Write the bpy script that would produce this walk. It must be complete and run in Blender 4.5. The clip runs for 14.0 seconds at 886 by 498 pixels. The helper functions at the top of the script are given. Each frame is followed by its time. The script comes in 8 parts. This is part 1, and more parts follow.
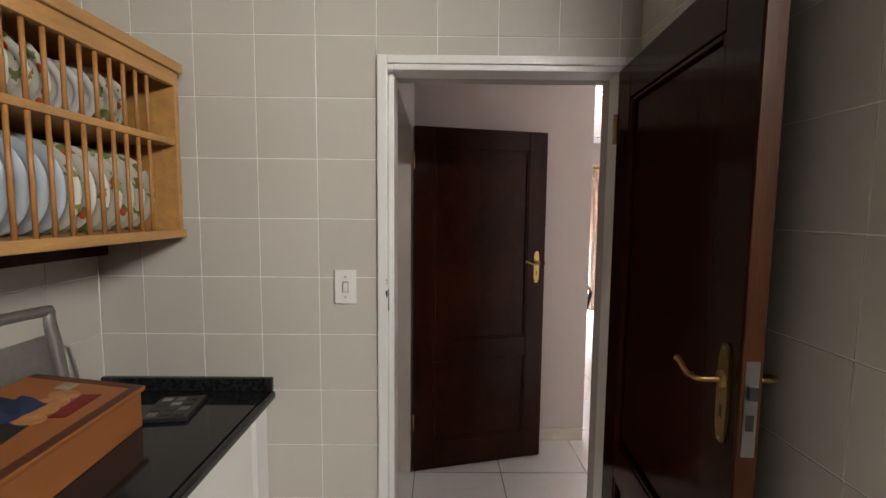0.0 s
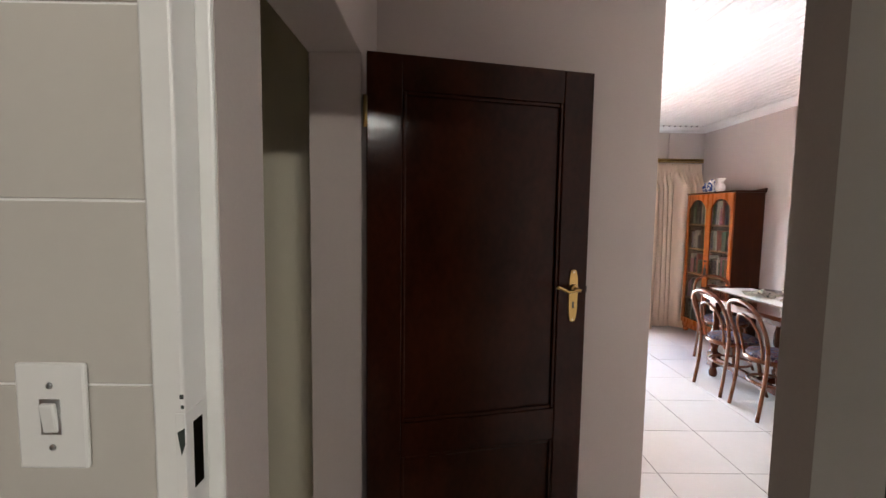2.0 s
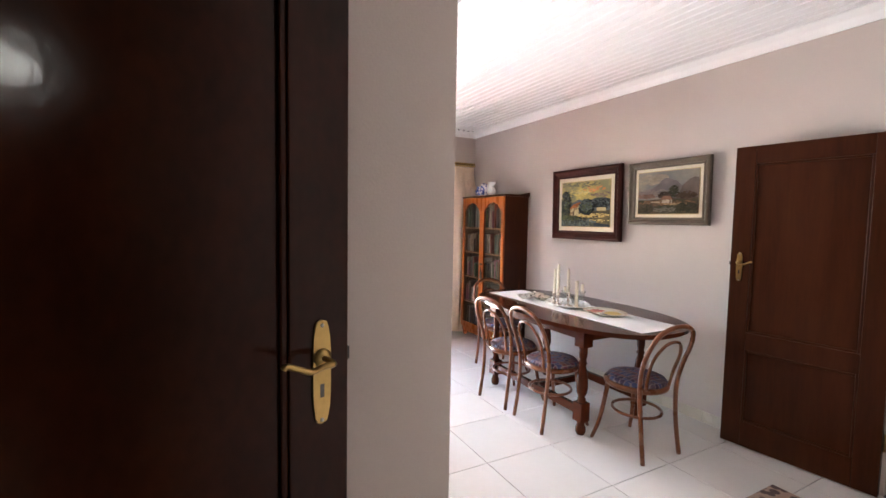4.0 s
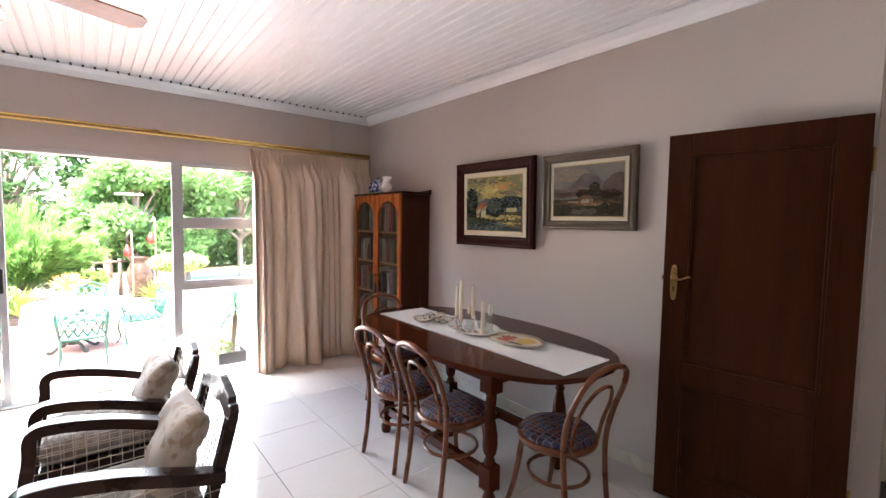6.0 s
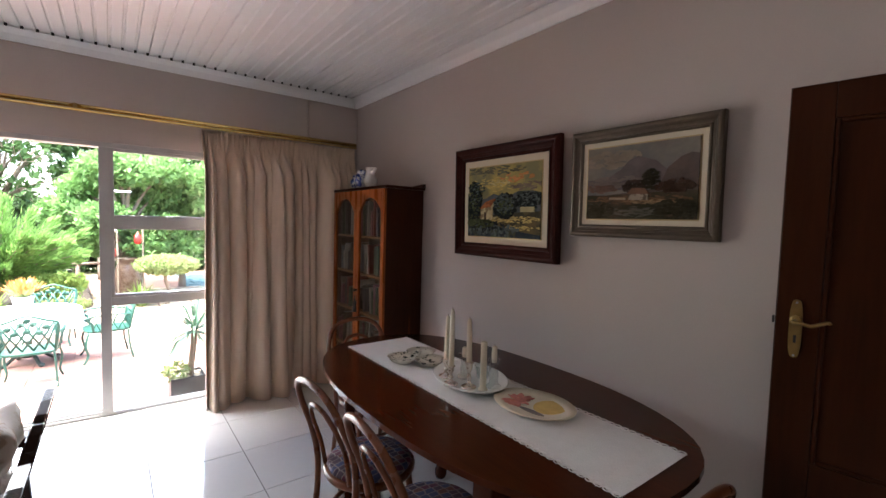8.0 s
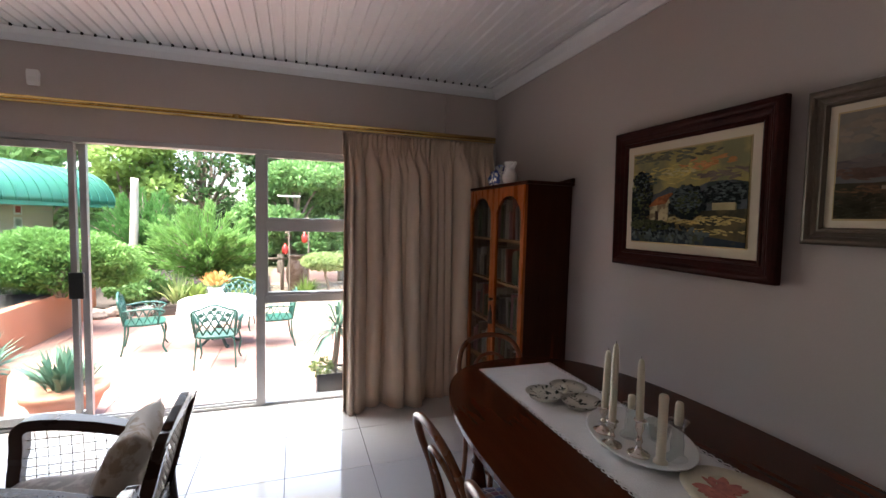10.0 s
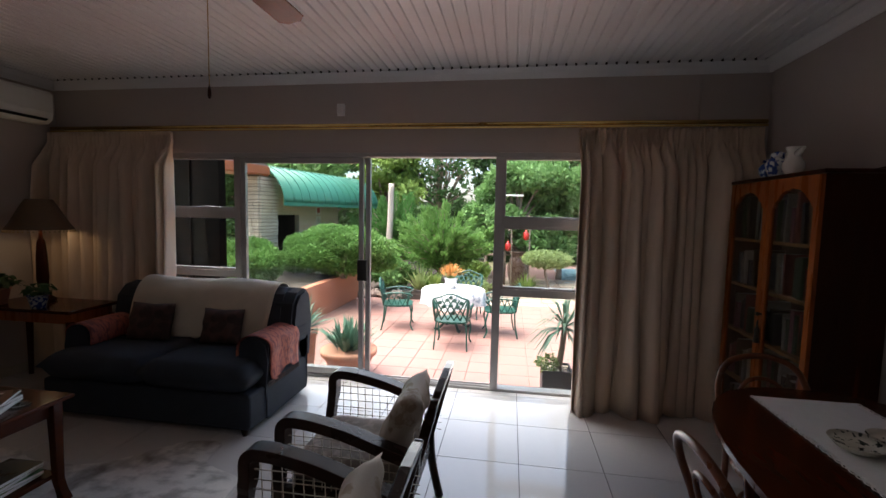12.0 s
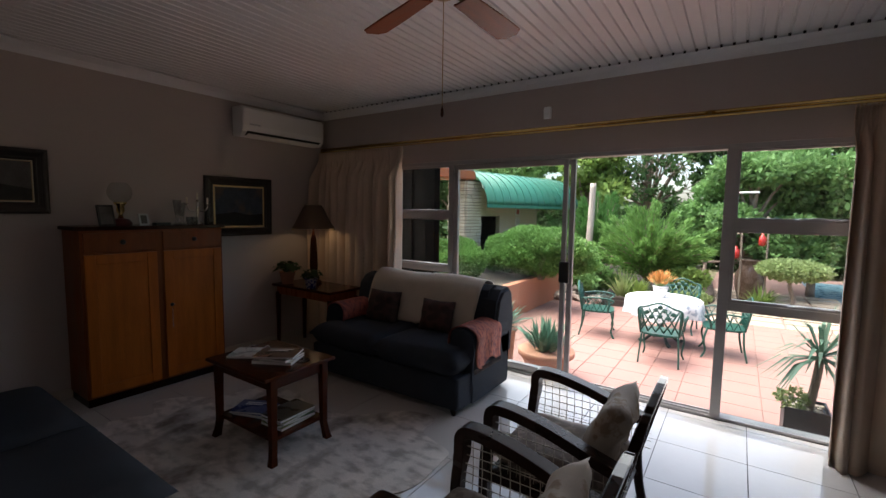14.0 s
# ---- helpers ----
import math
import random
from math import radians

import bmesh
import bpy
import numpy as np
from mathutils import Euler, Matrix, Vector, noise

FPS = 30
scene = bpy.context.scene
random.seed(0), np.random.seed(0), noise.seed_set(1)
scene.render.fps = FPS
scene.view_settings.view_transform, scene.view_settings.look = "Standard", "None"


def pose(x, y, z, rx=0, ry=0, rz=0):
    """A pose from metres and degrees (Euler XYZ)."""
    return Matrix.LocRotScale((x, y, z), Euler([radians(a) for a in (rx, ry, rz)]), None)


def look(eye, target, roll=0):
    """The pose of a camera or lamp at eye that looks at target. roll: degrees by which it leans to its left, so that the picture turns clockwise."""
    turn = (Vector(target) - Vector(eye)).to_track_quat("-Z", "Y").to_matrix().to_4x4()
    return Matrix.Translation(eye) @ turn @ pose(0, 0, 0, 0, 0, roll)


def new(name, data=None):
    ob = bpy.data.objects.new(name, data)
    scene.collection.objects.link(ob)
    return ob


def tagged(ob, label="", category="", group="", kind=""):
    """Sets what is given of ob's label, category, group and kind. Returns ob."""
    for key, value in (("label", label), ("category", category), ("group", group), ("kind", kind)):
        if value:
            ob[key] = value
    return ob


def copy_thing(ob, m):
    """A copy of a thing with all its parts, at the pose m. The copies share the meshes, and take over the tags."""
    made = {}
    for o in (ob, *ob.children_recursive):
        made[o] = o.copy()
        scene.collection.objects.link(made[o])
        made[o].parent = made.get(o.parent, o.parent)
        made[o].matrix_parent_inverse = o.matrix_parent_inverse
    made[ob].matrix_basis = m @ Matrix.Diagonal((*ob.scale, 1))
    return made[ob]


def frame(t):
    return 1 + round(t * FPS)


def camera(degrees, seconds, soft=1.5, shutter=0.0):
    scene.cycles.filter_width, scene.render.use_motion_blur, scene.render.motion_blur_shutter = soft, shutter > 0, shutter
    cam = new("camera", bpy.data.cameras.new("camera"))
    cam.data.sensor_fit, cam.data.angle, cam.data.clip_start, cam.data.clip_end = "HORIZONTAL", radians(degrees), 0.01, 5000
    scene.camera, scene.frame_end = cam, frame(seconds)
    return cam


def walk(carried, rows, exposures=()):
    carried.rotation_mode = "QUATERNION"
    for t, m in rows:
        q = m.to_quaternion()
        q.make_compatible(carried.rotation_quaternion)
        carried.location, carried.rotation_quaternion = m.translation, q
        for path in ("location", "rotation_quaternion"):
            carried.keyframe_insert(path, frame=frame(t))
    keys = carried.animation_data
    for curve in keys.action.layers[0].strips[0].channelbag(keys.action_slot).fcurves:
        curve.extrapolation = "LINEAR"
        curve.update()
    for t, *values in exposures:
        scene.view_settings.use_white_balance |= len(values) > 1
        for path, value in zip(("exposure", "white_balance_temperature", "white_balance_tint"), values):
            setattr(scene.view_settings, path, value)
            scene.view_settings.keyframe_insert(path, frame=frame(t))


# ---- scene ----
cam = camera(90.8, 14.0)
PATH = [
    (0, (1.487, 1.985, 1.559), (1.504, 3.978, 1.384), 0.5),
    (0.5, (1.507, 2.239, 1.542), (1.508, 4.232, 1.375), 0.6),
    (1, (1.514, 2.521, 1.533), (1.508, 4.514, 1.366), 0.6),
    (1.5, (1.526, 2.765, 1.523), (1.528, 4.759, 1.36), 0.7),
    (2, (1.583, 3.032, 1.518), (1.599, 5.025, 1.356), 0.8),
    (2.5, (1.655, 3.268, 1.514), (1.779, 5.257, 1.35), 1.0),
    (3, (1.724, 3.49, 1.509), (2.101, 5.448, 1.357), 1.1),
    (3.5, (1.791, 3.681, 1.508), (2.469, 5.557, 1.37), 1.0),
    (4, (1.903, 3.832, 1.503), (2.844, 5.593, 1.375), 1.0),
    (6.5, (2.756, 4.579, 1.551), (4.02, 6.124, 1.427), 1.1),
    (7, (2.934, 4.73, 1.538), (4.203, 6.272, 1.422), 1.4),
    (9.5, (3.461, 5.395, 1.56), (4.319, 7.197, 1.43), 1.5),
    (10, (3.46, 5.42, 1.557), (4.106, 7.308, 1.424), 1.4),
    (10.5, (3.418, 5.418, 1.551), (3.831, 7.37, 1.412), 1.5),
    (11, (3.363, 5.41, 1.554), (3.53, 7.398, 1.406), 1.3),
    (11.5, (3.35, 5.406, 1.561), (3.263, 7.398, 1.404), 1.2),
    (12, (3.314, 5.412, 1.558), (3.01, 7.382, 1.394), 1.2),
    (12.5, (3.292, 5.402, 1.56), (2.766, 7.323, 1.391), 1.1),
    (13, (3.271, 5.387, 1.564), (2.527, 7.235, 1.389), 1.0),
    (13.5, (3.27, 5.358, 1.583), (2.331, 7.114, 1.398), 0.8),
    (14, (3.277, 5.341, 1.564), (2.161, 6.991, 1.389), 0.8),
]
EXPOSURES = [(0, 5.45), (1, 5.48), (2.0, 5.2), (3.0, 5.4), (4.2, 5.2), (6.3, 4.3), (7.2, 3.8), (9.3, 3.25), (10.2, 2.8), (11, 2.2), (12, 1.68), (14, 1.5)]
walk(cam, [(t, look(eye, target, roll)) for t, eye, target, roll in PATH], EXPOSURES)

# ------------------------------------------------------------ light
world = bpy.data.worlds.new("sky")
scene.world = world
world.use_nodes = True
wn = world.node_tree.nodes
sky = wn.new("ShaderNodeTexSky")
sky.sky_type = "NISHITA"
sky.sun_disc = False
sky.sun_elevation, sky.sun_rotation = radians(69), radians(252)
sky.dust_density, sky.ozone_density = 3.0, 1.0
wn["Background"].inputs[1].default_value = 0.15
world.node_tree.links.new(sky.outputs[0], wn["Background"].inputs[0])

sun = bpy.data.lights.new("sun", "SUN")
sun.energy, sun.angle, sun.color = 5.0, radians(75), (1.0, 0.97, 0.93)
new("sun", sun).matrix_world = look((0, 0, 20), (3.6, 1.2, 10.0))


def area(name, m, w, h, watts, color):
    la = bpy.data.lights.new(name, "AREA")
    la.shape, la.size, la.size_y, la.energy, la.color = "RECTANGLE", w, h, watts, color
    ob = new(name, la)
    ob.matrix_world = m
    return ob


# the fluorescent tube on the kitchen ceiling, and the sky light in the opening of the glazed wall
area("kitchen_tube_light", look((2.76, 1.22, 2.54), (1.66, 3.72, 1.2)), 1.2, 0.08, 1.42, (1.0, 0.96, 0.9))
area("window_daylight", look((2.6, 9.165, 1.05), (2.6, 4.0, 1.0)), 2.5, 1.95, 5.1, (0.96, 0.97, 1.0)).data.spread = radians(90)
table_bulb = bpy.data.lights.new("lamp_bulb", "POINT")
table_bulb.energy, table_bulb.color, table_bulb.shadow_soft_size = 0.45, (1.0, 0.72, 0.42), 0.05
new("lamp_bulb", table_bulb).location = (-0.72, 8.62, 1.45)


# ------------------------------------------------------------ materials
def mat(name, color, rough=0.6, metal=0.0, spread=0.12, scale=6.0, fine=60.0, bump=0.15, island=0.0, each=0.0, stretch=(1, 1, 1), coat=0.0, spec=0.5, sheen=0.0, deep=0.004):
    """A surface with colour change at two scales, fine relief and uneven gloss."""
    m = bpy.data.materials.new(name)
    m.use_nodes = True
    n, l = m.node_tree.nodes, m.node_tree.links
    b = n["Principled BSDF"]
    b.inputs["Metallic"].default_value = metal
    b.inputs["Specular IOR Level"].default_value = spec
    b.inputs["Coat Weight"].default_value = coat
    b.inputs["Coat Roughness"].default_value = 0.12
    b.inputs["Sheen Weight"].default_value = sheen
    co = n.new("ShaderNodeTexCoord")
    mp = n.new("ShaderNodeMapping")
    mp.inputs["Scale"].default_value = stretch
    l.new(co.outputs["Object"], mp.inputs[0])
    big, small = n.new("ShaderNodeTexNoise"), n.new("ShaderNodeTexNoise")
    big.inputs["Scale"].default_value, small.inputs["Scale"].default_value = scale, fine
    big.inputs["Detail"].default_value, small.inputs["Detail"].default_value = 4, 3
    for t in (big, small):
        l.new(mp.outputs[0], t.inputs["Vector"])
    add = n.new("ShaderNodeMath")
    add.operation = "MULTIPLY_ADD"
    add.inputs[1].default_value = 0.4
    l.new(small.outputs[0], add.inputs[0])
    l.new(big.outputs[0], add.inputs[2])
    val = add.outputs[0]
    if island or each:
        src = n.new("ShaderNodeNewGeometry").outputs["Random Per Island"] if island else n.new("ShaderNodeObjectInfo").outputs["Random"]
        k = n.new("ShaderNodeMath")
        k.operation = "MULTIPLY_ADD"
        k.inputs[1].default_value = island or each
        l.new(src, k.inputs[0])
        l.new(val, k.inputs[2])
        val = k.outputs[0]
    r = n.new("ShaderNodeMapRange")
    r.inputs[1].default_value, r.inputs[2].default_value = 0.35, 1.05 + (island or each)
    r.inputs[3].default_value, r.inputs[4].default_value = 1 - spread, 1 + spread
    l.new(val, r.inputs[0])
    mul = n.new("ShaderNodeVectorMath")
    mul.operation = "SCALE"
    mul.inputs[0].default_value = color
    l.new(r.outputs[0], mul.inputs["Scale"])
    l.new(mul.outputs[0], b.inputs["Base Color"])
    rr = n.new("ShaderNodeMapRange")
    rr.inputs[1].default_value, rr.inputs[2].default_value = 0.3, 0.8
    rr.inputs[3].default_value, rr.inputs[4].default_value = max(0.02, rough * 0.8), min(1, rough * 1.2)
    l.new(big.outputs[0], rr.inputs[0])
    l.new(rr.outputs[0], b.inputs["Roughness"])
    if bump:
        bu = n.new("ShaderNodeBump")
        bu.inputs["Strength"].default_value, bu.inputs["Distance"].default_value = bump, deep
        l.new(small.outputs[0], bu.inputs["Height"])
        l.new(bu.outputs[0], b.inputs["Normal"])
    return m


def two_tone(m, second, kind="voronoi", scale=20.0, low=0.45, high=0.55, stretch=(1, 1, 1)):
    """Lays a second colour over m in patches (prints, hides, figured cloth)."""
    n, l = m.node_tree.nodes, m.node_tree.links
    b = n["Principled BSDF"]
    old = b.inputs["Base Color"].links[0].from_socket
    co = n.new("ShaderNodeTexCoord")
    mp = n.new("ShaderNodeMapping")
    mp.inputs["Scale"].default_value = stretch
    l.new(co.outputs["Object"], mp.inputs[0])
    if kind == "voronoi":
        t = n.new("ShaderNodeTexVoronoi")
    elif kind == "wave":
        t = n.new("ShaderNodeTexWave")
        t.inputs["Distortion"].default_value = 4.0
        t.inputs["Detail"].default_value = 3.0
    elif kind == "checker":
        t = n.new("ShaderNodeTexChecker")
        t.inputs[1].default_value, t.inputs[2].default_value = (1, 1, 1, 1), (0, 0, 0, 1)
    else:
        t = n.new("ShaderNodeTexNoise")
        t.inputs["Detail"].default_value = 5.0
    t.inputs["Scale"].default_value = scale
    l.new(mp.outputs[0], t.inputs["Vector"])
    r = n.new("ShaderNodeMapRange")
    r.inputs[1].default_value, r.inputs[2].default_value = low, high
    l.new(t.outputs[1] if kind == "checker" else t.outputs[0], r.inputs[0])
    mx = n.new("ShaderNodeMix")
    mx.data_type = "RGBA"
    l.new(r.outputs[0], mx.inputs[0])
    l.new(old, mx.inputs[6])
    mx.inputs[7].default_value = (*second, 1)
    l.new(mx.outputs[2], b.inputs["Base Color"])
    return m


def leaf_mat(name, color, spread=0.45, light=0.35):
    m = mat(name, color, 0.6, spread=spread, island=0.5, bump=0.0, scale=1.5, fine=9, spec=0.2)
    n, l = m.node_tree.nodes, m.node_tree.links
    t = n.new("ShaderNodeBsdfTranslucent")
    l.new(n["Principled BSDF"].inputs["Base Color"].links[0].from_socket, t.inputs[0])
    mx = n.new("ShaderNodeMixShader")
    mx.inputs[0].default_value = light
    l.new(n["Principled BSDF"].outputs[0], mx.inputs[1])
    l.new(t.outputs[0], mx.inputs[2])
    l.new(mx.outputs[0], n["Material Output"].inputs[0])
    return m


def glass_mat(name, tint=(1, 1, 1), rough=0.02, share=0.035):
    m = bpy.data.materials.new(name)
    m.use_nodes = True
    n, l = m.node_tree.nodes, m.node_tree.links
    tr, gl = n.new("ShaderNodeBsdfTransparent"), n.new("ShaderNodeBsdfGlossy")
    tr.inputs[0].default_value = (*tint, 1)
    gl.inputs["Roughness"].default_value = rough
    lw = n.new("ShaderNodeLayerWeight")
    pw = n.new("ShaderNodeMath")
    pw.operation = "POWER"
    pw.inputs[1].default_value = 5.0
    l.new(lw.outputs["Facing"], pw.inputs[0])
    fr = n.new("ShaderNodeMath")
    fr.operation = "MULTIPLY_ADD"
    fr.inputs[1].default_value, fr.inputs[2].default_value = 0.6, share
    l.new(pw.outputs[0], fr.inputs[0])
    mx = n.new("ShaderNodeMixShader")
    l.new(fr.outputs[0], mx.inputs[0])
    l.new(tr.outputs[0], mx.inputs[1])
    l.new(gl.outputs[0], mx.inputs[2])
    l.new(mx.outputs[0], n["Material Output"].inputs[0])
    return m


PLASTER = mat("warm_grey_plaster", (0.465, 0.405, 0.372), 0.85, spread=0.06, scale=1.2, fine=140, bump=0.12, spec=0.2)
PASSAGE = mat("beige_plaster", (0.72, 0.66, 0.52), 0.8, spread=0.05, scale=1.2, fine=140, bump=0.12)
WHITE = mat("white_paint", (0.78, 0.77, 0.75), 0.5, spread=0.04, scale=2, fine=90, bump=0.06)
CEIL = mat("white_ceiling_sheet", (0.76, 0.755, 0.76), 0.38, spread=0.05, scale=0.8, fine=60, bump=0.05)
GLOSSWHITE = mat("white_gloss_enamel", (0.74, 0.73, 0.7), 0.35, spread=0.025, scale=1.5, fine=50, bump=0.04)
WALLTILE = mat("cream_wall_tile", (0.53, 0.5, 0.45), 0.22, spread=0.06, scale=3, fine=40, bump=0.05, each=0.3)
GROUT = mat("pale_grout", (0.82, 0.81, 0.78), 0.85, spread=0.1, fine=200)
FLOORTILE = mat("polished_cream_floor_tile", (0.6, 0.57, 0.54), 0.075, spec=0.75, spread=0.05, scale=2.5, fine=25, bump=0.02, each=0.35)
FLOORGROUT = mat("dark_grey_grout", (0.12, 0.11, 0.1), 0.9, spread=0.2, fine=150)
SKIRT = mat("cream_skirting_tile", (0.5, 0.46, 0.38), 0.25, spread=0.08, scale=5, each=0.3)
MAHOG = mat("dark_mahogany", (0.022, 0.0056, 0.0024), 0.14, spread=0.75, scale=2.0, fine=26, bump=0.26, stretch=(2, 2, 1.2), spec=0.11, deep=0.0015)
EDGEWOOD = mat("red_brown_bare_edge", (0.05, 0.017, 0.007), 0.5, spread=0.6, scale=4, fine=40, stretch=(6, 6, 0.7), spec=0.15)
REDWOOD = mat("red_brown_panel_wood", (0.037, 0.0098, 0.0033), 0.36, spread=0.5, scale=2.0, fine=14, bump=0.015, stretch=(5, 5, 0.5), spec=0.1, deep=0.001)
TABLEWOOD = mat("polished_table_wood", (0.058, 0.0128, 0.0045), 0.16, spread=0.35, scale=2, fine=12, bump=0.01, stretch=(6, 0.6, 5), spec=0.14, deep=0.001)
CHAIRWOOD = mat("bent_beech_wood", (0.13, 0.04, 0.014), 0.3, spread=0.35, scale=8, fine=60, bump=0.03, spec=0.35)
CASEWOOD = mat("orange_teak", (0.3, 0.076, 0.014), 0.3, spread=0.4, scale=4, fine=30, bump=0.04, stretch=(6, 6, 0.6), spec=0.25)
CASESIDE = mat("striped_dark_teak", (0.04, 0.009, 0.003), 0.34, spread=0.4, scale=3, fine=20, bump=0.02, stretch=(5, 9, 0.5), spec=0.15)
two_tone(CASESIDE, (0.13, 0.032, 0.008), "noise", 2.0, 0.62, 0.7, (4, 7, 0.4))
BUFFETRIM = mat("red_stained_pine", (0.2, 0.052, 0.011), 0.45, spec=0.2, spread=0.3, scale=3, fine=20, bump=0.03, stretch=(5, 5, 0.6))
BUFFETWOOD = mat("honey_pine", (0.42, 0.115, 0.012), 0.45, spec=0.2, spread=0.3, scale=3, fine=20, bump=0.03, stretch=(5, 5, 0.6))
OAK = mat("golden_oak", (0.46, 0.24, 0.08), 0.42, spread=0.3, scale=6, fine=50, bump=0.15, stretch=(5, 1, 5))
ARMWOOD = mat("near_black_chair_wood", (0.026, 0.0105, 0.0065), 0.3, spread=0.5, scale=6, fine=40, bump=0.05, spec=0.2)
SHELFWOOD = mat("shelf_wood", (0.42, 0.19, 0.06), 0.4, spread=0.25, scale=4, stretch=(5, 0.7, 5))
BLADEWOOD = mat("fan_blade_wood", (0.21, 0.062, 0.028), 0.45, spread=0.3, scale=4, fine=40, stretch=(1, 6, 6), spec=0.15)
BRASS = mat("polished_brass", (0.9, 0.68, 0.26), 0.12, 1.0, spread=0.15, scale=12, fine=90, bump=0.04)
OLDBRASS = mat("aged_brass", (0.36, 0.24, 0.09), 0.36, 1.0, spread=0.25, scale=12, fine=90)
STEEL = mat("brushed_steel", (0.5, 0.5, 0.5), 0.35, 1.0, spread=0.2, scale=10, fine=120)
ALU = mat("grey_aluminium", (0.42, 0.41, 0.4), 0.45, 0.6, spread=0.12, scale=6, fine=90)
SILVER = mat("tarnished_silver", (0.7, 0.62, 0.55), 0.18, 1.0, spread=0.15, scale=20)
BLACK = mat("black_plastic", (0.02, 0.02, 0.02), 0.4, spread=0.2)
GRANITE = mat("black_granite", (0.014, 0.014, 0.016), 0.1, spread=0.8, scale=70, fine=220, bump=0.0)
CURTAIN = mat("oatmeal_curtain_cloth", (0.74, 0.585, 0.45), 0.9, spread=0.08, scale=4, fine=240, bump=0.3, stretch=(6, 6, 1), sheen=0.2)
two_way = CURTAIN.node_tree
tl = two_way.nodes.new("ShaderNodeBsdfTranslucent")
ms = two_way.nodes.new("ShaderNodeMixShader")
ms.inputs[0].default_value = 0.12
two_way.links.new(two_way.nodes["Principled BSDF"].inputs["Base Color"].links[0].from_socket, tl.inputs[0])
two_way.links.new(two_way.nodes["Principled BSDF"].outputs[0], ms.inputs[1])
two_way.links.new(tl.outputs[0], ms.inputs[2])
two_way.links.new(ms.outputs[0], two_way.nodes["Material Output"].inputs[0])
SOFACLOTH = mat("slate_blue_upholstery", (0.036, 0.041, 0.052), 0.95, spread=0.25, scale=5, fine=400, bump=0.35, spec=0.15)
THROW = mat("cream_throw", (0.55, 0.49, 0.4), 0.95, spread=0.1, scale=7, fine=300, bump=0.4, sheen=0.2)
PAISLEY = two_tone(mat("red_paisley_cloth", (0.38, 0.1, 0.065), 0.9, spread=0.3, scale=14, fine=200, bump=0.2), (0.17, 0.045, 0.045), "noise", 22, 0.46, 0.6, (1, 2.4, 1))
DARKCUSH = two_tone(mat("dark_figured_cushion", (0.045, 0.025, 0.02), 0.9, spread=0.4, scale=12, fine=200, bump=0.2), (0.075, 0.035, 0.03), "voronoi", 16, 0.5, 0.62)
SEATCUSH = two_tone(mat("brown_brocade", (0.2, 0.16, 0.14), 0.85, spread=0.2, scale=9, fine=200, bump=0.2), (0.3, 0.25, 0.22), "noise", 18, 0.5, 0.58)
PALECUSH = two_tone(mat("pale_floral_cushion", (0.42, 0.36, 0.3), 0.8, spread=0.12, scale=5, fine=160, bump=0.15), (0.27, 0.2, 0.14), "noise", 14, 0.55, 0.62)
def scale_cloth(name, colors, line, scale):
    """Woven cloth of rows of coloured scales, each with a pale outline."""
    m = mat(name, colors[0], 0.9, spread=0.3, scale=10, fine=200, bump=0.2, spec=0.15)
    n, l = m.node_tree.nodes, m.node_tree.links
    b = n["Principled BSDF"]
    co, mp = n.new("ShaderNodeTexCoord"), n.new("ShaderNodeMapping")
    mp.inputs["Scale"].default_value = (1.0, 1.35, 1.0)
    l.new(co.outputs["Object"], mp.inputs[0])
    cell, edge = n.new("ShaderNodeTexVoronoi"), n.new("ShaderNodeTexVoronoi")
    edge.feature = "DISTANCE_TO_EDGE"
    for v in (cell, edge):
        v.voronoi_dimensions = "2D"
        v.inputs["Scale"].default_value, v.inputs["Randomness"].default_value = scale, 0.3
        l.new(mp.outputs[0], v.inputs["Vector"])
    sep, ramp = n.new("ShaderNodeSeparateColor"), n.new("ShaderNodeValToRGB")
    l.new(cell.outputs["Color"], sep.inputs[0])
    l.new(sep.outputs[0], ramp.inputs[0])
    ramp.color_ramp.interpolation = "CONSTANT"
    for k, c in enumerate(colors):
        e = ramp.color_ramp.elements[k] if k < 2 else ramp.color_ramp.elements.new(k / len(colors))
        e.position, e.color = k / len(colors), (*c, 1)
    r = n.new("ShaderNodeMapRange")
    r.inputs[1].default_value, r.inputs[2].default_value = 0.04, 0.09
    l.new(edge.outputs["Distance"], r.inputs[0])
    mx = n.new("ShaderNodeMix")
    mx.data_type = "RGBA"
    mx.inputs[6].default_value = (*line, 1)
    l.new(r.outputs[0], mx.inputs[0])
    l.new(ramp.outputs[0], mx.inputs[7])
    l.new(mx.outputs[2], b.inputs["Base Color"])
    return m


DINECUSH = scale_cloth("plum_scale_seat_cloth", ((0.035, 0.022, 0.04), (0.1, 0.03, 0.05), (0.05, 0.055, 0.11), (0.07, 0.045, 0.06), (0.12, 0.05, 0.04)), (0.2, 0.16, 0.15), 26.0)
CORD = mat("natural_cord", (0.5, 0.44, 0.35), 0.7, spread=0.15, fine=300)
LINEN = mat("white_embroidered_linen", (0.74, 0.72, 0.7), 0.85, spread=0.06, scale=20, fine=160, bump=0.5)
CHINA = mat("white_china", (0.72, 0.71, 0.68), 0.14, spread=0.04, scale=10, bump=0.0)
BLUEPLATE = mat("pale_blue_glaze", (0.5, 0.55, 0.6), 0.16, spread=0.06, scale=10, bump=0.0)
FLORAL = two_tone(two_tone(mat("floral_china", (0.7, 0.67, 0.58), 0.16, spread=0.05, bump=0.0), (0.2, 0.24, 0.08), "noise", 26, 0.58, 0.6), (0.6, 0.12, 0.05), "voronoi", 16, 0.2, 0.16)
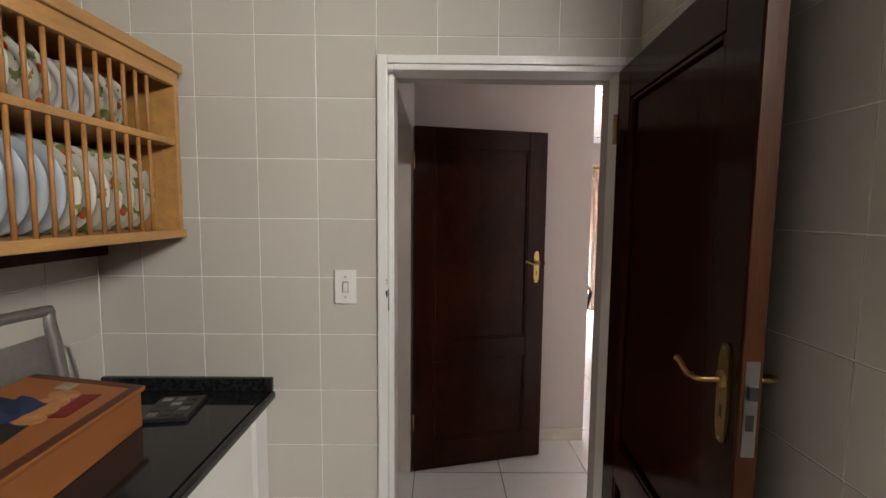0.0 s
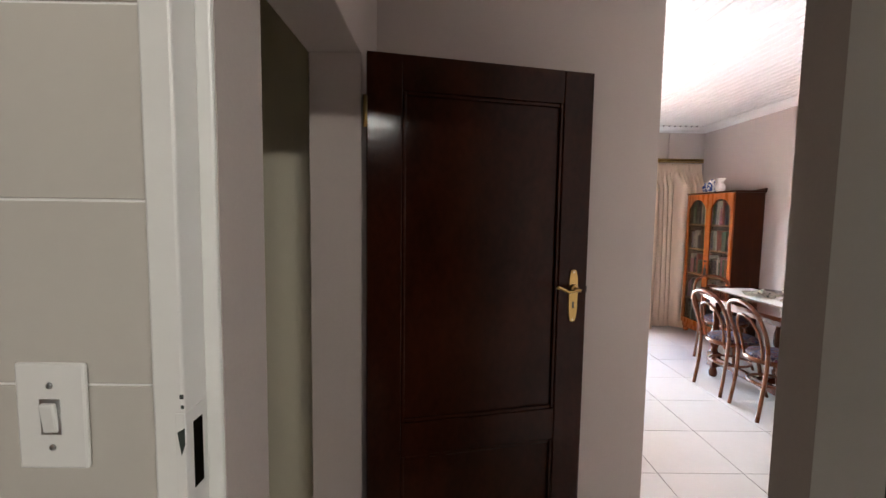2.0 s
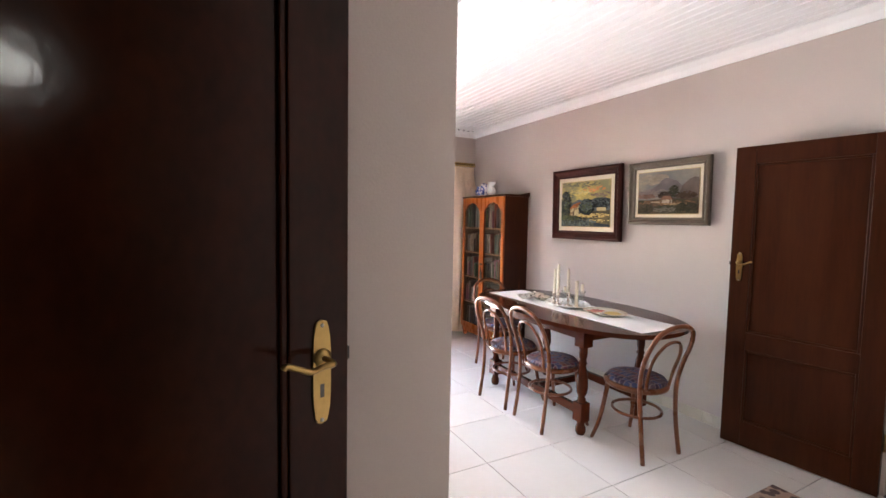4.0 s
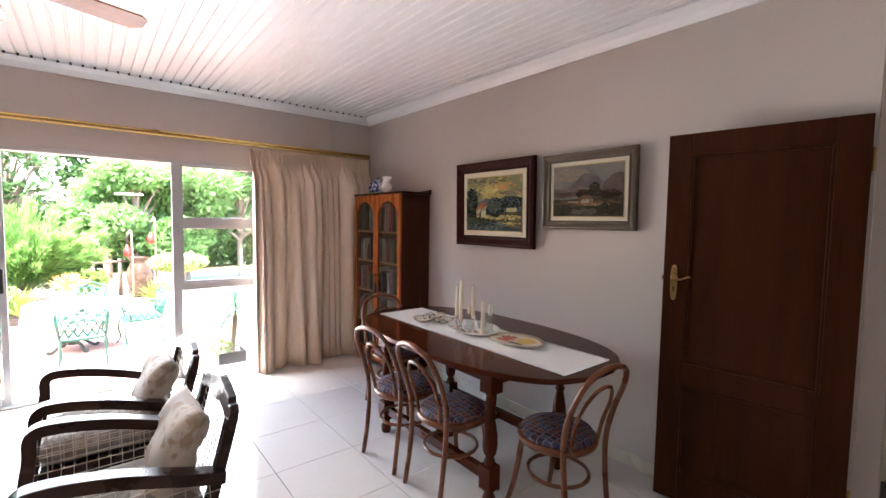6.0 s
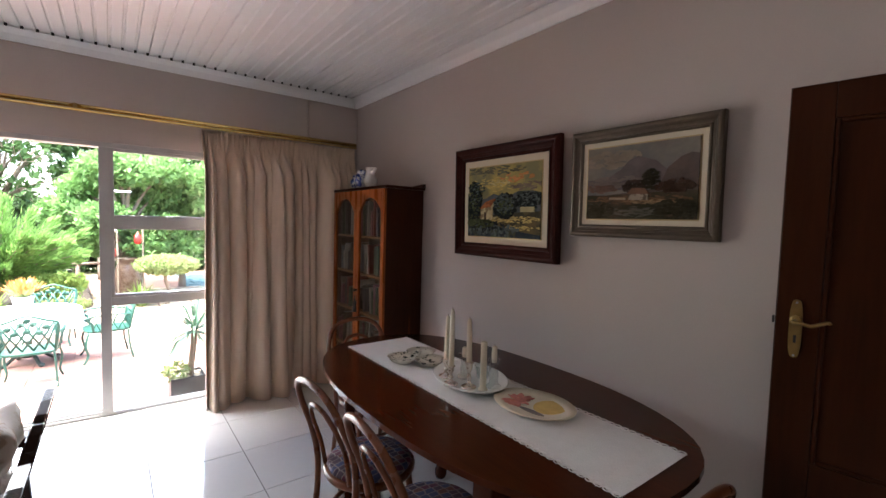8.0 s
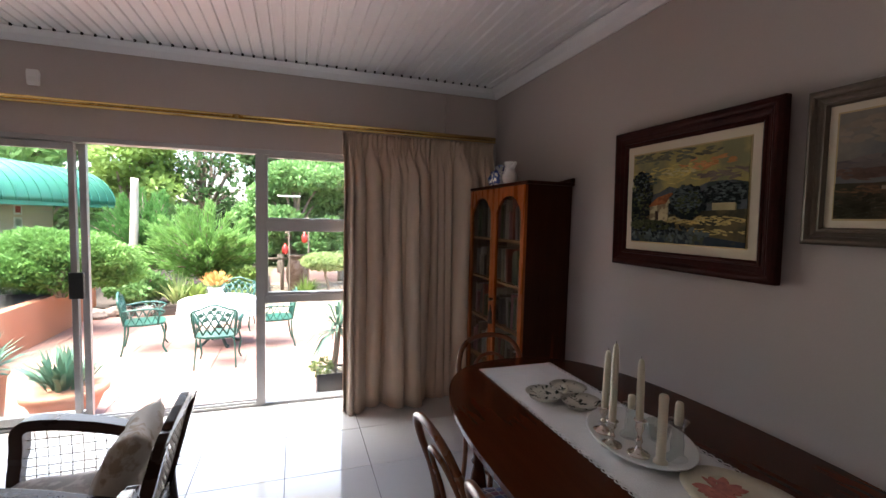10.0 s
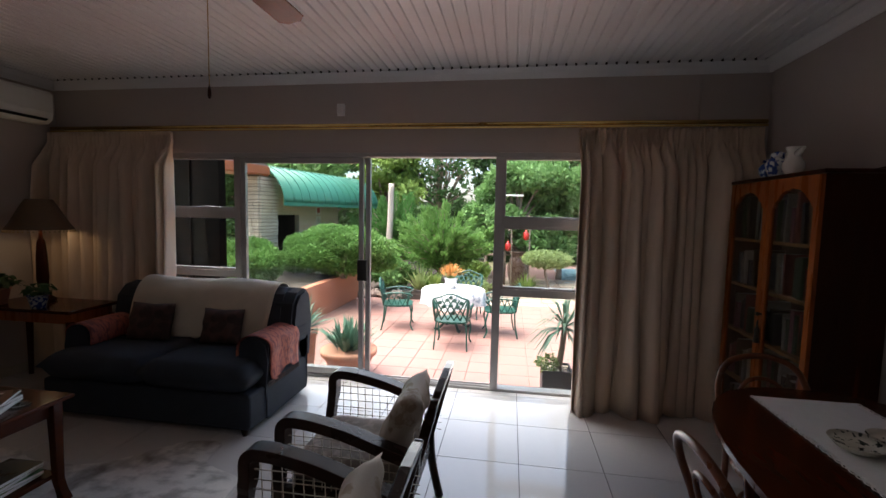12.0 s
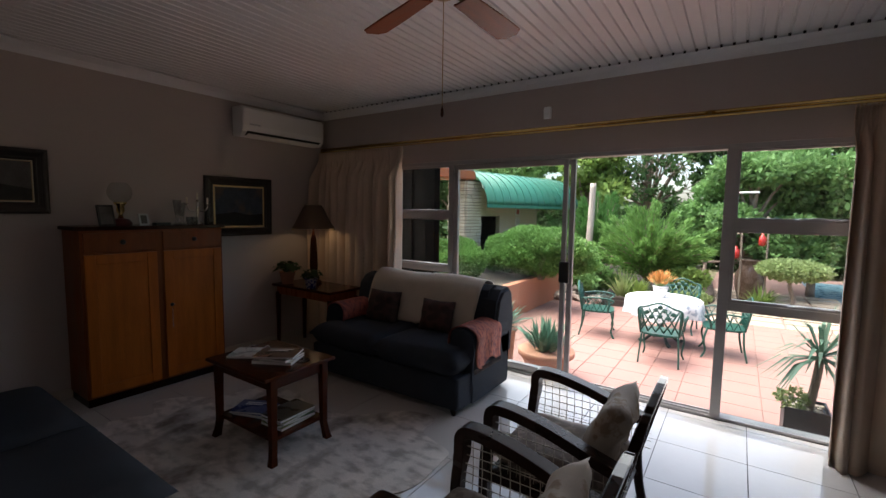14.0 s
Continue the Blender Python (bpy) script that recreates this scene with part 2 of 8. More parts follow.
BLUEWHITE = two_tone(mat("blue_and_white_china", (0.68, 0.7, 0.73), 0.14, spread=0.04, bump=0.0), (0.04, 0.08, 0.3), "noise", 36, 0.5, 0.55)
BIRDDISH = two_tone(mat("figured_cream_china", (0.66, 0.62, 0.52), 0.16, spread=0.05, bump=0.0), (0.05, 0.06, 0.05), "noise", 40, 0.57, 0.6)
PEACHPLATE = mat("cream_glaze", (0.68, 0.6, 0.45), 0.16, spread=0.12, scale=6, bump=0.0)
PINKLEAF = mat("pink_glaze", (0.5, 0.17, 0.13), 0.2, spread=0.4, scale=30, bump=0.0)
WAX = mat("ivory_candle_wax", (0.62, 0.55, 0.42), 0.45, spread=0.06, scale=12, bump=0.05)
CLEAR = glass_mat("clear_glass", (0.86, 0.88, 0.87), 0.04, 0.1)
# low albedo for unseen kitchen surfaces, to hold back bounced light
LOWBOUNCE = mat("low_bounce_surface", (0.2, 0.18, 0.15), 0.7, spread=0.08, scale=2)
PANE = glass_mat("window_glass", (0.97, 0.99, 0.98))
SHADE = mat("brown_lampshade", (0.12, 0.07, 0.04), 0.8, spread=0.2)
TERRA = mat("terracotta_pot_clay", (0.5, 0.24, 0.15), 0.75, spread=0.2, scale=6, fine=80, bump=0.2)
PAVER = mat("pink_clay_paver", (0.29, 0.155, 0.128), 0.7, spread=0.1, scale=2, fine=60, bump=0.15, each=0.4)
PAVERJOINT = mat("sandy_joint", (0.24, 0.14, 0.115), 0.95, spread=0.2)
TERRAWALL = mat("terracotta_painted_wall", (0.42, 0.16, 0.09), 0.8, spread=0.12, scale=2, fine=70, bump=0.2)
STONE = mat("split_face_stone", (0.6, 0.5, 0.38), 0.85, spread=0.25, scale=3, fine=30, bump=0.6, each=0.7, deep=0.02)
MORTAR = mat("raked_mortar", (0.16, 0.12, 0.09), 0.95, spread=0.3, scale=8)
ROCK = mat("garden_rock", (0.3, 0.24, 0.2), 0.9, spread=0.35, scale=4, fine=30, bump=0.7, deep=0.03)
AWNING = mat("green_awning_sheet", (0.045, 0.2, 0.14), 0.45, spread=0.1, scale=3, bump=0.05)
VERDI = mat("green_cast_iron", (0.01, 0.06, 0.045), 0.4, spread=0.3, scale=14, fine=90)
DARKIRON = mat("dark_cast_iron", (0.025, 0.035, 0.03), 0.5, spread=0.3, scale=14, fine=90)
PALECLOTH = two_tone(mat("white_patterned_tablecloth", (0.6, 0.6, 0.6), 0.85, spread=0.06, fine=160), (0.3, 0.34, 0.38), "noise", 14, 0.54, 0.6)
ROOFWOOD = mat("varnished_fascia", (0.36, 0.1, 0.035), 0.5, spread=0.2, stretch=(1, 6, 6))
# near-black stand-in for the unlit doorway and the dark wing by the window
DARKWALL = mat("near_black_stand_in", (0.003, 0.0027, 0.0025), 0.9, spread=0.2, spec=0.02)
BARK = mat("grey_bark", (0.22, 0.17, 0.13), 0.95, spread=0.35, scale=5, fine=30, bump=0.8, stretch=(3, 3, 0.7), deep=0.03)
POSTWOOD = mat("weathered_pale_log", (0.42, 0.36, 0.3), 0.9, spread=0.25, scale=3, fine=26, bump=0.6, stretch=(4, 4, 0.6), deep=0.02)
SOIL = mat("dark_soil", (0.06, 0.045, 0.035), 1.0, spread=0.4, scale=9, fine=40, bump=0.9, deep=0.02)
LAWN = mat("garden_ground", (0.13, 0.12, 0.06), 1.0, spread=0.4, scale=1.5, fine=20, bump=0.8, deep=0.03)
JUNIPER = leaf_mat("bright_juniper_leaf", (0.14, 0.265, 0.07))
JUNIPERDEEP = leaf_mat("deep_juniper_leaf", (0.08, 0.19, 0.05))
TREELEAF = leaf_mat("tree_leaf", (0.14, 0.255, 0.085))
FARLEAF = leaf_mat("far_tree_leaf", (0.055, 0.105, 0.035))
PALELEAF = leaf_mat("pale_variegated_leaf", (0.25, 0.32, 0.13))
YELLOWLEAF = leaf_mat("yellow_green_leaf", (0.185, 0.275, 0.07))
BLUELEAF = leaf_mat("blue_green_succulent_leaf", (0.11, 0.2, 0.14), light=0.1)
ORANGELEAF = leaf_mat("orange_tipped_leaf", (0.55, 0.25, 0.08))
DARKLEAF = leaf_mat("house_plant_leaf", (0.018, 0.055, 0.018), light=0.15)
PAPER = mat("paper", (0.72, 0.72, 0.72), 0.6, spread=0.06)
HIDE = two_tone(mat("pale_cowhide", (0.66, 0.62, 0.57), 0.85, spread=0.2, scale=7, fine=120, bump=0.5, stretch=(1, 1, 1), sheen=0.3), (0.14, 0.11, 0.085), "noise", 2.3, 0.53, 0.66, (1.6, 1, 1))
two_tone(HIDE, (0.33, 0.3, 0.27), "noise", 8, 0.46, 0.68, (1, 1.6, 1))
MATRUG = two_tone(mat("dark_woven_mat", (0.06, 0.03, 0.03), 0.95, spread=0.3, fine=200, bump=0.5), (0.3, 0.2, 0.15), "voronoi", 18, 0.5, 0.6)
BINWOOD = mat("painted_orange_wood", (0.34, 0.12, 0.035), 0.5, spread=0.15, scale=4, stretch=(1, 5, 5))
REDPAINT = mat("red_enamel", (0.36, 0.02, 0.015), 0.35, spread=0.1)
BLUEPAINT = mat("pool_blue", (0.13, 0.24, 0.29), 0.3, spread=0.1)


def paint(name, color, spread=0.3):
    return mat(name, color, 0.5, spread=spread, scale=14, fine=60, bump=0.5, deep=0.003, spec=0.06)


def strokes(name, color, spread=0.75):
    """Oil paint laid in separate touches of uneven tone."""
    return mat(name, color, 0.5, spread=spread, scale=18, fine=70, bump=0.5, deep=0.002, island=0.9, spec=0.06)


# ------------------------------------------------------------ mesh helpers
def box(bm, x0, y0, z0, x1, y1, z1, bevel=0.0, seg=2):
    g = bmesh.ops.create_cube(bm, size=1, matrix=Matrix.Translation(((x0 + x1) / 2, (y0 + y1) / 2, (z0 + z1) / 2)) @ Matrix.Diagonal((abs(x1 - x0), abs(y1 - y0), abs(z1 - z0), 1)))
    if bevel:
        edges = list({e for v in g["verts"] for e in v.link_edges})
        bmesh.ops.bevel(bm, geom=edges, offset=bevel, segments=seg, affect="EDGES", profile=0.5)
    return bm


def boxes(*rows, bevel=0.0):
    bm = bmesh.new()
    for r in rows:
        box(bm, *r, bevel=bevel)
    return bm


def lathe(profile, seg=24, at=(0, 0, 0), bm=None, squash=1.0):
    """profile: (radius, height) from the bottom to the top."""
    bm = bm or bmesh.new()
    rings = []
    for r, z in profile:
        rings.append([bm.verts.new((at[0] + r * math.cos(a) * squash, at[1] + r * math.sin(a), at[2] + z)) for a in [2 * math.pi * k / seg for k in range(seg)]])
    for a, b in zip(rings, rings[1:]):
        for k in range(seg):
            bm.faces.new((a[k], a[(k + 1) % seg], b[(k + 1) % seg], b[k]))
    bm.faces.new(rings[0][::-1])
    bm.faces.new(rings[-1])
    for f in bm.faces:
        f.smooth = True
    return bm


def curve_points(pts, steps=6, closed=False):
    """A smooth line through the points."""
    p = [Vector(q) for q in pts]
    n = len(p)
    out = []
    for i in range(n if closed else n - 1):
        a, b, c, d = (p[(i - 1) % n], p[i], p[(i + 1) % n], p[(i + 2) % n]) if closed else (p[max(i - 1, 0)], p[i], p[i + 1], p[min(i + 2, n - 1)])
        for k in range(steps):
            t = k / steps
            out.append(0.5 * (2 * b + (c - a) * t + (2 * a - 5 * b + 4 * c - d) * t * t + (3 * b - a - 3 * c + d) * t ** 3))
    if not closed:
        out.append(p[-1])
    return out


def tube(pts, r, seg=8, closed=False, bm=None, flat=1.0):
    """A bar of radius r (or a radius for each end) along points."""
    bm = bm or bmesh.new()
    n = len(pts)
    rings, up = [], None
    for i, p in enumerate(pts):
        p = Vector(p)
        if closed:
            t = Vector(pts[(i + 1) % n]) - Vector(pts[i - 1])
        else:
            t = Vector(pts[min(i + 1, n - 1)]) - Vector(pts[max(i - 1, 0)])
        t.normalize()
        if up is None:
            up = t.orthogonal().normalized()
        up = (up - t * up.dot(t)).normalized()
        side = t.cross(up)
        rad = r if not isinstance(r, tuple) else r[0] + (r[1] - r[0]) * i / max(1, n - 1)
        rings.append([bm.verts.new(p + (up * math.cos(a) + side * math.sin(a) * flat) * rad) for a in [2 * math.pi * k / seg for k in range(seg)]])
    for i in range(n if closed else n - 1):
        a, b = rings[i], rings[(i + 1) % n]
        for k in range(seg):
            bm.faces.new((a[k], a[(k + 1) % seg], b[(k + 1) % seg], b[k])).smooth = True
    if not closed:
        bm.faces.new(rings[0][::-1])
        bm.faces.new(rings[-1])
    return bm


def prism(poly, lo, hi, axis="z", bm=None, bevel=0.0):
    """A flat outline drawn out along an axis; outline pairs are the two other axes in order."""
    bm = bm or bmesh.new()
    def place(p, h):
        return {"z": (p[0], p[1], h), "y": (p[0], h, p[1]), "x": (h, p[0], p[1])}[axis]
    a = [bm.verts.new(place(p, lo)) for p in poly]
    b = [bm.verts.new(place(p, hi)) for p in poly]
    fs = [bm.faces.new(a), bm.faces.new(b[::-1])]
    n = len(poly)
    for k in range(n):
        fs.append(bm.faces.new((a[k], b[k], b[(k + 1) % n], a[(k + 1) % n])))
    if bevel:
        edges = [e for f in fs[:2] for e in f.edges]
        bmesh.ops.bevel(bm, geom=edges, offset=bevel, segments=2, affect="EDGES")
    bmesh.ops.recalc_face_normals(bm, faces=bm.faces)
    return bm


def pillow(w, d, h, at=(0, 0, 0), power=3.0, pinch=0.0, res=14, bm=None, rough=0.0):
    """A stuffed cushion: width x, depth y, thickness z."""
    bm = bm or bmesh.new()
    grid = {}
    for s in (1, -1):
        for i in range(res + 1):
            for j in range(res + 1):
                u, v = 2 * i / res - 1, 2 * j / res - 1
                edge = (1 - abs(u) ** power) * (1 - abs(v) ** power)
                if s == -1 and edge < 1e-9:
                    grid[s, i, j] = grid[1, i, j]
                    continue
                k = 1 - pinch * (1 - abs(u * v)) * max(abs(u), abs(v)) ** 2
                z = s * h / 2 * max(edge, 0) ** 0.5
                z += rough * noise.noise((u * 2.3 + at[0], v * 2.3 + at[1], s)) * max(edge, 0) ** 0.3
                grid[s, i, j] = bm.verts.new((at[0] + u * w / 2 * k, at[1] + v * d / 2 * k, at[2] + z))
    for s in (1, -1):
        for i in range(res):
            for j in range(res):
                q = [grid[s, i, j], grid[s, i + 1, j], grid[s, i + 1, j + 1], grid[s, i, j + 1]]
                if len(set(q)) == 4:
                    bm.faces.new(q if s == 1 else q[::-1]).smooth = True
    return bm


def shift(bm, m):
    bmesh.ops.transform(bm, matrix=m, verts=bm.verts)
    return bm


def as_mesh(name, bm, material):
    me = bpy.data.meshes.new(name)
    bm.to_mesh(me)
    bm.free()
    me.materials.append(material)
    return me


def part(name, bm, material, parent, label=""):
    ob = new(name, as_mesh(name, bm, material))
    ob.parent = parent
    if label:
        ob["label"] = label
    return ob


def thing(name, m, label, category, group=""):
    ob = new(name)
    ob.empty_display_size = 0.1
    ob.matrix_world = m
    return tagged(ob, label, category, group)


def solid(name, bm, material, label, category, group=""):
    return tagged(new(name, as_mesh(name, bm, material)), label, category, group)


def built(name, bm, material, label=""):
    return tagged(new(name, as_mesh(name, bm, material)), label, kind="structure")


def soft_edges(ob, width=0.006):
    md = ob.modifiers.new("edges", "BEVEL")
    md.width, md.segments, md.limit_method = width, 2, "ANGLE"
    return ob


def blades(name, parent, material, rows, label=""):
    """Leaves: rows of (base, tip, side, width, droop), each a bent tapering blade."""
    vs, fs = [], []
    for base, tip, side, width, droop in rows:
        k = len(vs)
        base, tip, side = Vector(base), Vector(tip), Vector(side) * width / 2
        mid = base.lerp(tip, 0.55) + Vector((0, 0, droop))
        vs += [base - side * 0.7, base + side * 0.7, mid + side, mid - side, tip]
        fs += [(k, k + 1, k + 2, k + 3), (k + 3, k + 2, k + 4)]
    me = bpy.data.meshes.new(name)
    me.from_pydata([tuple(v) for v in vs], [], fs)
    me.materials.append(material)
    ob = new(name, me)
    ob.parent = parent
    if label:
        ob["label"] = label
    return ob


def crown(name, parent, material, lumps, count, size, seed, long=1.0, up=0.0, shell=0.55):
    """A crown of many small leaves round lumps (x, y, z, rx, ry, rz)."""
    rng = np.random.default_rng(seed)
    L = np.array(lumps, float)
    vol = (L[:, 3] * L[:, 4] + L[:, 4] * L[:, 5] + L[:, 3] * L[:, 5])
    pick = rng.choice(len(L), count, p=vol / vol.sum())
    d = rng.normal(size=(count, 3))
    d /= np.linalg.norm(d, axis=1)[:, None]
    rad = shell + (1 - shell) * rng.random(count) ** 0.6 + 0.14 * rng.random(count) ** 4
    ctr = L[pick, :3] + d * rad[:, None] * L[pick, 3:]
    ax = d + rng.normal(size=(count, 3)) * 0.7 + np.array([0, 0, up])
    ax /= np.linalg.norm(ax, axis=1)[:, None]
    sd = np.cross(ax, rng.normal(size=(count, 3)))
    sd /= np.linalg.norm(sd, axis=1)[:, None] + 1e-9
    s = size * (0.6 + 0.8 * rng.random(count))[:, None]
    a, b = ctr - ax * s * long * 0.5, ctr + ax * s * long * 0.5
    v = np.stack([a, ctr + sd * s * 0.32, b, ctr - sd * s * 0.32], 1).reshape(-1, 3)
    f = np.arange(count * 4).reshape(-1, 4)
    me = bpy.data.meshes.new(name)
    me.from_pydata(v.tolist(), [], f.tolist())
    me.materials.append(material)
    ob = new(name, me)
    ob.parent = parent
    return ob


# ------------------------------------------------------------ the large structure
XL, XR, YN, ZC = -1.15, 5.22, 9.16, 2.75      # living room: west wall, east wall, window wall, ceiling
KX0, KX1, KY, KY0 = 0.30, 2.16, 3.51, -0.9    # kitchen

# kitchen north wall, with the doorway, going on as the south wall of the dining end
built("wall_kitchen_north", boxes((KX0 - 0.12, KY + 0.008, 0, 1.29, 3.67, 2.62), (2.13, KY + 0.008, 0, 2.32, 3.67, 2.62), (1.29, KY + 0.008, 2.085, 2.13, 3.67, 2.62)), PLASTER)
built("wall_dining_south", boxes((2.32, 3.51, 0, 5.4, 3.67, 2.9)), PLASTER)
built("wall_kitchen_west", boxes((KX0 - 0.12, KY0, 0, KX0 - 0.004, KY, 2.62)), GROUT)
built("wall_kitchen_east", boxes((KX1 + 0.004, 2.5, 0, 2.32, KY, 2.62)), GROUT)
# unseen nook, south wall and ceiling, added dark so they bounce little light
built("floor_kitchen_nook", boxes((2.16, KY0, -0.02, 5.0, 2.5, -0.006)), LOWBOUNCE)
built("wall_kitchen_nook", boxes((2.32, 2.5, 0, 5.0, 2.62, 2.62), (5.0, KY0 - 0.2, 0, 5.12, 2.62, 2.62)), LOWBOUNCE)
built("wall_kitchen_south", boxes((KX0 - 0.12, KY0 - 0.2, 0, 5.0, KY0, 2.62)), LOWBOUNCE)
built("ceiling_kitchen", boxes((KX0 - 0.12, KY0 - 0.2, 2.62, 2.32, 3.67, 2.72), (2.32, KY0 - 0.2, 2.62, 5.12, 2.62, 2.72)), LOWBOUNCE)
# small hall and the passage beyond its open doorway
built("wall_hall_west", boxes((1.16, 4.51, 0, 1.32, 4.85, 2.62), (1.16, 3.67, 2.06, 1.32, 4.51, 2.62)), PLASTER)
built("wall_passage_west", boxes((-0.15, 3.67, 0, 0.0, 4.85, 2.62)), PASSAGE)
built("wall_passage_north", boxes((0.0, 4.83, 0, 1.158, 4.848, 2.62)), PASSAGE)
built("wall_passage_south", boxes((0.0, 3.67, 0, 1.16, 3.72, 2.62)), PASSAGE)
built("ceiling_hall", boxes((-0.15, 3.67, 2.62, 2.478, 4.85, 2.72)), WHITE)
built("wall_living_south", boxes((XL - 0.15, 4.85, 0, 2.478, 4.99, 2.9)), PLASTER)
# living and dining room
built("wall_west", boxes((XL - 0.15, 4.99, 0, XL, YN + 0.2, 2.9)), PLASTER)
built("wall_east", boxes((XR, 4.74, 0, XR + 0.15, YN + 0.2, 2.9), (XR + 0.04, 4.66, 0, XR + 0.15, 4.74, 2.9), (XR + 0.04, 3.67, 0, XR + 0.15, 3.84, 2.9), (XR + 0.04, 3.84, 2.06, XR + 0.15, 4.66, 2.9)), PLASTER)
built("wall_lobby_east", boxes((6.3, 3.4, 0, 6.4, 5.0, 2.7), (XR + 0.15, 4.9, 0, 6.3, 5.0, 2.7), (XR + 0.15, 3.4, 0, 6.3, 3.5, 2.7), (XR + 0.15, 3.4, 2.7, 6.4, 5.0, 2.8)), PASSAGE)
built("wall_north", boxes((XL, YN, 0, -0.05, YN + 0.2, 2.9), (4.45, YN, 0, XR, YN + 0.2, 2.9), (-0.05, YN, 2.075, 4.45, YN + 0.2, 2.9), (4.73, YN - 0.03, 0, XR, YN, 2.66)), PLASTER)

# ribbed ceiling sheets that run towards the glazed wall
def ribbed(x0, x1, y0, y1, z, pitch=0.076, groove=0.02, deep=0.014):
    bm = bmesh.new()
    prof, x = [], x0
    while x < x1:
        prof += [(x, 0), (x + pitch - groove, 0), (x + pitch - groove * 0.75, deep), (x + pitch - groove * 0.25, deep)]
        x += pitch
    cols = [(bm.verts.new((min(a, x1), y0, z + h)), bm.verts.new((min(a, x1), y1, z + h))) for a, h in prof]
    for p, q in zip(cols, cols[1:]):
        bm.faces.new((p[0], q[0], q[1], p[1]))
    return bm

built("ceiling", ribbed(XL, XR + 0.05, 3.67, YN, ZC), CEIL)
built("ceiling_deck", boxes((XL - 0.15, 3.5, ZC + 0.12, XR + 0.15, YN + 0.2, ZC + 0.2)), WHITE)

def cove(name, a, b, inward, size=0.085):
    """A plaster cove along a wall top from a to b; inward points into the room."""
    a, b, n = Vector((*a, ZC)), Vector((*b, ZC)), Vector((*inward, 0))
    prof = [(0.0, -size), (0.012, -size), (0.02, -size * 0.8), (0.035, -size * 0.5), (size * 0.62, -0.03), (size * 0.9, -0.014), (size, -0.012), (size, -0.004), (0.0, -0.004)]
    bm = bmesh.new()
    ra = [bm.verts.new(a + n * u + Vector((0, 0, v))) for u, v in prof]
    rb = [bm.verts.new(b + n * u + Vector((0, 0, v))) for u, v in prof]
    k = len(prof)
    for i in range(k):
        bm.faces.new((ra[i], ra[(i + 1) % k], rb[(i + 1) % k], rb[i]))
    bm.faces.new(ra), bm.faces.new(rb[::-1])
    bmesh.ops.recalc_face_normals(bm, faces=bm.faces)
    return built(name, bm, CEIL)

# dark blocks at the groove ends, coloured as the shade in the gaps
gap_mat = mat("rib_gap_shade", (0.02, 0.018, 0.016), 0.9, spread=0.2)
gaps = bmesh.new()
gx = XL + 0.076 - 0.02
while gx < XR:
    box(gaps, gx + 0.002, YN - 0.084, ZC - 0.011, gx + 0.018, YN - 0.07, ZC + 0.008)
    gx += 0.076
built("trim_rib_gaps", gaps, gap_mat)
cove("trim_cove_east", (XR, 4.74), (XR, YN), (-1, 0))
cove("trim_cove_north", (XL, YN), (XR, YN), (0, -1), 0.08)
cove("trim_cove_west", (XL, 4.99), (XL, YN), (1, 0))
cove("trim_cove_south", (XL, 4.99), (2.478, 4.99), (0, 1))

# skirting of cut tiles
def skirting(name, a, b, inward, step=0.33, h=0.085):
    a, b, n = Vector(a), Vector(b), Vector(inward)
    run = (b - a).length
    d = (b - a).normalized()
    k = max(1, round(run / step))
    base = built(name, boxes(), SKIRT)
    for i in range(k):
        p, q = a + d * (run * i / k + 0.001), a + d * (run * (i + 1) / k - 0.001)
        r = q + n * 0.009
        bm = boxes((min(p.x, r.x), min(p.y, r.y), 0.0, max(p.x, r.x), max(p.y, r.y), h), bevel=0.0015)
        part("skirting_tile", bm, SKIRT, base)
    return base

skirting("baseboard_east", (XR, 4.76), (XR, 9.12), (-1, 0))
skirting("baseboard_hall", (1.33, 4.85), (2.478, 4.85), (0, -1))
skirting("baseboard_west", (XL, 5.0), (XL, 9.12), (1, 0))

# kitchen door frame of pressed steel, and the plain linings of the other doorways
kf = built("door_frame_kitchen", boxes((1.273, 3.494, 0, 1.307, 3.545, 2.078), (2.112, 3.494, 0, 2.148, 3.53, 2.078), (1.307, 3.494, 2.05, 2.112, 3.53, 2.078), (1.307, 3.537, 0, 1.326, 3.545, 2.05), (1.307, 3.502, 2.03, 1.326, 3.537, 2.05), (2.095, 3.502, 0, 2.112, 3.6, 2.05), (1.326, 3.502, 2.03, 2.095, 3.6, 2.05)), GLOSSWHITE)
soft_edges(kf, 0.003)
part("strike_plate", boxes((1.298, 3.4925, 1.178, 1.3082, 3.494, 1.297), (1.307, 3.494, 1.178, 1.3085, 3.531, 1.297), bevel=0.0006), GLOSSWHITE, kf, "painted steel strike plate with chipped edges")
# no recess is cut: a matte dark plate stands for the hole's shade
part("latch_hole", boxes((1.3085, 3.508, 1.203, 1.3092, 3.526, 1.281)), mat("slot_shade", (0.006, 0.005, 0.004), 1.0, spec=0.0), kf)
part("paint_chip", prism([(1.3, 1.276), (1.3082, 1.281), (1.3082, 1.262), (1.304, 1.25)], 3.4919, 3.4924, "y"), DARKIRON, kf)
part("screw_hole", boxes((1.304, 3.4934, 1.302, 1.3072, 3.4939, 1.306), (1.303, 3.4934, 1.313, 1.3072, 3.4939, 1.318)), DARKIRON, kf)
built("trim_doorway_hall", boxes((1.288, 3.545, 0, 1.326, 3.6, 2.03), (1.288, 3.6, 0, 1.326, 3.674, 2.06), (2.098, 3.6, 0, 2.142, 3.674, 2.06), (1.326, 3.6, 2.034, 2.098, 3.674, 2.086)), PLASTER)
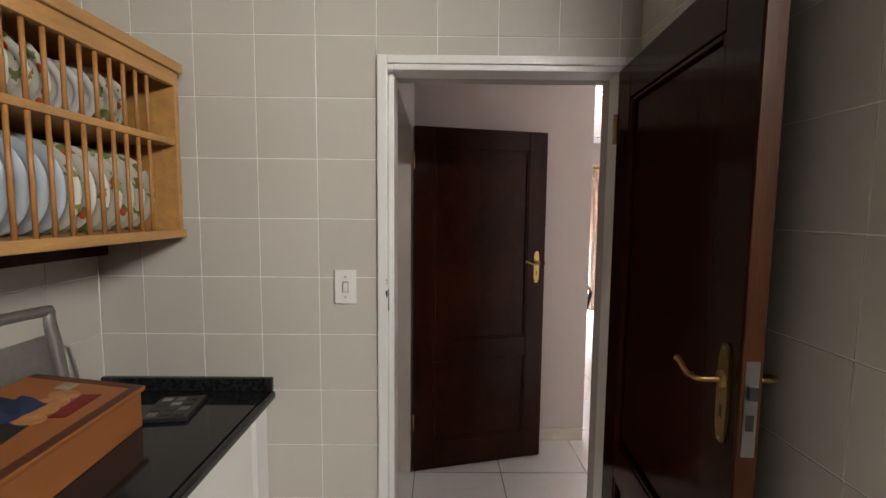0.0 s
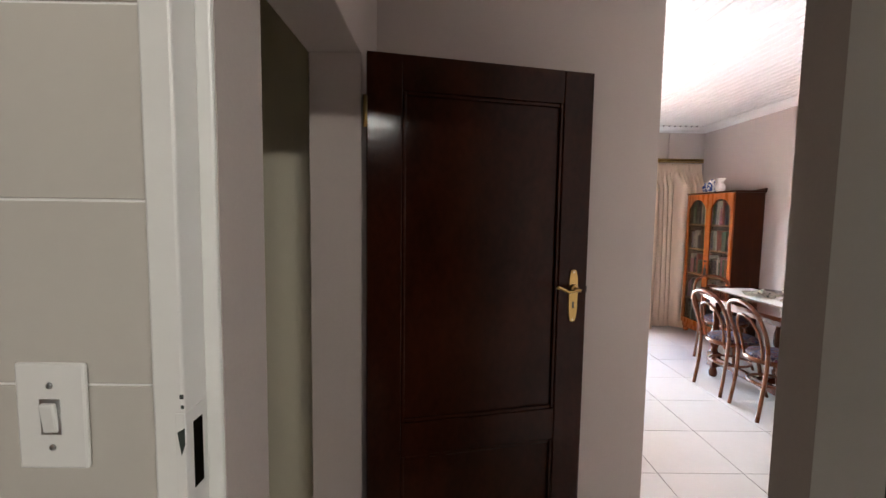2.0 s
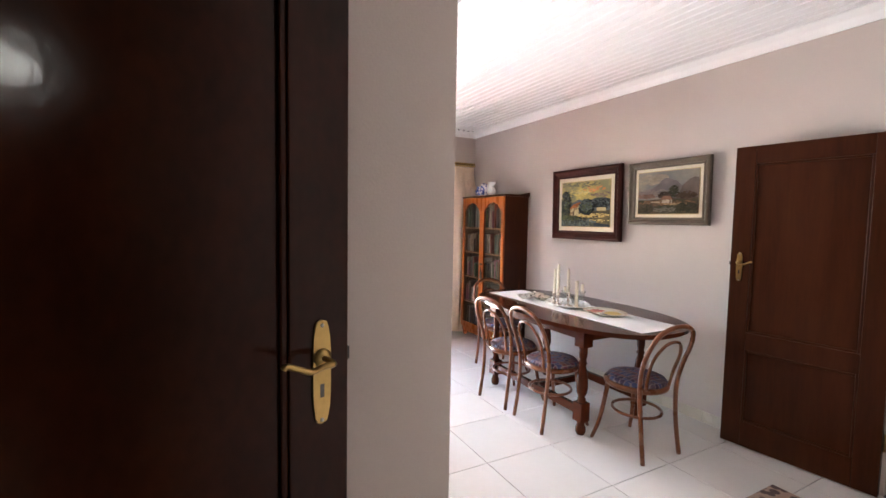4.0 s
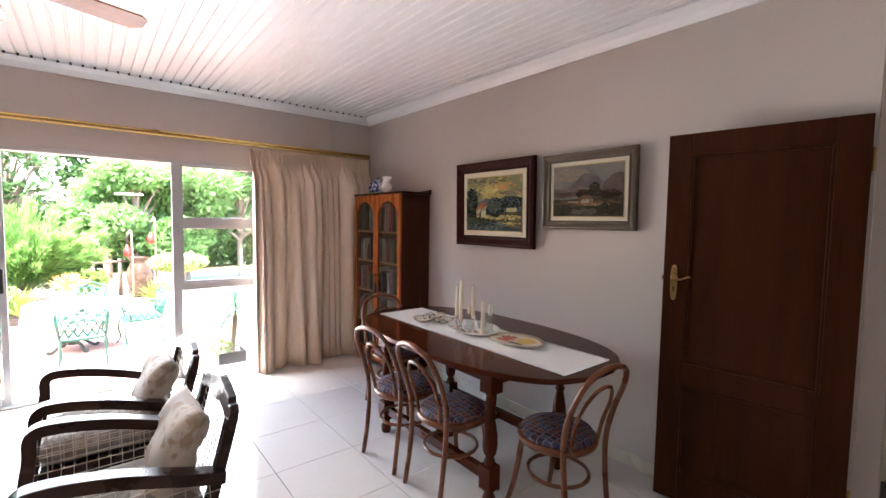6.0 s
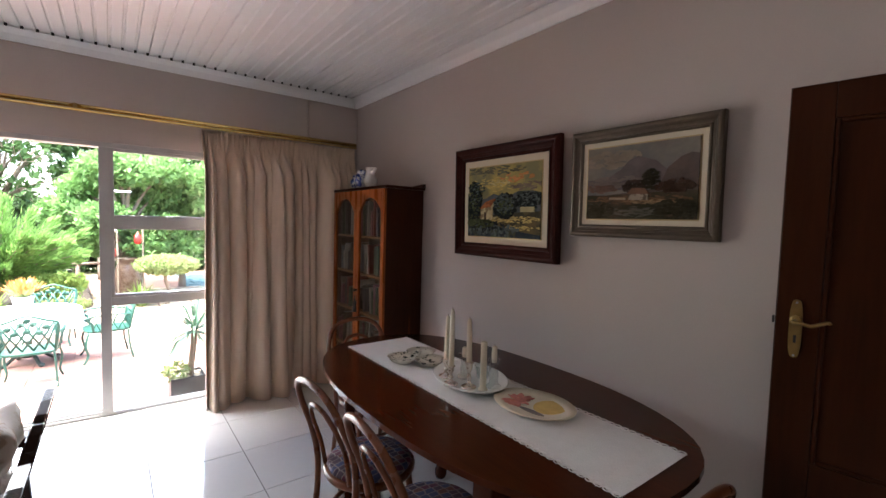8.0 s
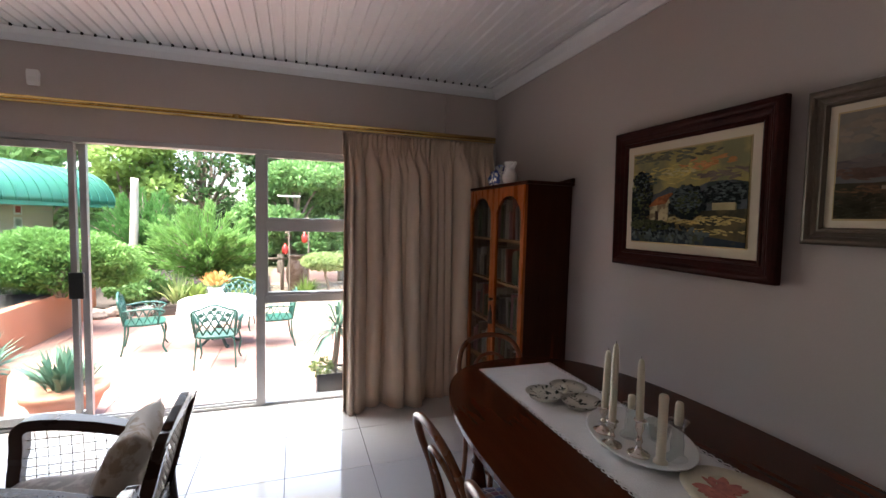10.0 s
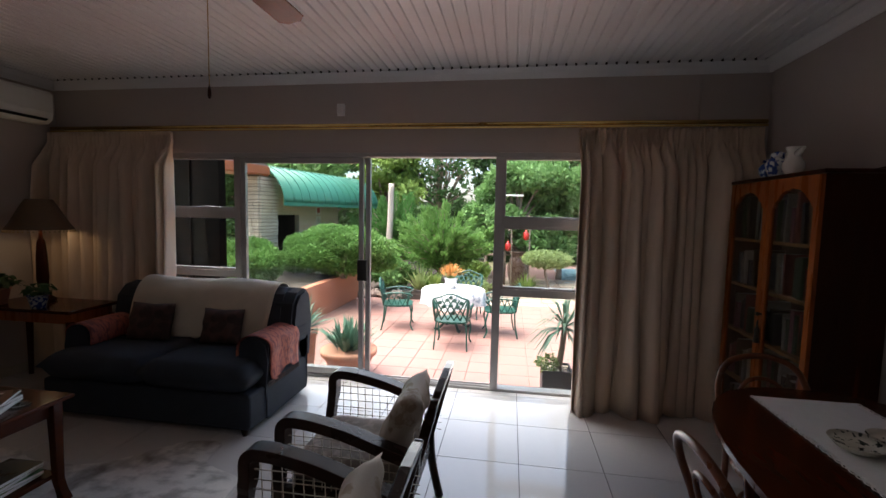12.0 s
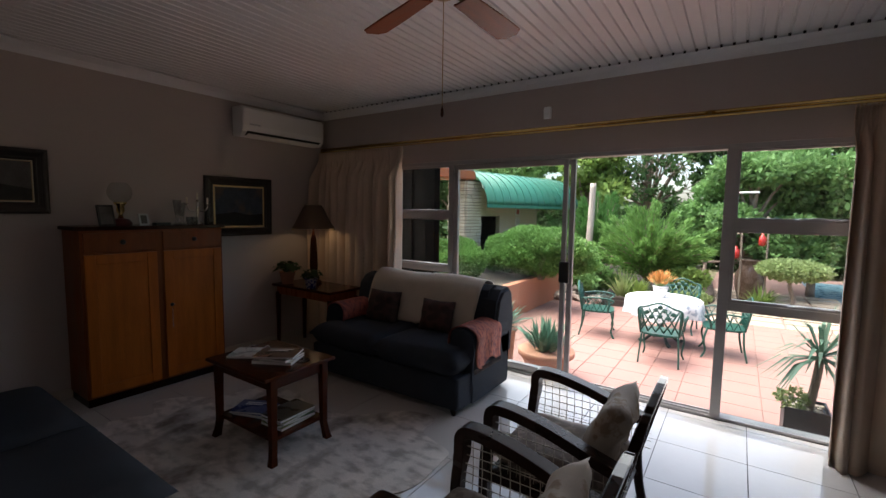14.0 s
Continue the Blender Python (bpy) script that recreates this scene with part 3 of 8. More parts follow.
hf = built("door_frame_hall", boxes((1.155, 4.475, 0, 1.325, 4.51, 2.06), (1.155, 3.672, 2.025, 1.325, 4.475, 2.06)), PLASTER)
soft_edges(hf, 0.004)


# ------------------------------------------------------------ glazed wall
win = built("window_1", boxes((-0.05, 9.19, 0.0, 4.45, 9.29, 0.022), (-0.05, 9.18, 2.04, 4.45, 9.29, 2.075)), ALU)
soft_edges(win, 0.003)
def wpart(name, rows, material=ALU):
    return part(name, boxes(*rows, bevel=0.003), material, win)
wpart("post", [(3.172, 9.185, 0.022, 3.24, 9.255, 2.04)])
wpart("post", [(0.752, 9.185, 0.022, 0.8, 9.255, 2.04)])
wpart("post", [(4.4, 9.185, 0.022, 4.45, 9.255, 2.04)])
wpart("post", [(-0.05, 9.185, 0.022, 0.0, 9.255, 2.04)])
for x0, x1, z1, z2 in ((3.24, 4.4, 1.487, 0.881), (0.0, 0.752, 1.52, 0.94)):
    wpart("transom", [(x0, 9.19, z1 - 0.032, x1, 9.25, z1 + 0.032)])
    wpart("transom", [(x0, 9.19, z2 - 0.032, x1, 9.25, z2 + 0.032)])
    for za, zb in ((z1 + 0.032, 2.04), (z2 + 0.032, z1 - 0.032)):
        wpart("sash", [(x0, 9.2, za, x0 + 0.022, 9.24, zb), (x1 - 0.022, 9.2, za, x1, 9.24, zb), (x0 + 0.022, 9.2, za, x1 - 0.022, 9.24, za + 0.022), (x0 + 0.022, 9.2, zb - 0.022, x1 - 0.022, 9.24, zb)])
        stay = tube(curve_points([(x0 + 0.35, 9.185, za + 0.012), (x0 + 0.45, 9.178, za + 0.022), (x0 + 0.6, 9.185, za + 0.014)], 4), 0.006, 6)
        part("window_stay", stay, STEEL, win, "steel peg stay")
    for za, zb in ((z1 + 0.054, 2.018), (z2 + 0.054, z1 - 0.054), (0.022, z2 - 0.032)):
        pn = part("pane", boxes((x0 + 0.01, 9.219, za, x1 - 0.01, 9.223, zb)), PANE, win)
        pn.visible_shadow = False
# the sliding leaf, pushed over the fixed one
slide = part("sliding_door", boxes((1.955, 9.2, 0.03, 1.995, 9.24, 2.035), (0.8, 9.2, 0.03, 0.845, 9.24, 2.035), (0.845, 9.2, 0.03, 1.955, 9.24, 0.09), (0.845, 9.2, 1.985, 1.955, 9.24, 2.035), bevel=0.003), ALU, win)
part("fixed_leaf", boxes((2.003, 9.245, 0.03, 2.047, 9.285, 2.035), (0.845, 9.245, 0.03, 2.003, 9.285, 0.08), (0.845, 9.245, 1.99, 2.003, 9.285, 2.035), bevel=0.003), ALU, win)
for y in (9.218, 9.263):
    pn = part("pane", boxes((0.84, y, 0.08, 1.96, y + 0.004, 1.99)), PANE, win)
    pn.visible_shadow = False
part("door_lock", boxes((1.95, 9.17, 0.93, 2.04, 9.2, 1.12), bevel=0.006), BLACK, win, "black lock case")
wpart("sill_track", [(2.047, 9.2, 0.022, 3.172, 9.212, 0.04), (2.047, 9.25, 0.022, 3.172, 9.262, 0.04)])


# ------------------------------------------------------------ ground outside
ground = bmesh.new()
for a, b, c, d in ((-300, -300, 300, 300),):
    ground.faces.new([ground.verts.new(p) for p in ((a, b, -0.6), (c, b, -0.6), (c, d, -0.6), (a, d, -0.6))])
built("ground", ground, LAWN)
built("floor_slab", boxes((XL - 0.15, KY0 - 0.2, -0.7, 6.4, YN + 0.21, -0.006)), FLOORGROUT)
patio = built("pavement", boxes((-5.0, 9.37, -0.75, 8.0, 16.3, -0.53)), PAVERJOINT)


# ------------------------------------------------------------ doors
def lever(parent, z, x, face, side):
    """Brass lever on a long back plate; face: y side of the leaf, side: way the lever points."""
    y0, y1 = (0.0, -0.006) if face < 0 else (0.042, 0.048)
    plate = [(x + 0.0175 * math.copysign(abs(math.cos(a)) ** 0.5, math.cos(a)), z - 0.028 + 0.098 * math.copysign(abs(math.sin(a)) ** 0.75, math.sin(a))) for a in [2 * math.pi * k / 20 for k in range(20)]]
    handle = part("handle", prism(plate, min(y0, y1), max(y0, y1), "y", bevel=0.0015), OLDBRASS, parent, "brass back plate with keyhole")
    yy = y1 + face * 0.045
    bar = tube(curve_points([(x, y1, z), (x, yy, z), (x + side * 0.02, yy + face * 0.003, z), (x + side * 0.042, yy, z - 0.006), (x + side * 0.064, yy, z + 0.003), (x + side * 0.084, yy, z + 0.012), (x + side * 0.09, yy, z + 0.007)], 5), 0.0055, 8)
    part("lever", bar, OLDBRASS, handle)
    part("rose", lathe([(0.017, 0), (0.017, 0.004), (0.011, 0.008)], 14), OLDBRASS, handle).matrix_local = Matrix.Translation((x, y1, z)) @ Matrix.Rotation(radians(90 if face < 0 else -90), 4, "X")
    for q in (-0.118, 0.06):
        part("screw", lathe([(0.004, 0), (0.003, 0.0012)], 8), STEEL, handle).matrix_local = Matrix.Translation((x, y1, z + q)) @ Matrix.Rotation(radians(90 if face < 0 else -90), 4, "X")
    part("keyhole", boxes((x - 0.004, min(y1, y1 + face * 0.0006), z - 0.075, x + 0.004, max(y1, y1 + face * 0.0006), z - 0.05)), BLACK, handle)


def panel_door(name, hinge, turn, wood, edge, label, width=0.8, height=2.02, split=0.72, hz=1.248, inset=0.055):
    """Two-panel leaf; local x runs from the hinge to the lock edge, thickness towards +y."""
    d = thing(name, pose(*hinge, 0, 0, turn), label, "door")
    w, h, t, st = width, height, 0.042, 0.115
    for nm, r in (("stile", (0, 0, 0, st, t, h)), ("stile", (w - st, 0, 0, w, t, h)), ("rail", (st, 0, h - st, w - st, t, h)), ("rail", (st, 0, split - 0.06, w - st, t, split + 0.06)), ("rail", (st, 0, 0, w - st, t, 0.17))):
        part(nm, boxes(r, bevel=0.003), wood, d)
    for za, zb in ((0.17, split - 0.06), (split + 0.06, h - st)):
        bm = boxes((st, 0.014, za, w - st, t - 0.014, zb))
        part("panel", bm, wood, d)
        for y in (0.003, t - 0.015):
            bm = boxes((st, y, za, st + 0.014, y + 0.012, zb), (w - st - 0.014, y, za, w - st, y + 0.012, zb), (st + 0.014, y, za, w - st - 0.014, y + 0.012, za + 0.014), (st + 0.014, y, zb - 0.014, w - st - 0.014, y + 0.012, zb), bevel=0.004)
            part("moulding", bm, wood, d)
    part("lock_edge", boxes((w, 0.003, 0, w + 0.002, t - 0.003, h)), edge, d, "worn bare wood edge")
    lk = part("lock_plate", boxes((w + 0.002, 0.009, hz - 0.13, w + 0.004, t - 0.009, hz + 0.05)), STEEL, d, "steel lock face")
    part("latch", boxes((w + 0.004, 0.013, hz - 0.02, w + 0.012, t - 0.013, hz + 0.005), (w + 0.004, 0.014, hz - 0.08, w + 0.0048, t - 0.014, hz - 0.05)), BLACK, lk)
    for face in (-1, 1):
        lever(d, hz, w - inset, face, -1)
    for z in (0.25, 1.78):
        part("hinge", lathe([(0.007, 0), (0.007, 0.1)], 8, (-0.006, -0.004, z)), OLDBRASS, d)
    return d


panel_door("hall_door", (1.345, 4.462, 0.01), 13.5, MAHOG, EDGEWOOD, "dark polished mahogany panel door standing open against the hall wall", 0.812, hz=1.238)
panel_door("kitchen_door", (2.088, 3.498, 0.01), -94.2, MAHOG, EDGEWOOD, "dark mahogany panel door opened back into the kitchen", 0.75, hz=1.233, inset=0.041)
panel_door("dining_door", (5.195, 4.75, 0.01), 97.0, REDWOOD, EDGEWOOD, "red-brown wooden panel door folded back near the dining wall", 0.8)


# ------------------------------------------------------------ kitchen
sw = thing("light_switch", pose(1.16, 3.504, 1.29), "white plastic light switch on cream wall tiles", "light switch")
part("plate", boxes((-0.038, -0.007, -0.06, 0.038, 0, 0.06), bevel=0.003), GLOSSWHITE, sw)
part("rocker", shift(boxes((-0.008, -0.006, -0.017, 0.008, 0, 0.017), bevel=0.002), pose(0, -0.006, 0, 8)), GLOSSWHITE, sw)
part("rocker_frame", boxes((-0.011, -0.0078, -0.02, 0.011, -0.0068, 0.02)), STEEL, sw)
for z in (-0.035, 0.035):
    part("screw", shift(lathe([(0.004, 0), (0.003, 0.0015)], 10), pose(0, -0.007, z, 90)), STEEL, sw)

lt = thing("ceiling_light", pose(2.75, 1.2, 2.62, 0, 0, 24), "white fluorescent batten on the kitchen ceiling", "ceiling light")
part("batten", boxes((-0.62, -0.04, -0.05, 0.62, 0.04, 0), bevel=0.006), WHITE, lt)
glow = bpy.data.materials.new("fluorescent_tube")
glow.use_nodes = True
glow.node_tree.nodes["Principled BSDF"].inputs["Emission Color"].default_value = (1.0, 0.95, 0.86, 1)
glow.node_tree.nodes["Principled BSDF"].inputs["Emission Strength"].default_value = 1.5
part("tube", shift(lathe([(0.013, -0.6), (0.013, 0.6)], 12), pose(0, 0, -0.07, 0, 90)), glow, lt, "lit fluorescent tube")

top = thing("worktop", pose(0, 0, 0), "polished black granite kitchen worktop with rounded front edge", "worktop")
part("slab", boxes((KX0, KY0 + 0.02, 0.887, 0.885, KY - 0.006, 0.915)), GRANITE, top)
part("front_edge", boxes((0.885, KY0 + 0.02, 0.884, 0.907, KY - 0.006, 0.9145), bevel=0.009), GRANITE, top)
solid("upstand", boxes((KX0, KY - 0.028, 0.915, 0.9, KY - 0.007, 0.965), bevel=0.004), GRANITE, "black granite upstand behind the worktop", "upstand")
cup = thing("base_cabinet", pose(0, 0, 0), "white kitchen base cabinet under black granite", "cabinet")
part("body", boxes((KX0 + 0.01, 0.3, 0.1, 0.845, KY - 0.01, 0.885)), WHITE, cup)
for k in range(4):
    part("door", boxes((0.845, 0.72 + k * 0.67, 0.12, 0.865, 1.38 + k * 0.67, 0.872), bevel=0.003), GLOSSWHITE, cup)
part("side_panel", boxes((0.845, 3.41, 0.0, 0.872, KY - 0.008, 0.885)), WHITE, cup)
part("plinth", boxes((KX0 + 0.01, 0.3, 0, 0.8, KY - 0.02, 0.1)), WHITE, cup)

rack = thing("plate_rack", pose(0, 0, 0), "golden oak wall plate rack full of standing plates", "plate rack")
RX, RY0, RY1 = 0.62, 1.7, 3.475
part("end_panel", boxes((KX0 + 0.002, RY1 - 0.022, 1.47, RX, RY1, 2.02), bevel=0.002), OAK, rack)
part("top", boxes((KX0 + 0.002, RY0, 2.0, RX + 0.012, RY1 + 0.01, 2.032), bevel=0.003), OAK, rack)
part("front_rail", boxes((RX - 0.02, RY0, 1.955, RX + 0.002, RY1 - 0.022, 2.0), bevel=0.002), OAK, rack)
part("middle_shelf", boxes((KX0 + 0.002, RY0, 1.765, RX - 0.003, RY1 - 0.022, 1.785), bevel=0.002), OAK, rack)
part("bottom_shelf", boxes((KX0 + 0.002, RY0, 1.462, RX + 0.008, RY1 + 0.005, 1.49), bevel=0.003), OAK, rack)
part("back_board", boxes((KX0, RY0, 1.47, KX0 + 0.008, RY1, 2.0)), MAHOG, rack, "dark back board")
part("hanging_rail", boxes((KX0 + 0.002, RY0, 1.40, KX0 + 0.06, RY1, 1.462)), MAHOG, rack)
dowel_hi = as_mesh("dowel", lathe([(0.0055, 1.785), (0.0055, 1.955)], 8), SHELFWOOD)
dowel_lo = as_mesh("dowel", lathe([(0.0055, 1.49), (0.0055, 1.765)], 8), SHELFWOOD)
for k in range(26):
    for me in (dowel_hi, dowel_lo):
        ob = new("dowel", me)
        ob.parent, ob.location = rack, (RX - 0.012, 3.335 - 0.049 * k, 0)

def plate_mesh(name, r, material, wavy=0.0):
    bm = bmesh.new()
    seg, prof = 36, [(0.0, 0.0), (0.45, 0.0), (0.62, 0.004), (0.7, 0.012), (1.0, 0.022), (1.0, 0.025), (0.68, 0.017), (0.58, 0.009), (0.0, 0.006)]
    rings = []
    for q, z in prof[1:-1]:
        rings.append([bm.verts.new((q * r * (1 + wavy * math.cos(10 * a) * (q > 0.9)) * math.cos(a), q * r * (1 + wavy * math.cos(10 * a) * (q > 0.9)) * math.sin(a), z)) for a in [2 * math.pi * k / seg for k in range(seg)]])
    for a, b in zip(rings, rings[1:]):
        for k in range(seg):
            bm.faces.new((a[k], a[(k + 1) % seg], b[(k + 1) % seg], b[k])).smooth = True
    bm.faces.new(rings[0][::-1]), bm.faces.new(rings[-1])
    return as_mesh(name, bm, material)

big_blue, big_floral, small_floral, saucer = plate_mesh("plate", 0.125, BLUEPLATE), plate_mesh("plate", 0.122, FLORAL), plate_mesh("plate", 0.086, FLORAL, 0.025), plate_mesh("plate", 0.078, CHINA, 0.02)
def stand(me, r, x, y, shelf, lean, label):
    ob = tagged(new("plate", me), label, "plate", "plates in the rack")
    ob.matrix_world = Matrix.Translation((x, y, shelf + r)) @ Matrix.Rotation(radians(90 + lean), 4, "X") @ Matrix.Rotation(random.uniform(0, 6), 4, "Z")
for k in range(27):
    y = 3.40 - 0.047 * k
    if k < 7:
        stand(big_floral, 0.122, 0.467, y, 1.49, 7, "cream china plate with red and yellow flowers standing in oak rack")
    else:
        stand(big_blue, 0.125, 0.467, y, 1.49, 7, "plain pale blue plate standing in oak rack")
for k in range(24):
    y = 3.32 - 0.05 * k
    if k in (0, 1, 5, 6, 7, 8):
        stand(small_floral, 0.086, 0.485, y, 1.785, 9, "small wavy-edged floral china plate standing in oak rack")
    elif k < 12:
        stand(saucer, 0.078, 0.485, y, 1.785, 9, "small white china saucer standing in oak rack")
    else:
        stand(saucer, 0.078, 0.485, y, 1.785, 9, "small white china saucer standing in oak rack")

bb = thing("bread_bin", pose(0.61, 3.24, 0.915, 0, 0, -86), "orange-brown wooden bread bin with painted lid", "bread bin")
part("body", boxes((0, -0.29, 0, 0.46, 0, 0.105), bevel=0.003), BINWOOD, bb)
lid = part("lid", shift(boxes((-0.008, -0.3, 0, 0.468, 0.008, 0.014), bevel=0.003), pose(0, 0, 0.107, -8)), BINWOOD, bb, "sloping lid with painted bread and wine")
def lidpart(nm, pts, m, h=0.0152):
    part(nm, shift(prism(pts, 0.014, h), pose(0, 0, 0.107, -8)), m, lid)
LIDBROWN = mat("painted_brown_border", (0.1, 0.032, 0.014), 0.5, spread=0.5, scale=12)
LOAF = mat("painted_loaf", (0.48, 0.22, 0.08), 0.5, spread=0.4, scale=30)
lidpart("painted_border", [(-0.004, -0.02), (0.464, -0.02), (0.464, 0.004), (-0.004, 0.004)], LIDBROWN)
lidpart("painted_border", [(-0.004, -0.296), (0.02, -0.296), (0.02, -0.021), (-0.004, -0.021)], LIDBROWN)
for q in range(4):
    lidpart("painted_bread", [(0.1 + 0.045 * q + 0.03 * math.cos(a), -0.14 + 0.006 * q + 0.036 * math.sin(a)) for a in [math.pi * k / 8 for k in range(16)]], LOAF, 0.0152 + 0.0003 * q)
lidpart("painted_cloth", [(0.09, -0.1), (0.22, -0.09), (0.21, -0.055), (0.08, -0.06)], mat("painted_red_cloth", (0.2, 0.012, 0.01), 0.5, spread=0.5, scale=20), 0.0168)
lidpart("painted_bottle", [(0.25, -0.2), (0.4, -0.19), (0.41, -0.14), (0.34, -0.09), (0.26, -0.1), (0.22, -0.15)], BLACK)
lidpart("painted_label", [(0.03, -0.19), (0.075, -0.19), (0.075, -0.15), (0.03, -0.15)], mat("painted_cheese", (0.36, 0.3, 0.2), 0.5, spread=0.4, scale=30))
tray = thing("baking_tray", pose(0.345, 3.2, 0.917, 0, -9, 0), "grey metal baking tray leaning on the tiled wall", "baking tray")
rim = [(0, y, z) for y, z in ((-0.42, 0.0), (-0.42, 0.29), (-0.38, 0.335), (0.06, 0.335), (0.1, 0.29), (0.1, 0.0))]
TIN = mat("dull_grey_tin", (0.24, 0.225, 0.215), 0.5, 0.5, spread=0.25, scale=9)
part("rim", tube(curve_points(rim, 5), 0.019, 8), TIN, tray)
part("sheet", boxes((-0.012, -0.41, 0.002, -0.006, 0.09, 0.33)), TIN, tray)
part("wire_handle", tube(curve_points([(0, 0.1, 0.21), (0, 0.145, 0.205), (0, 0.15, 0.18), (0, 0.16, 0.06)], 5), 0.005, 6), STEEL, tray)
cl = solid("blue_cloth", pillow(0.16, 0.12, 0.05, (0.41, 3.02, 1.055), rough=0.02), BLUEPAINT, "dark blue folded cloth on the bread bin", "cloth")
cl.data.materials[0] = mat("navy_cloth", (0.02, 0.025, 0.07), 0.9, spread=0.3)
sc = thing("keypad_tray", pose(0.64, 3.3, 0.915, 0, 0, 8), "black tray with pale square keys on the worktop", "tray")
part("body", boxes((-0.06, -0.045, 0, 0.08, 0.12, 0.014), bevel=0.003), BLACK, sc)
for i in range(3):
    for j in range(4):
        part("key", boxes((-0.045 + i * 0.04, -0.03 + j * 0.036, 0.014, -0.017 + i * 0.04, -0.006 + j * 0.036, 0.016)), (TIN if (i * 2 + j) % 5 == 0 else (STEEL if (i + j) % 3 == 0 else BLACK)), sc)


# ------------------------------------------------------------ dining end
table = thing("dining_table", pose(4.582, 6.578, 0), "oval polished dark wood dining table on turned legs", "table")
def oval(a, b, p=2.5, n=56):
    return [(a * math.copysign(abs(math.cos(t)) ** (2 / p), math.cos(t)), b * math.copysign(abs(math.sin(t)) ** (2 / p), math.sin(t))) for t in [2 * math.pi * k / n for k in range(n)]]
part("tabletop", prism(oval(0.545, 0.985), 0.772, 0.795, bevel=0.007), TABLEWOOD, table)
part("top_moulding", prism(oval(0.525, 0.965), 0.759, 0.772, bevel=0.004), TABLEWOOD, table)
part("apron", boxes((-0.36, -0.52, 0.675, -0.34, 0.52, 0.759), (0.24, -0.52, 0.675, 0.26, 0.52, 0.759), (-0.36, -0.56, 0.675, 0.26, -0.54, 0.759), (-0.36, 0.5, 0.675, 0.26, 0.52, 0.759), bevel=0.002), TABLEWOOD, table)
turned = [(0.028, 0), (0.036, 0.02), (0.036, 0.05), (0.026, 0.075), (0.032, 0.1), (0.03, 0.26), (0.02, 0.275), (0.036, 0.3), (0.042, 0.34), (0.04, 0.4), (0.03, 0.46), (0.022, 0.5), (0.032, 0.515), (0.022, 0.535), (0.03, 0.58), (0.03, 0.64)]
for x in (-0.36, 0.25):
    for y in (-0.54, 0.52):
        lg = part("leg", lathe(turned, 20, (x, y, 0)), TABLEWOOD, table)
        part("leg_block", boxes((x - 0.042, y - 0.042, 0.1, x + 0.042, y + 0.042, 0.235), bevel=0.005), TABLEWOOD, lg)
        part("leg_block", boxes((x - 0.045, y - 0.045, 0.635, x + 0.045, y + 0.045, 0.762), bevel=0.005), TABLEWOOD, lg)
    part("stretcher", boxes((x - 0.02, -0.5, 0.14, x + 0.02, 0.48, 0.2), bevel=0.003), TABLEWOOD, table)
part("cross_stretcher", boxes((-0.34, -0.05, 0.145, 0.23, -0.01, 0.195), bevel=0.003), TABLEWOOD, table)

run = bmesh.new()
RA, RB = (4.365, 7.43), (4.765, 5.675)
n_y = 60
cols = []
for i in range(n_y + 1):
    y = RA[1] + (RB[1] - RA[1]) * i / n_y
    row = []
    for j in range(13):
        x = RA[0] + (RB[0] - RA[0]) * j / 12
        wob = 0.006 * math.cos(i * math.pi) if j in (0, 12) else 0
        row.append(run.verts.new((x + wob, y, 0.7975 + 0.0012 * (1 + noise.noise((x * 9, y * 9, 0))))))
    cols.append(row)
for a, b in zip(cols, cols[1:]):
    for j in range(12):
        run.faces.new((a[j], a[j + 1], b[j + 1], b[j])).smooth = True
runner = thing("table_runner", pose(0, 0, 0), "white embroidered linen runner with lace edges", "table runner")
part("cloth", run, LINEN, runner)
for x in (4.367, 4.763):
    bm = bmesh.new()
    for k in range(60):
        y = 5.69 + k * 0.0292
        tube([(x + 0.011 * math.cos(a) * 1.0, y + 0.013 * math.sin(a), 0.8) for a in [2 * math.pi * q / 8 for q in range(8)]], 0.0022, 4, True, bm)
    part("lace_edge", bm, LINEN, runner)

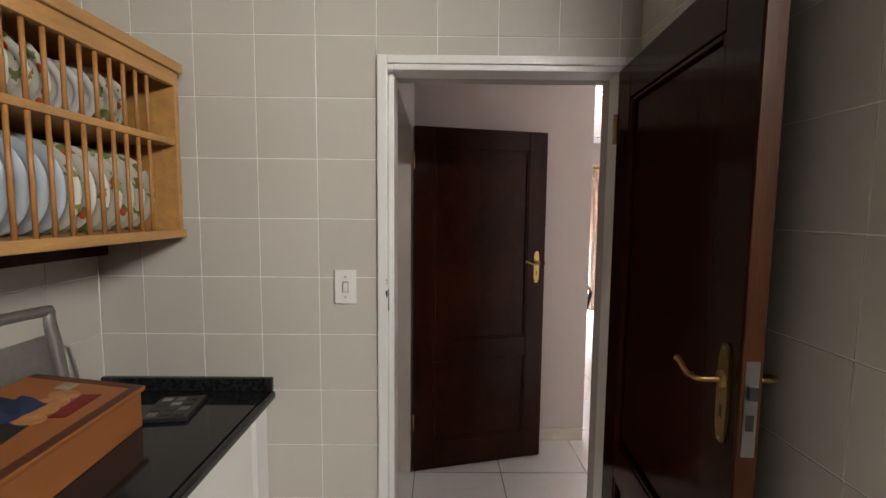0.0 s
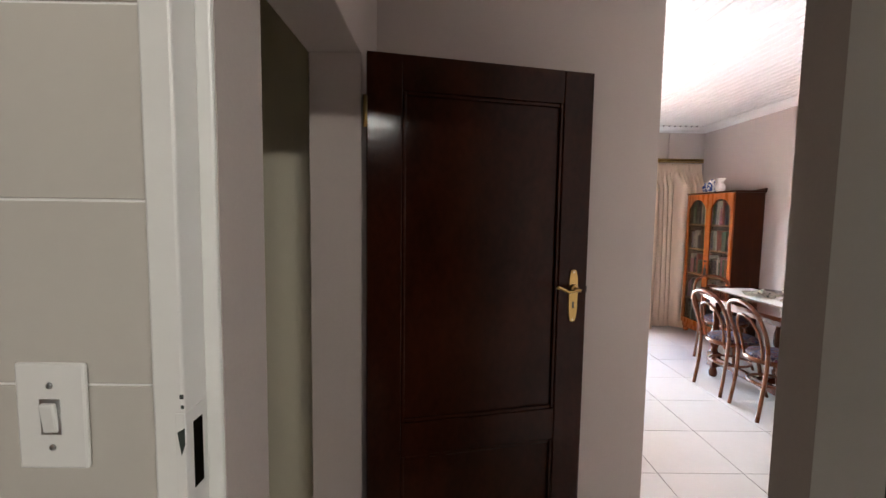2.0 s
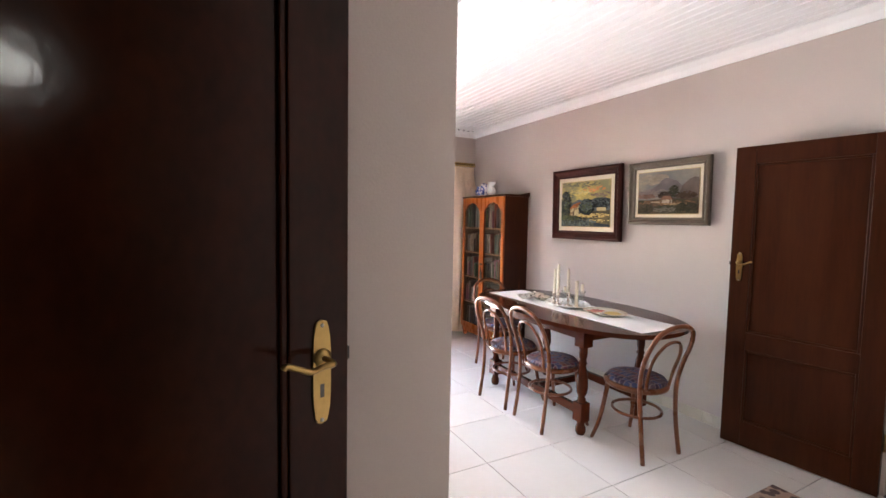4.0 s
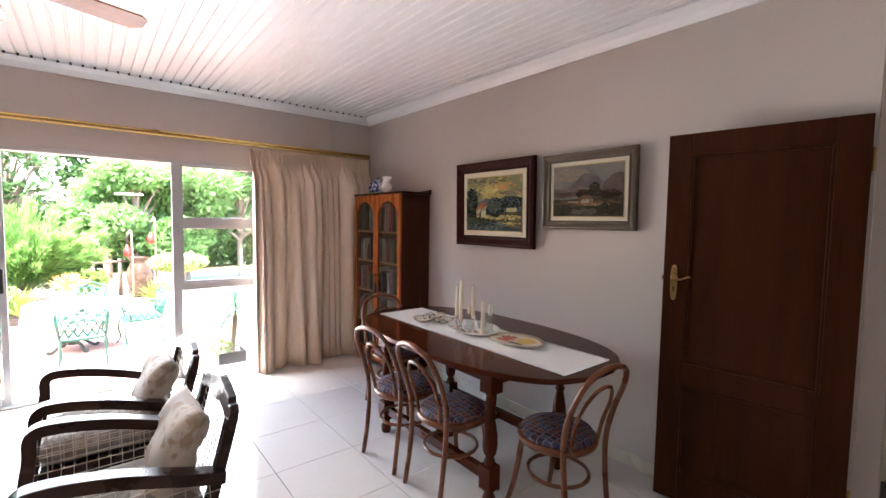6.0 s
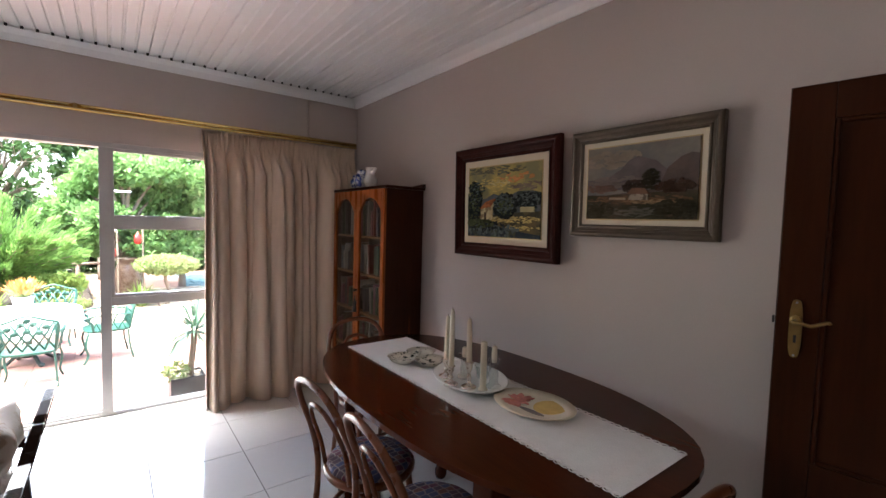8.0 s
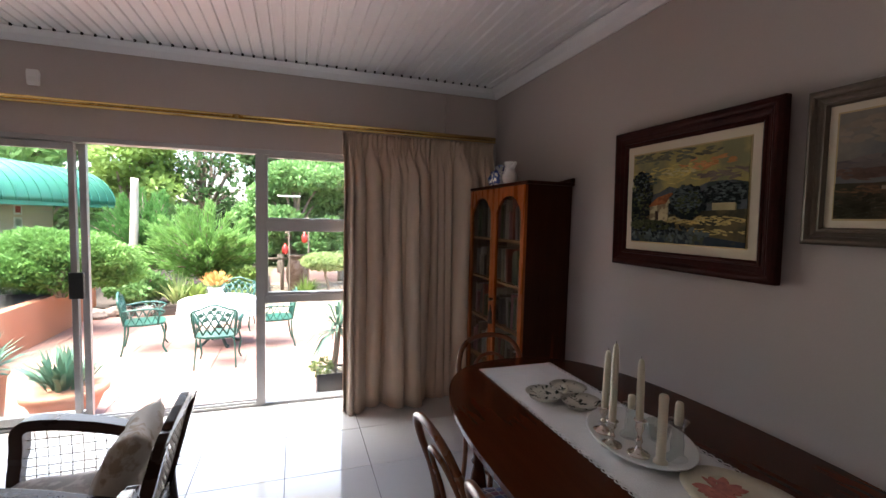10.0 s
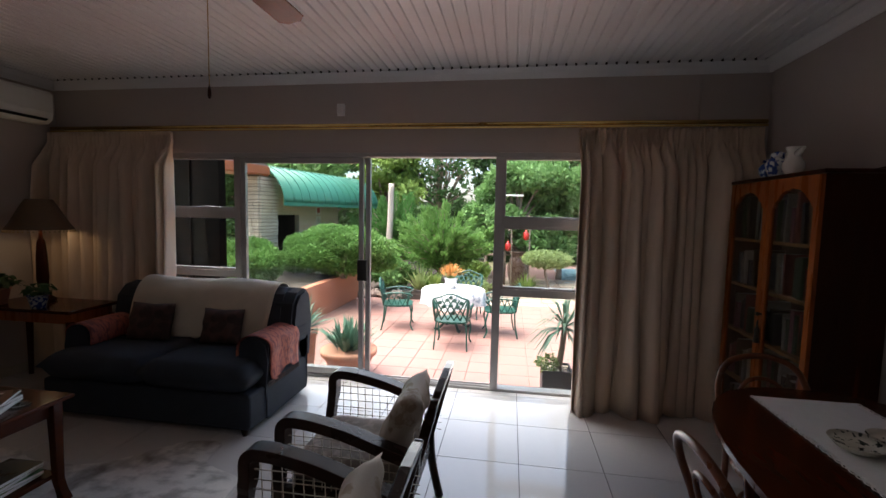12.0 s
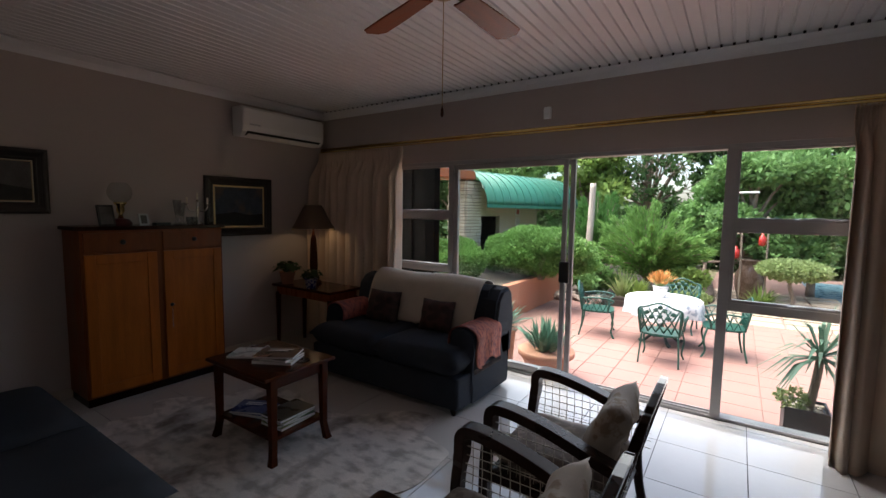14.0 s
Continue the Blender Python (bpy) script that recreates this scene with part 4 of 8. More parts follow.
def bentwood(m, label):
    c = thing("dining_chair", m, label, "chair", "chairs round the dining table")
    part("seat", lathe([(0.17, 0.42), (0.2, 0.422), (0.207, 0.435), (0.207, 0.45), (0.198, 0.456), (0.1, 0.457)], 30), CHAIRWOOD, c)
    part("seat_pad", lathe([(0.188, 0.455), (0.192, 0.465), (0.18, 0.481), (0.12, 0.49), (0.02, 0.493)], 30), DINECUSH, c, "plum figured upholstered seat pad")
    out = [(-0.215, -0.17, 0.0), (-0.185, -0.165, 0.22), (-0.172, -0.172, 0.44), (-0.195, -0.192, 0.6), (-0.245, -0.195, 0.74), (-0.283, -0.14, 0.845), (-0.296, 0, 0.882), (-0.283, 0.14, 0.845), (-0.245, 0.195, 0.74), (-0.195, 0.192, 0.6), (-0.172, 0.172, 0.44), (-0.185, 0.165, 0.22), (-0.215, 0.17, 0.0)]
    part("back_frame", tube(curve_points(out, 6), 0.0145, 10), CHAIRWOOD, c)
    inn = [(-0.165, -0.108, 0.45), (-0.185, -0.118, 0.56), (-0.222, -0.12, 0.67), (-0.255, -0.07, 0.755), (-0.266, 0, 0.778), (-0.255, 0.07, 0.755), (-0.222, 0.12, 0.67), (-0.185, 0.118, 0.56), (-0.165, 0.108, 0.45)]
    part("back_hoop", tube(curve_points(inn, 6), 0.0105, 8), CHAIRWOOD, c)
    for s in (-1, 1):
        part("leg", tube(curve_points([(0.12, 0.13 * s, 0.43), (0.135, 0.145 * s, 0.28), (0.16, 0.165 * s, 0.12), (0.195, 0.19 * s, 0.0)], 5), (0.0165, 0.0125), 10), CHAIRWOOD, c)
    part("leg_ring", tube([(0.155 * math.cos(a) - 0.012, 0.155 * math.sin(a), 0.255) for a in [2 * math.pi * k / 32 for k in range(32)]], 0.0105, 8, True), CHAIRWOOD, c)
    return c

ch = bentwood(pose(4.185, 6.31, 0, 0, 0, -3), "bent beech dining chair with plum figured seat")
copy_thing(ch, pose(4.175, 6.785, 0, 0, 0, 4))
tagged(copy_thing(ch, pose(4.445, 5.77, 0, 0, 0, 88)), "bent beech dining chair at the table end by the door")
tagged(copy_thing(ch, pose(4.545, 7.46, 0, 0, 0, -92)), "bent beech dining chair at the table end by the bookcase")

# table ware
platter = thing("platter", pose(4.6, 6.595, 0.801, 0, 0, -16), "oval white china platter holding candlesticks", "platter")
part("dish", lathe([(0.14, 0), (0.165, 0.004), (0.18, 0.01), (0.222, 0.022), (0.226, 0.026), (0.22, 0.027), (0.18, 0.016), (0.15, 0.0115), (0.02, 0.011)], 48, squash=0.74), CHINA, platter)
def candlestick(x, y, h, wick_h, clear=False, lean=0.0):
    lab = "cut glass candlestick with a short ivory candle" if clear else "small silver candlestick with a tall ivory candle"
    c = thing("candlestick", pose(x - 0.018, y - 0.03, 0.813), lab, "candlestick", "candlesticks on the platter")
    k = h / 0.085
    if clear:
        g = h / 0.118
        part("stem", lathe([(0.034, 0), (0.036, 0.005), (0.03, 0.013), (0.019, 0.02 * g), (0.021, 0.05 * g), (0.017, 0.07 * g), (0.019, 0.1 * g), (0.03, 0.112 * g), (0.031, 0.118 * g), (0.014, 0.118 * g)], 16), CLEAR, c)
        hh, r = h, 0.0135
    else:
        part("stem", lathe([(0.034, 0), (0.036, 0.004), (0.034, 0.008), (0.024, 0.013), (0.011, 0.02), (0.008, 0.028 * k), (0.013, 0.034 * k), (0.009, 0.042 * k), (0.007, 0.052 * k), (0.012, 0.06 * k), (0.015, 0.068 * k), (0.014, 0.08 * k), (0.02, 0.084 * k), (0.02, 0.087 * k), (0.009, 0.087 * k)], 20), SILVER, c)
        hh, r = h, 0.0125
    can = part("candle", lathe([(r * 0.9, hh - 0.014), (r, hh + 0.01), (r * 0.98, hh + wick_h * 0.5), (r * 0.86, hh + wick_h * 0.9), (r * 0.6, hh + wick_h * 0.97), (0.003, hh + wick_h)], 12), WAX, c, "ivory wax candle")
    can.matrix_local = Matrix.Rotation(radians(lean), 4, "X")
    part("wick", lathe([(0.0012, hh + wick_h - 0.002), (0.001, hh + wick_h + 0.007)], 5), BLACK, can)
candlestick(4.53, 6.70, 0.09, 0.21, lean=1.5)
candlestick(4.49, 6.61, 0.085, 0.265)
candlestick(4.535, 6.535, 0.115, 0.2, lean=-1.5)
candlestick(4.60, 6.645, 0.115, 0.035, True)
candlestick(4.63, 6.475, 0.13, 0.062, True)
fat = thing("candle", pose(4.547, 6.445, 0.814), "tall straight ivory candle standing on the white platter", "candle")
part("wax", lathe([(0.022, 0), (0.022, 0.008), (0.0145, 0.014), (0.014, 0.19), (0.015, 0.212), (0.012, 0.219), (0.004, 0.214)], 14), WAX, fat)
sw2 = lathe([(0.03, 0), (0.034, 0.02), (0.042, 0.06), (0.039, 0.061), (0.03, 0.022), (0.026, 0.006)], 18)
solid("glass_bowl", shift(sw2, pose(4.662, 6.57, 0.813)), CLEAR, "small clear glass bowl on the white platter", "bowl")

dish = thing("serving_dish", pose(4.56, 6.98, 0.801, 0, 0, 20), "three-lobed cream serving dish with dark prints", "dish")
for k in range(3):
    a = 2 * math.pi * k / 3 + 0.4
    part("lobe", lathe([(0.045, 0), (0.062, 0.008), (0.079, 0.028), (0.082, 0.031), (0.06, 0.014), (0.02, 0.008)], 26, (0.082 * math.cos(a), 0.088 * math.sin(a), 0)), BIRDDISH, dish)
part("finial", lathe([(0.012, 0.012), (0.009, 0.03), (0.018, 0.045), (0.014, 0.06), (0.003, 0.068)], 14), BIRDDISH, dish)
p2 = thing("painted_plate", pose(4.62, 6.215, 0.801, 0, 0, 5), "cream oval plate with painted pink leaf and yellow fruit", "plate")
part("dish", lathe([(0.1, 0), (0.14, 0.006), (0.178, 0.018), (0.18, 0.021), (0.14, 0.01), (0.02, 0.007)], 40, squash=0.78), PEACHPLATE, p2)
rg = random.Random(8)
part("fruit_motif", prism([(0.035 + 0.075 * math.cos(a), -0.055 + 0.062 * math.sin(a)) for a in [2 * math.pi * k / 26 for k in range(26)]], 0.0075, 0.0098), mat("yellow_glaze", (0.62, 0.42, 0.12), 0.2, spread=0.2, scale=20, bump=0.0), p2, "yellow painted fruit")
part("shade_motif", prism([(-0.055 + 0.014 * math.cos(a), -0.03 + 0.06 * math.sin(a)) for a in [2 * math.pi * k / 20 for k in range(20)]], 0.0075, 0.0102), mat("grey_glaze", (0.14, 0.12, 0.11), 0.2, spread=0.3, bump=0.0), p2, "grey painted crescent")
motif = bmesh.new()
for k in range(44):
    a = rg.uniform(0, 6.283)
    r = 0.062 * rg.random() ** 0.6
    c, w, L = (-0.005 + r * math.cos(a), 0.075 + 0.75 * r * math.sin(a)), rg.uniform(0.006, 0.013), rg.uniform(0.015, 0.028)
    d, e = (math.cos(a), math.sin(a)), (-math.sin(a), math.cos(a))
    prism([(c[0] + d[0] * u + e[0] * v, c[1] + d[1] * u + e[1] * v) for u, v in ((-L, 0), (-L * 0.3, w), (L * 0.5, w * 0.8), (L, 0), (L * 0.5, -w * 0.8), (-L * 0.3, -w))], 0.0075, 0.0104 + 0.00004 * k, bm=motif)
part("leaf_motif", motif, PINKLEAF, p2, "pink painted leaf spray")

# pictures
def picture(name, y0, y1, z0, z1, wood, mount, width, label, tilt, draw, wall=XR, face=-1, depth=0.035, off=0.004, liner=None):
    """A framed painting on an x wall. Local u runs to the viewer's right, v up, w out of the wall."""
    yc = (y0 + y1) / 2
    m = Matrix.Translation((wall + face * off, yc, z0)) @ Matrix.Rotation(radians(-90 if face < 0 else 90), 4, "Z") @ Matrix.Rotation(radians(90 + tilt), 4, "X")
    p = thing(name, m, label, "painting")
    w, h = y1 - y0, z1 - z0
    prof = [(0, 0), (0, depth * 0.85), (width * 0.05, depth), (width * 0.16, depth * 1.15), (width * 0.28, depth * 1.18), (width * 0.4, depth * 1.05), (width * 0.48, depth * 0.85), (width * 0.52, depth * 0.86), (width * 0.62, depth * 0.7), (width * 0.74, depth * 0.6), (width * 0.78, depth * 0.72), (width * 0.88, depth * 0.74), (width * 0.93, depth * 0.6), (width, depth * 0.45), (width, 0)]
    fr = bmesh.new()
    loops = []
    for a, b in prof:
        loops.append([fr.verts.new((sx * (w / 2 - a), (a if v == 0 else h - a), b)) for sx, v in ((-1, 0), (1, 0), (1, 1), (-1, 1))])
    for a, b in zip(loops, loops[1:]):
        for k in range(4):
            fr.faces.new((a[k], a[(k + 1) % 4], b[(k + 1) % 4], b[k]))
    bmesh.ops.recalc_face_normals(fr, faces=fr.faces)
    part("frame", fr, wood, p)
    iw, mw = w / 2 - width, mount
    part("mount", boxes((-iw, width, 0.004, iw, h - width, 0.012)), liner or MOUNT, p)
    part("slip", boxes((-iw + mw - 0.006, width + mw - 0.006, 0.012, iw - mw + 0.006, h - width - mw + 0.006, 0.014)), GILT, p)
    cw, chh = iw - mw, h - 2 * (width + mw)
    cv = part("canvas", boxes((-cw, width + mw, 0.014, cw, h - width - mw, 0.016)), draw["sky"], p)
    lay = 0.0166
    for nm, pts, m2 in draw["shapes"]:
        bm = bmesh.new()
        for q in (pts if isinstance(pts[0], list) else [pts]):
            prism([(-cw + u * 2 * cw, width + mw + v * chh) for u, v in q], 0.016, lay, bm=bm)
        part(nm, bm, m2, cv)
        lay += 0.0005
    return p

MOUNT = mat("cream_linen_mount", (0.55, 0.48, 0.36), 0.85, spread=0.06, fine=250, bump=0.3)
GILT = mat("dull_gilt", (0.4, 0.3, 0.16), 0.4, 0.7, spread=0.2)
FRAME_RED = mat("dark_cherry_frame", (0.034, 0.008, 0.006), 0.36, spread=0.5, scale=9, fine=50, spec=0.08)
FRAME_GREY = mat("silvered_brown_frame", (0.1, 0.075, 0.052), 0.38, 0.35, spread=0.3, scale=7, fine=60)
FRAME_DARK = mat("black_gilt_frame", (0.025, 0.018, 0.014), 0.4, spread=0.4)

def ridge(lo, rows):
    return [(0, lo)] + [(1, lo)] + rows[::-1]

def dabs(cx, cy, rx, ry, n, size, seed, flat=0.55):
    """Brush touches scattered in an oval, as small outlines."""
    r = random.Random(seed)
    out = []
    for _ in range(n):
        a, q = r.uniform(0, 6.283), r.random() ** 0.6
        x, y = cx + rx * q * math.cos(a), cy + ry * q * math.sin(a)
        w, h, tw = size * r.uniform(0.5, 1.3), size * flat * r.uniform(0.5, 1.4), r.uniform(-0.5, 0.5)
        pts = []
        for k in range(7):
            b = 6.283 * k / 7
            u, v = w * math.cos(b) * r.uniform(0.7, 1.2), h * math.sin(b) * r.uniform(0.7, 1.2)
            pts.append((min(0.997, max(0.003, x + u - tw * v)), min(0.997, max(0.003, y + v + tw * u))))
        out.append(pts)
    return out

sunset = two_tone(paint("sunset_sky", (0.36, 0.29, 0.1), 0.3), (0.2, 0.19, 0.1), "noise", 6, 0.45, 0.62, (1, 1, 2.4))
LEAFDAB = strokes("painted_leaf_touch", (0.06, 0.07, 0.03))
BLUEDAB = strokes("painted_blue_touch", (0.08, 0.1, 0.095))
GOLDDAB = strokes("painted_gold_touch", (0.52, 0.39, 0.13), 0.4)
DEEPDAB = strokes("painted_deep_touch", (0.014, 0.018, 0.018))
PALEDAB = strokes("painted_pale_touch", (0.5, 0.42, 0.2), 0.3)
art1 = {"sky": sunset, "shapes": [
    ("painted_light", dabs(0.4, 0.74, 0.4, 0.1, 70, 0.035, 21, 0.25), strokes("painted_lemon_touch", (0.5, 0.38, 0.12), 0.35)),
    ("painted_light", dabs(0.46, 0.76, 0.16, 0.04, 22, 0.025, 19, 0.3), PALEDAB),
    ("painted_cloud", dabs(0.7, 0.82, 0.22, 0.06, 30, 0.04, 22, 0.25), strokes("painted_rose_cloud", (0.5, 0.22, 0.08), 0.35)),
    ("painted_cloud", dabs(0.35, 0.94, 0.45, 0.07, 60, 0.04, 23, 0.3), strokes("painted_grey_cloud", (0.12, 0.115, 0.075), 0.4)),
    ("painted_cloud", dabs(0.82, 0.7, 0.2, 0.05, 34, 0.04, 18, 0.25), strokes("painted_mauve_cloud", (0.17, 0.13, 0.1), 0.35)),
    ("painted_hill", ridge(0.3, [(0, 0.5), (0.15, 0.52), (0.28, 0.55), (0.38, 0.61), (0.46, 0.58), (0.6, 0.57), (0.72, 0.63), (0.9, 0.63), (1, 0.6)]), two_tone(paint("painted_hill", (0.1, 0.11, 0.115)), (0.05, 0.065, 0.055), "noise", 14, 0.45, 0.56)),
    ("painted_field", ridge(0.0, [(0, 0.34), (0.3, 0.3), (0.6, 0.34), (1, 0.36)]), two_tone(paint("painted_field", (0.13, 0.1, 0.04)), (0.05, 0.045, 0.025), "noise", 12, 0.42, 0.56, (1, 1, 2))),
    ("painted_bank", dabs(0.66, 0.25, 0.36, 0.045, 90, 0.03, 24, 0.22), GOLDDAB),
    ("painted_bank", dabs(0.78, 0.14, 0.22, 0.03, 34, 0.03, 17, 0.2), GOLDDAB),
    ("painted_bank", dabs(0.5, 0.26, 0.22, 0.025, 26, 0.025, 16, 0.2), PALEDAB),
    ("painted_water", ridge(0.0, [(0, 0.24), (0.25, 0.2), (0.5, 0.14), (0.8, 0.08), (1, 0.05)]), two_tone(paint("painted_water", (0.025, 0.035, 0.045)), (0.06, 0.065, 0.04), "noise", 18, 0.5, 0.6)),
    ("painted_ripple", dabs(0.35, 0.1, 0.38, 0.09, 110, 0.018, 25, 1.3), BLUEDAB),
    ("painted_ripple", dabs(0.3, 0.14, 0.3, 0.07, 50, 0.012, 15, 1.8), DEEPDAB),
    ("painted_wood", dabs(0.85, 0.5, 0.17, 0.11, 160, 0.022, 26), DEEPDAB),
    ("painted_wood", dabs(0.85, 0.53, 0.15, 0.09, 70, 0.016, 14), BLUEDAB),
    ("painted_cottage", [(0.2, 0.25), (0.38, 0.24), (0.38, 0.38), (0.43, 0.5), (0.2, 0.4)], two_tone(paint("painted_cottage", (0.42, 0.36, 0.2)), (0.2, 0.15, 0.08), "noise", 30, 0.5, 0.6)),
    ("painted_door", [(0.26, 0.25), (0.29, 0.25), (0.29, 0.35), (0.26, 0.35)], paint("painted_door", (0.05, 0.03, 0.02))),
    ("painted_roof", [(0.17, 0.39), (0.36, 0.43), (0.43, 0.55), (0.28, 0.5)], two_tone(paint("painted_roof", (0.34, 0.12, 0.04)), (0.16, 0.05, 0.02), "noise", 24, 0.45, 0.6)),
    ("painted_cottage", [(0.76, 0.35), (0.93, 0.35), (0.93, 0.42), (0.76, 0.42)], paint("painted_far_cottage", (0.4, 0.34, 0.18))),
    ("painted_tree", dabs(0.09, 0.46, 0.1, 0.34, 260, 0.022, 27, 0.8), DEEPDAB),
    ("painted_tree", dabs(0.1, 0.5, 0.12, 0.3, 110, 0.014, 28, 0.8), LEAFDAB),
    ("painted_tree", dabs(0.14, 0.62, 0.12, 0.16, 40, 0.012, 12, 0.8), BLUEDAB),
    ("painted_tree", dabs(0.55, 0.43, 0.15, 0.17, 220, 0.022, 29, 0.8), DEEPDAB),
    ("painted_tree", dabs(0.54, 0.47, 0.14, 0.14, 130, 0.016, 30, 0.8), BLUEDAB),
    ("painted_tree", dabs(0.58, 0.42, 0.13, 0.12, 60, 0.012, 11, 0.8), LEAFDAB),
    ("painted_bush", dabs(0.2, 0.19, 0.2, 0.06, 90, 0.018, 31, 0.7), LEAFDAB)]}
picture("painting", 6.552, 7.435, 1.342, 2.046, FRAME_RED, 0.045, 0.085, "bright landscape painting with cottage in dark cherry frame", 1.2, art1, off=0.03)
misty = two_tone(paint("misty_sky", (0.19, 0.165, 0.135), 0.2), (0.12, 0.12, 0.12), "noise", 4, 0.42, 0.62, (1, 1, 2))
OLIVEDAB = strokes("painted_olive_touch", (0.04, 0.034, 0.02), 0.6)
RUSTDAB = strokes("painted_earth_touch", (0.13, 0.07, 0.035), 0.5)
art2 = {"sky": misty, "shapes": [
    ("painted_mist", dabs(0.25, 0.82, 0.28, 0.12, 60, 0.05, 40, 0.5), strokes("painted_warm_cloud", (0.23, 0.185, 0.14), 0.2)),
    ("painted_mountain", ridge(0.4, [(0, 0.55), (0.2, 0.56), (0.34, 0.68), (0.42, 0.8), (0.5, 0.84), (0.58, 0.8), (0.66, 0.76), (0.76, 0.62), (1, 0.6)]), two_tone(paint("painted_mountain", (0.11, 0.09, 0.088), 0.2), (0.15, 0.12, 0.11), "noise", 7, 0.45, 0.65)),
    ("painted_mountain", ridge(0.3, [(0.0, 0.3), (0.68, 0.4), (0.76, 0.66), (0.86, 0.78), (0.94, 0.82), (1, 0.8)]), two_tone(paint("painted_near_mountain", (0.085, 0.062, 0.055), 0.2), (0.12, 0.085, 0.07), "noise", 7, 0.45, 0.65)),
    ("painted_mist", dabs(0.3, 0.5, 0.32, 0.08, 70, 0.05, 41, 0.35), strokes("painted_mist_touch", (0.15, 0.12, 0.105), 0.2)),
    ("painted_hill", dabs(0.14, 0.42, 0.16, 0.06, 60, 0.035, 39, 0.4), strokes("painted_rose_hill", (0.14, 0.085, 0.065), 0.35)),
    ("painted_slope", ridge(0.0, [(0, 0.34), (0.2, 0.33), (0.45, 0.34), (0.75, 0.36), (1, 0.36)]), two_tone(paint("painted_slope", (0.075, 0.05, 0.03)), (0.04, 0.036, 0.02), "noise", 9, 0.45, 0.56, (1, 1, 2))),
    ("painted_heath", dabs(0.5, 0.26, 0.5, 0.06, 130, 0.03, 42, 0.25), RUSTDAB),
    ("painted_path", dabs(0.62, 0.23, 0.26, 0.025, 50, 0.03, 38, 0.2), strokes("painted_sand_touch", (0.24, 0.15, 0.08), 0.4)),
    ("painted_water", dabs(0.48, 0.1, 0.2, 0.07, 60, 0.04, 37, 0.2), strokes("painted_stream_touch", (0.11, 0.095, 0.075), 0.3)),
    ("painted_grass", dabs(0.14, 0.12, 0.18, 0.12, 120, 0.028, 43, 0.5), OLIVEDAB),
    ("painted_grass", dabs(0.84, 0.12, 0.2, 0.13, 140, 0.028, 36, 0.5), OLIVEDAB),
    ("painted_tree", dabs(0.47, 0.43, 0.1, 0.09, 90, 0.022, 35, 0.8), strokes("painted_brown_touch", (0.055, 0.035, 0.025), 0.5)),
    ("painted_tree", dabs(0.62, 0.52, 0.07, 0.13, 110, 0.02, 44, 0.8), OLIVEDAB),
    ("painted_tree", dabs(0.82, 0.42, 0.16, 0.08, 130, 0.022, 45, 0.8), strokes("painted_brown_touch", (0.06, 0.034, 0.022), 0.5)),
    ("painted_cottage", [(0.43, 0.26), (0.6, 0.25), (0.6, 0.34), (0.43, 0.35)], two_tone(paint("painted_pale_cottage", (0.3, 0.24, 0.18)), (0.1, 0.07, 0.05), "noise", 40, 0.5, 0.58)),
    ("painted_wall", [(0.24, 0.27), (0.4, 0.26), (0.4, 0.29), (0.24, 0.3)], paint("painted_low_wall", (0.25, 0.19, 0.13))),
    ("painted_roof", [(0.41, 0.34), (0.62, 0.33), (0.57, 0.41), (0.46, 0.42)], paint("painted_thatch", (0.15, 0.075, 0.045)))]}
picture("painting", 5.778, 6.49, 1.503, 2.03, FRAME_GREY, 0.03, 0.06, "misty mountain landscape painting in silvered brown frame", 1.0, art2, off=0.012)
sea = two_tone(paint("dusk_sea", (0.06, 0.07, 0.09)), (0.11, 0.09, 0.08), "noise", 5, 0.5, 0.6)
art3 = {"sky": sea, "shapes": [("painted_shore", ridge(0, [(0, 0.3), (0.4, 0.36), (0.7, 0.28), (1, 0.32)]), paint("painted_shore", (0.025, 0.025, 0.025)))]}
picture("painting", 7.62, 8.36, 1.27, 1.88, FRAME_DARK, 0.02, 0.085, "dark seascape painting in black and gilt frame", 1.0, art3, XL, 1, liner=mat("gold_painted_liner", (0.6, 0.4, 0.17), 0.5, 0.15, spread=0.2))
haze = paint("pale_print", (0.12, 0.11, 0.1))
picture("framed_print", 5.78, 6.44, 1.50, 1.98, FRAME_DARK, 0.012, 0.085, "small pale print in broad black frame", 1.0, {"sky": haze, "shapes": [("printed_hill", ridge(0, [(0, 0.3), (0.5, 0.45), (1, 0.3)]), paint("printed_hill", (0.05, 0.05, 0.045)))]}, XL, 1)

# bookcase
BX, BY = 4.876, 7.905
bc = thing("bookcase", pose(BX, BY, 0), "tall teak bookcase with two glazed doors full of books", "bookcase")
BW, BD, BH = 0.91, 0.33, 1.80      # width along y, depth along x, height
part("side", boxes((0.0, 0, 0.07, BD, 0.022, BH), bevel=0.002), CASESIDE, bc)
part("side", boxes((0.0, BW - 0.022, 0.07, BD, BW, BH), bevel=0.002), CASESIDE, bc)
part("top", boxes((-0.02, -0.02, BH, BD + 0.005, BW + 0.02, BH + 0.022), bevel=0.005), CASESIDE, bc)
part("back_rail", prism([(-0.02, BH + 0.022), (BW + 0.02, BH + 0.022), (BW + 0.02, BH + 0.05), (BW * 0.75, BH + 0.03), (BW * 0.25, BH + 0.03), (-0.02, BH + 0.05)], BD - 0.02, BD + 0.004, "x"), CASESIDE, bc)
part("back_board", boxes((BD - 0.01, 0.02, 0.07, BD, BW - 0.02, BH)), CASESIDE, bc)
part("plinth", boxes((0.0, 0.0, 0.06, BD, BW, 0.12), bevel=0.003), CASEWOOD, bc)
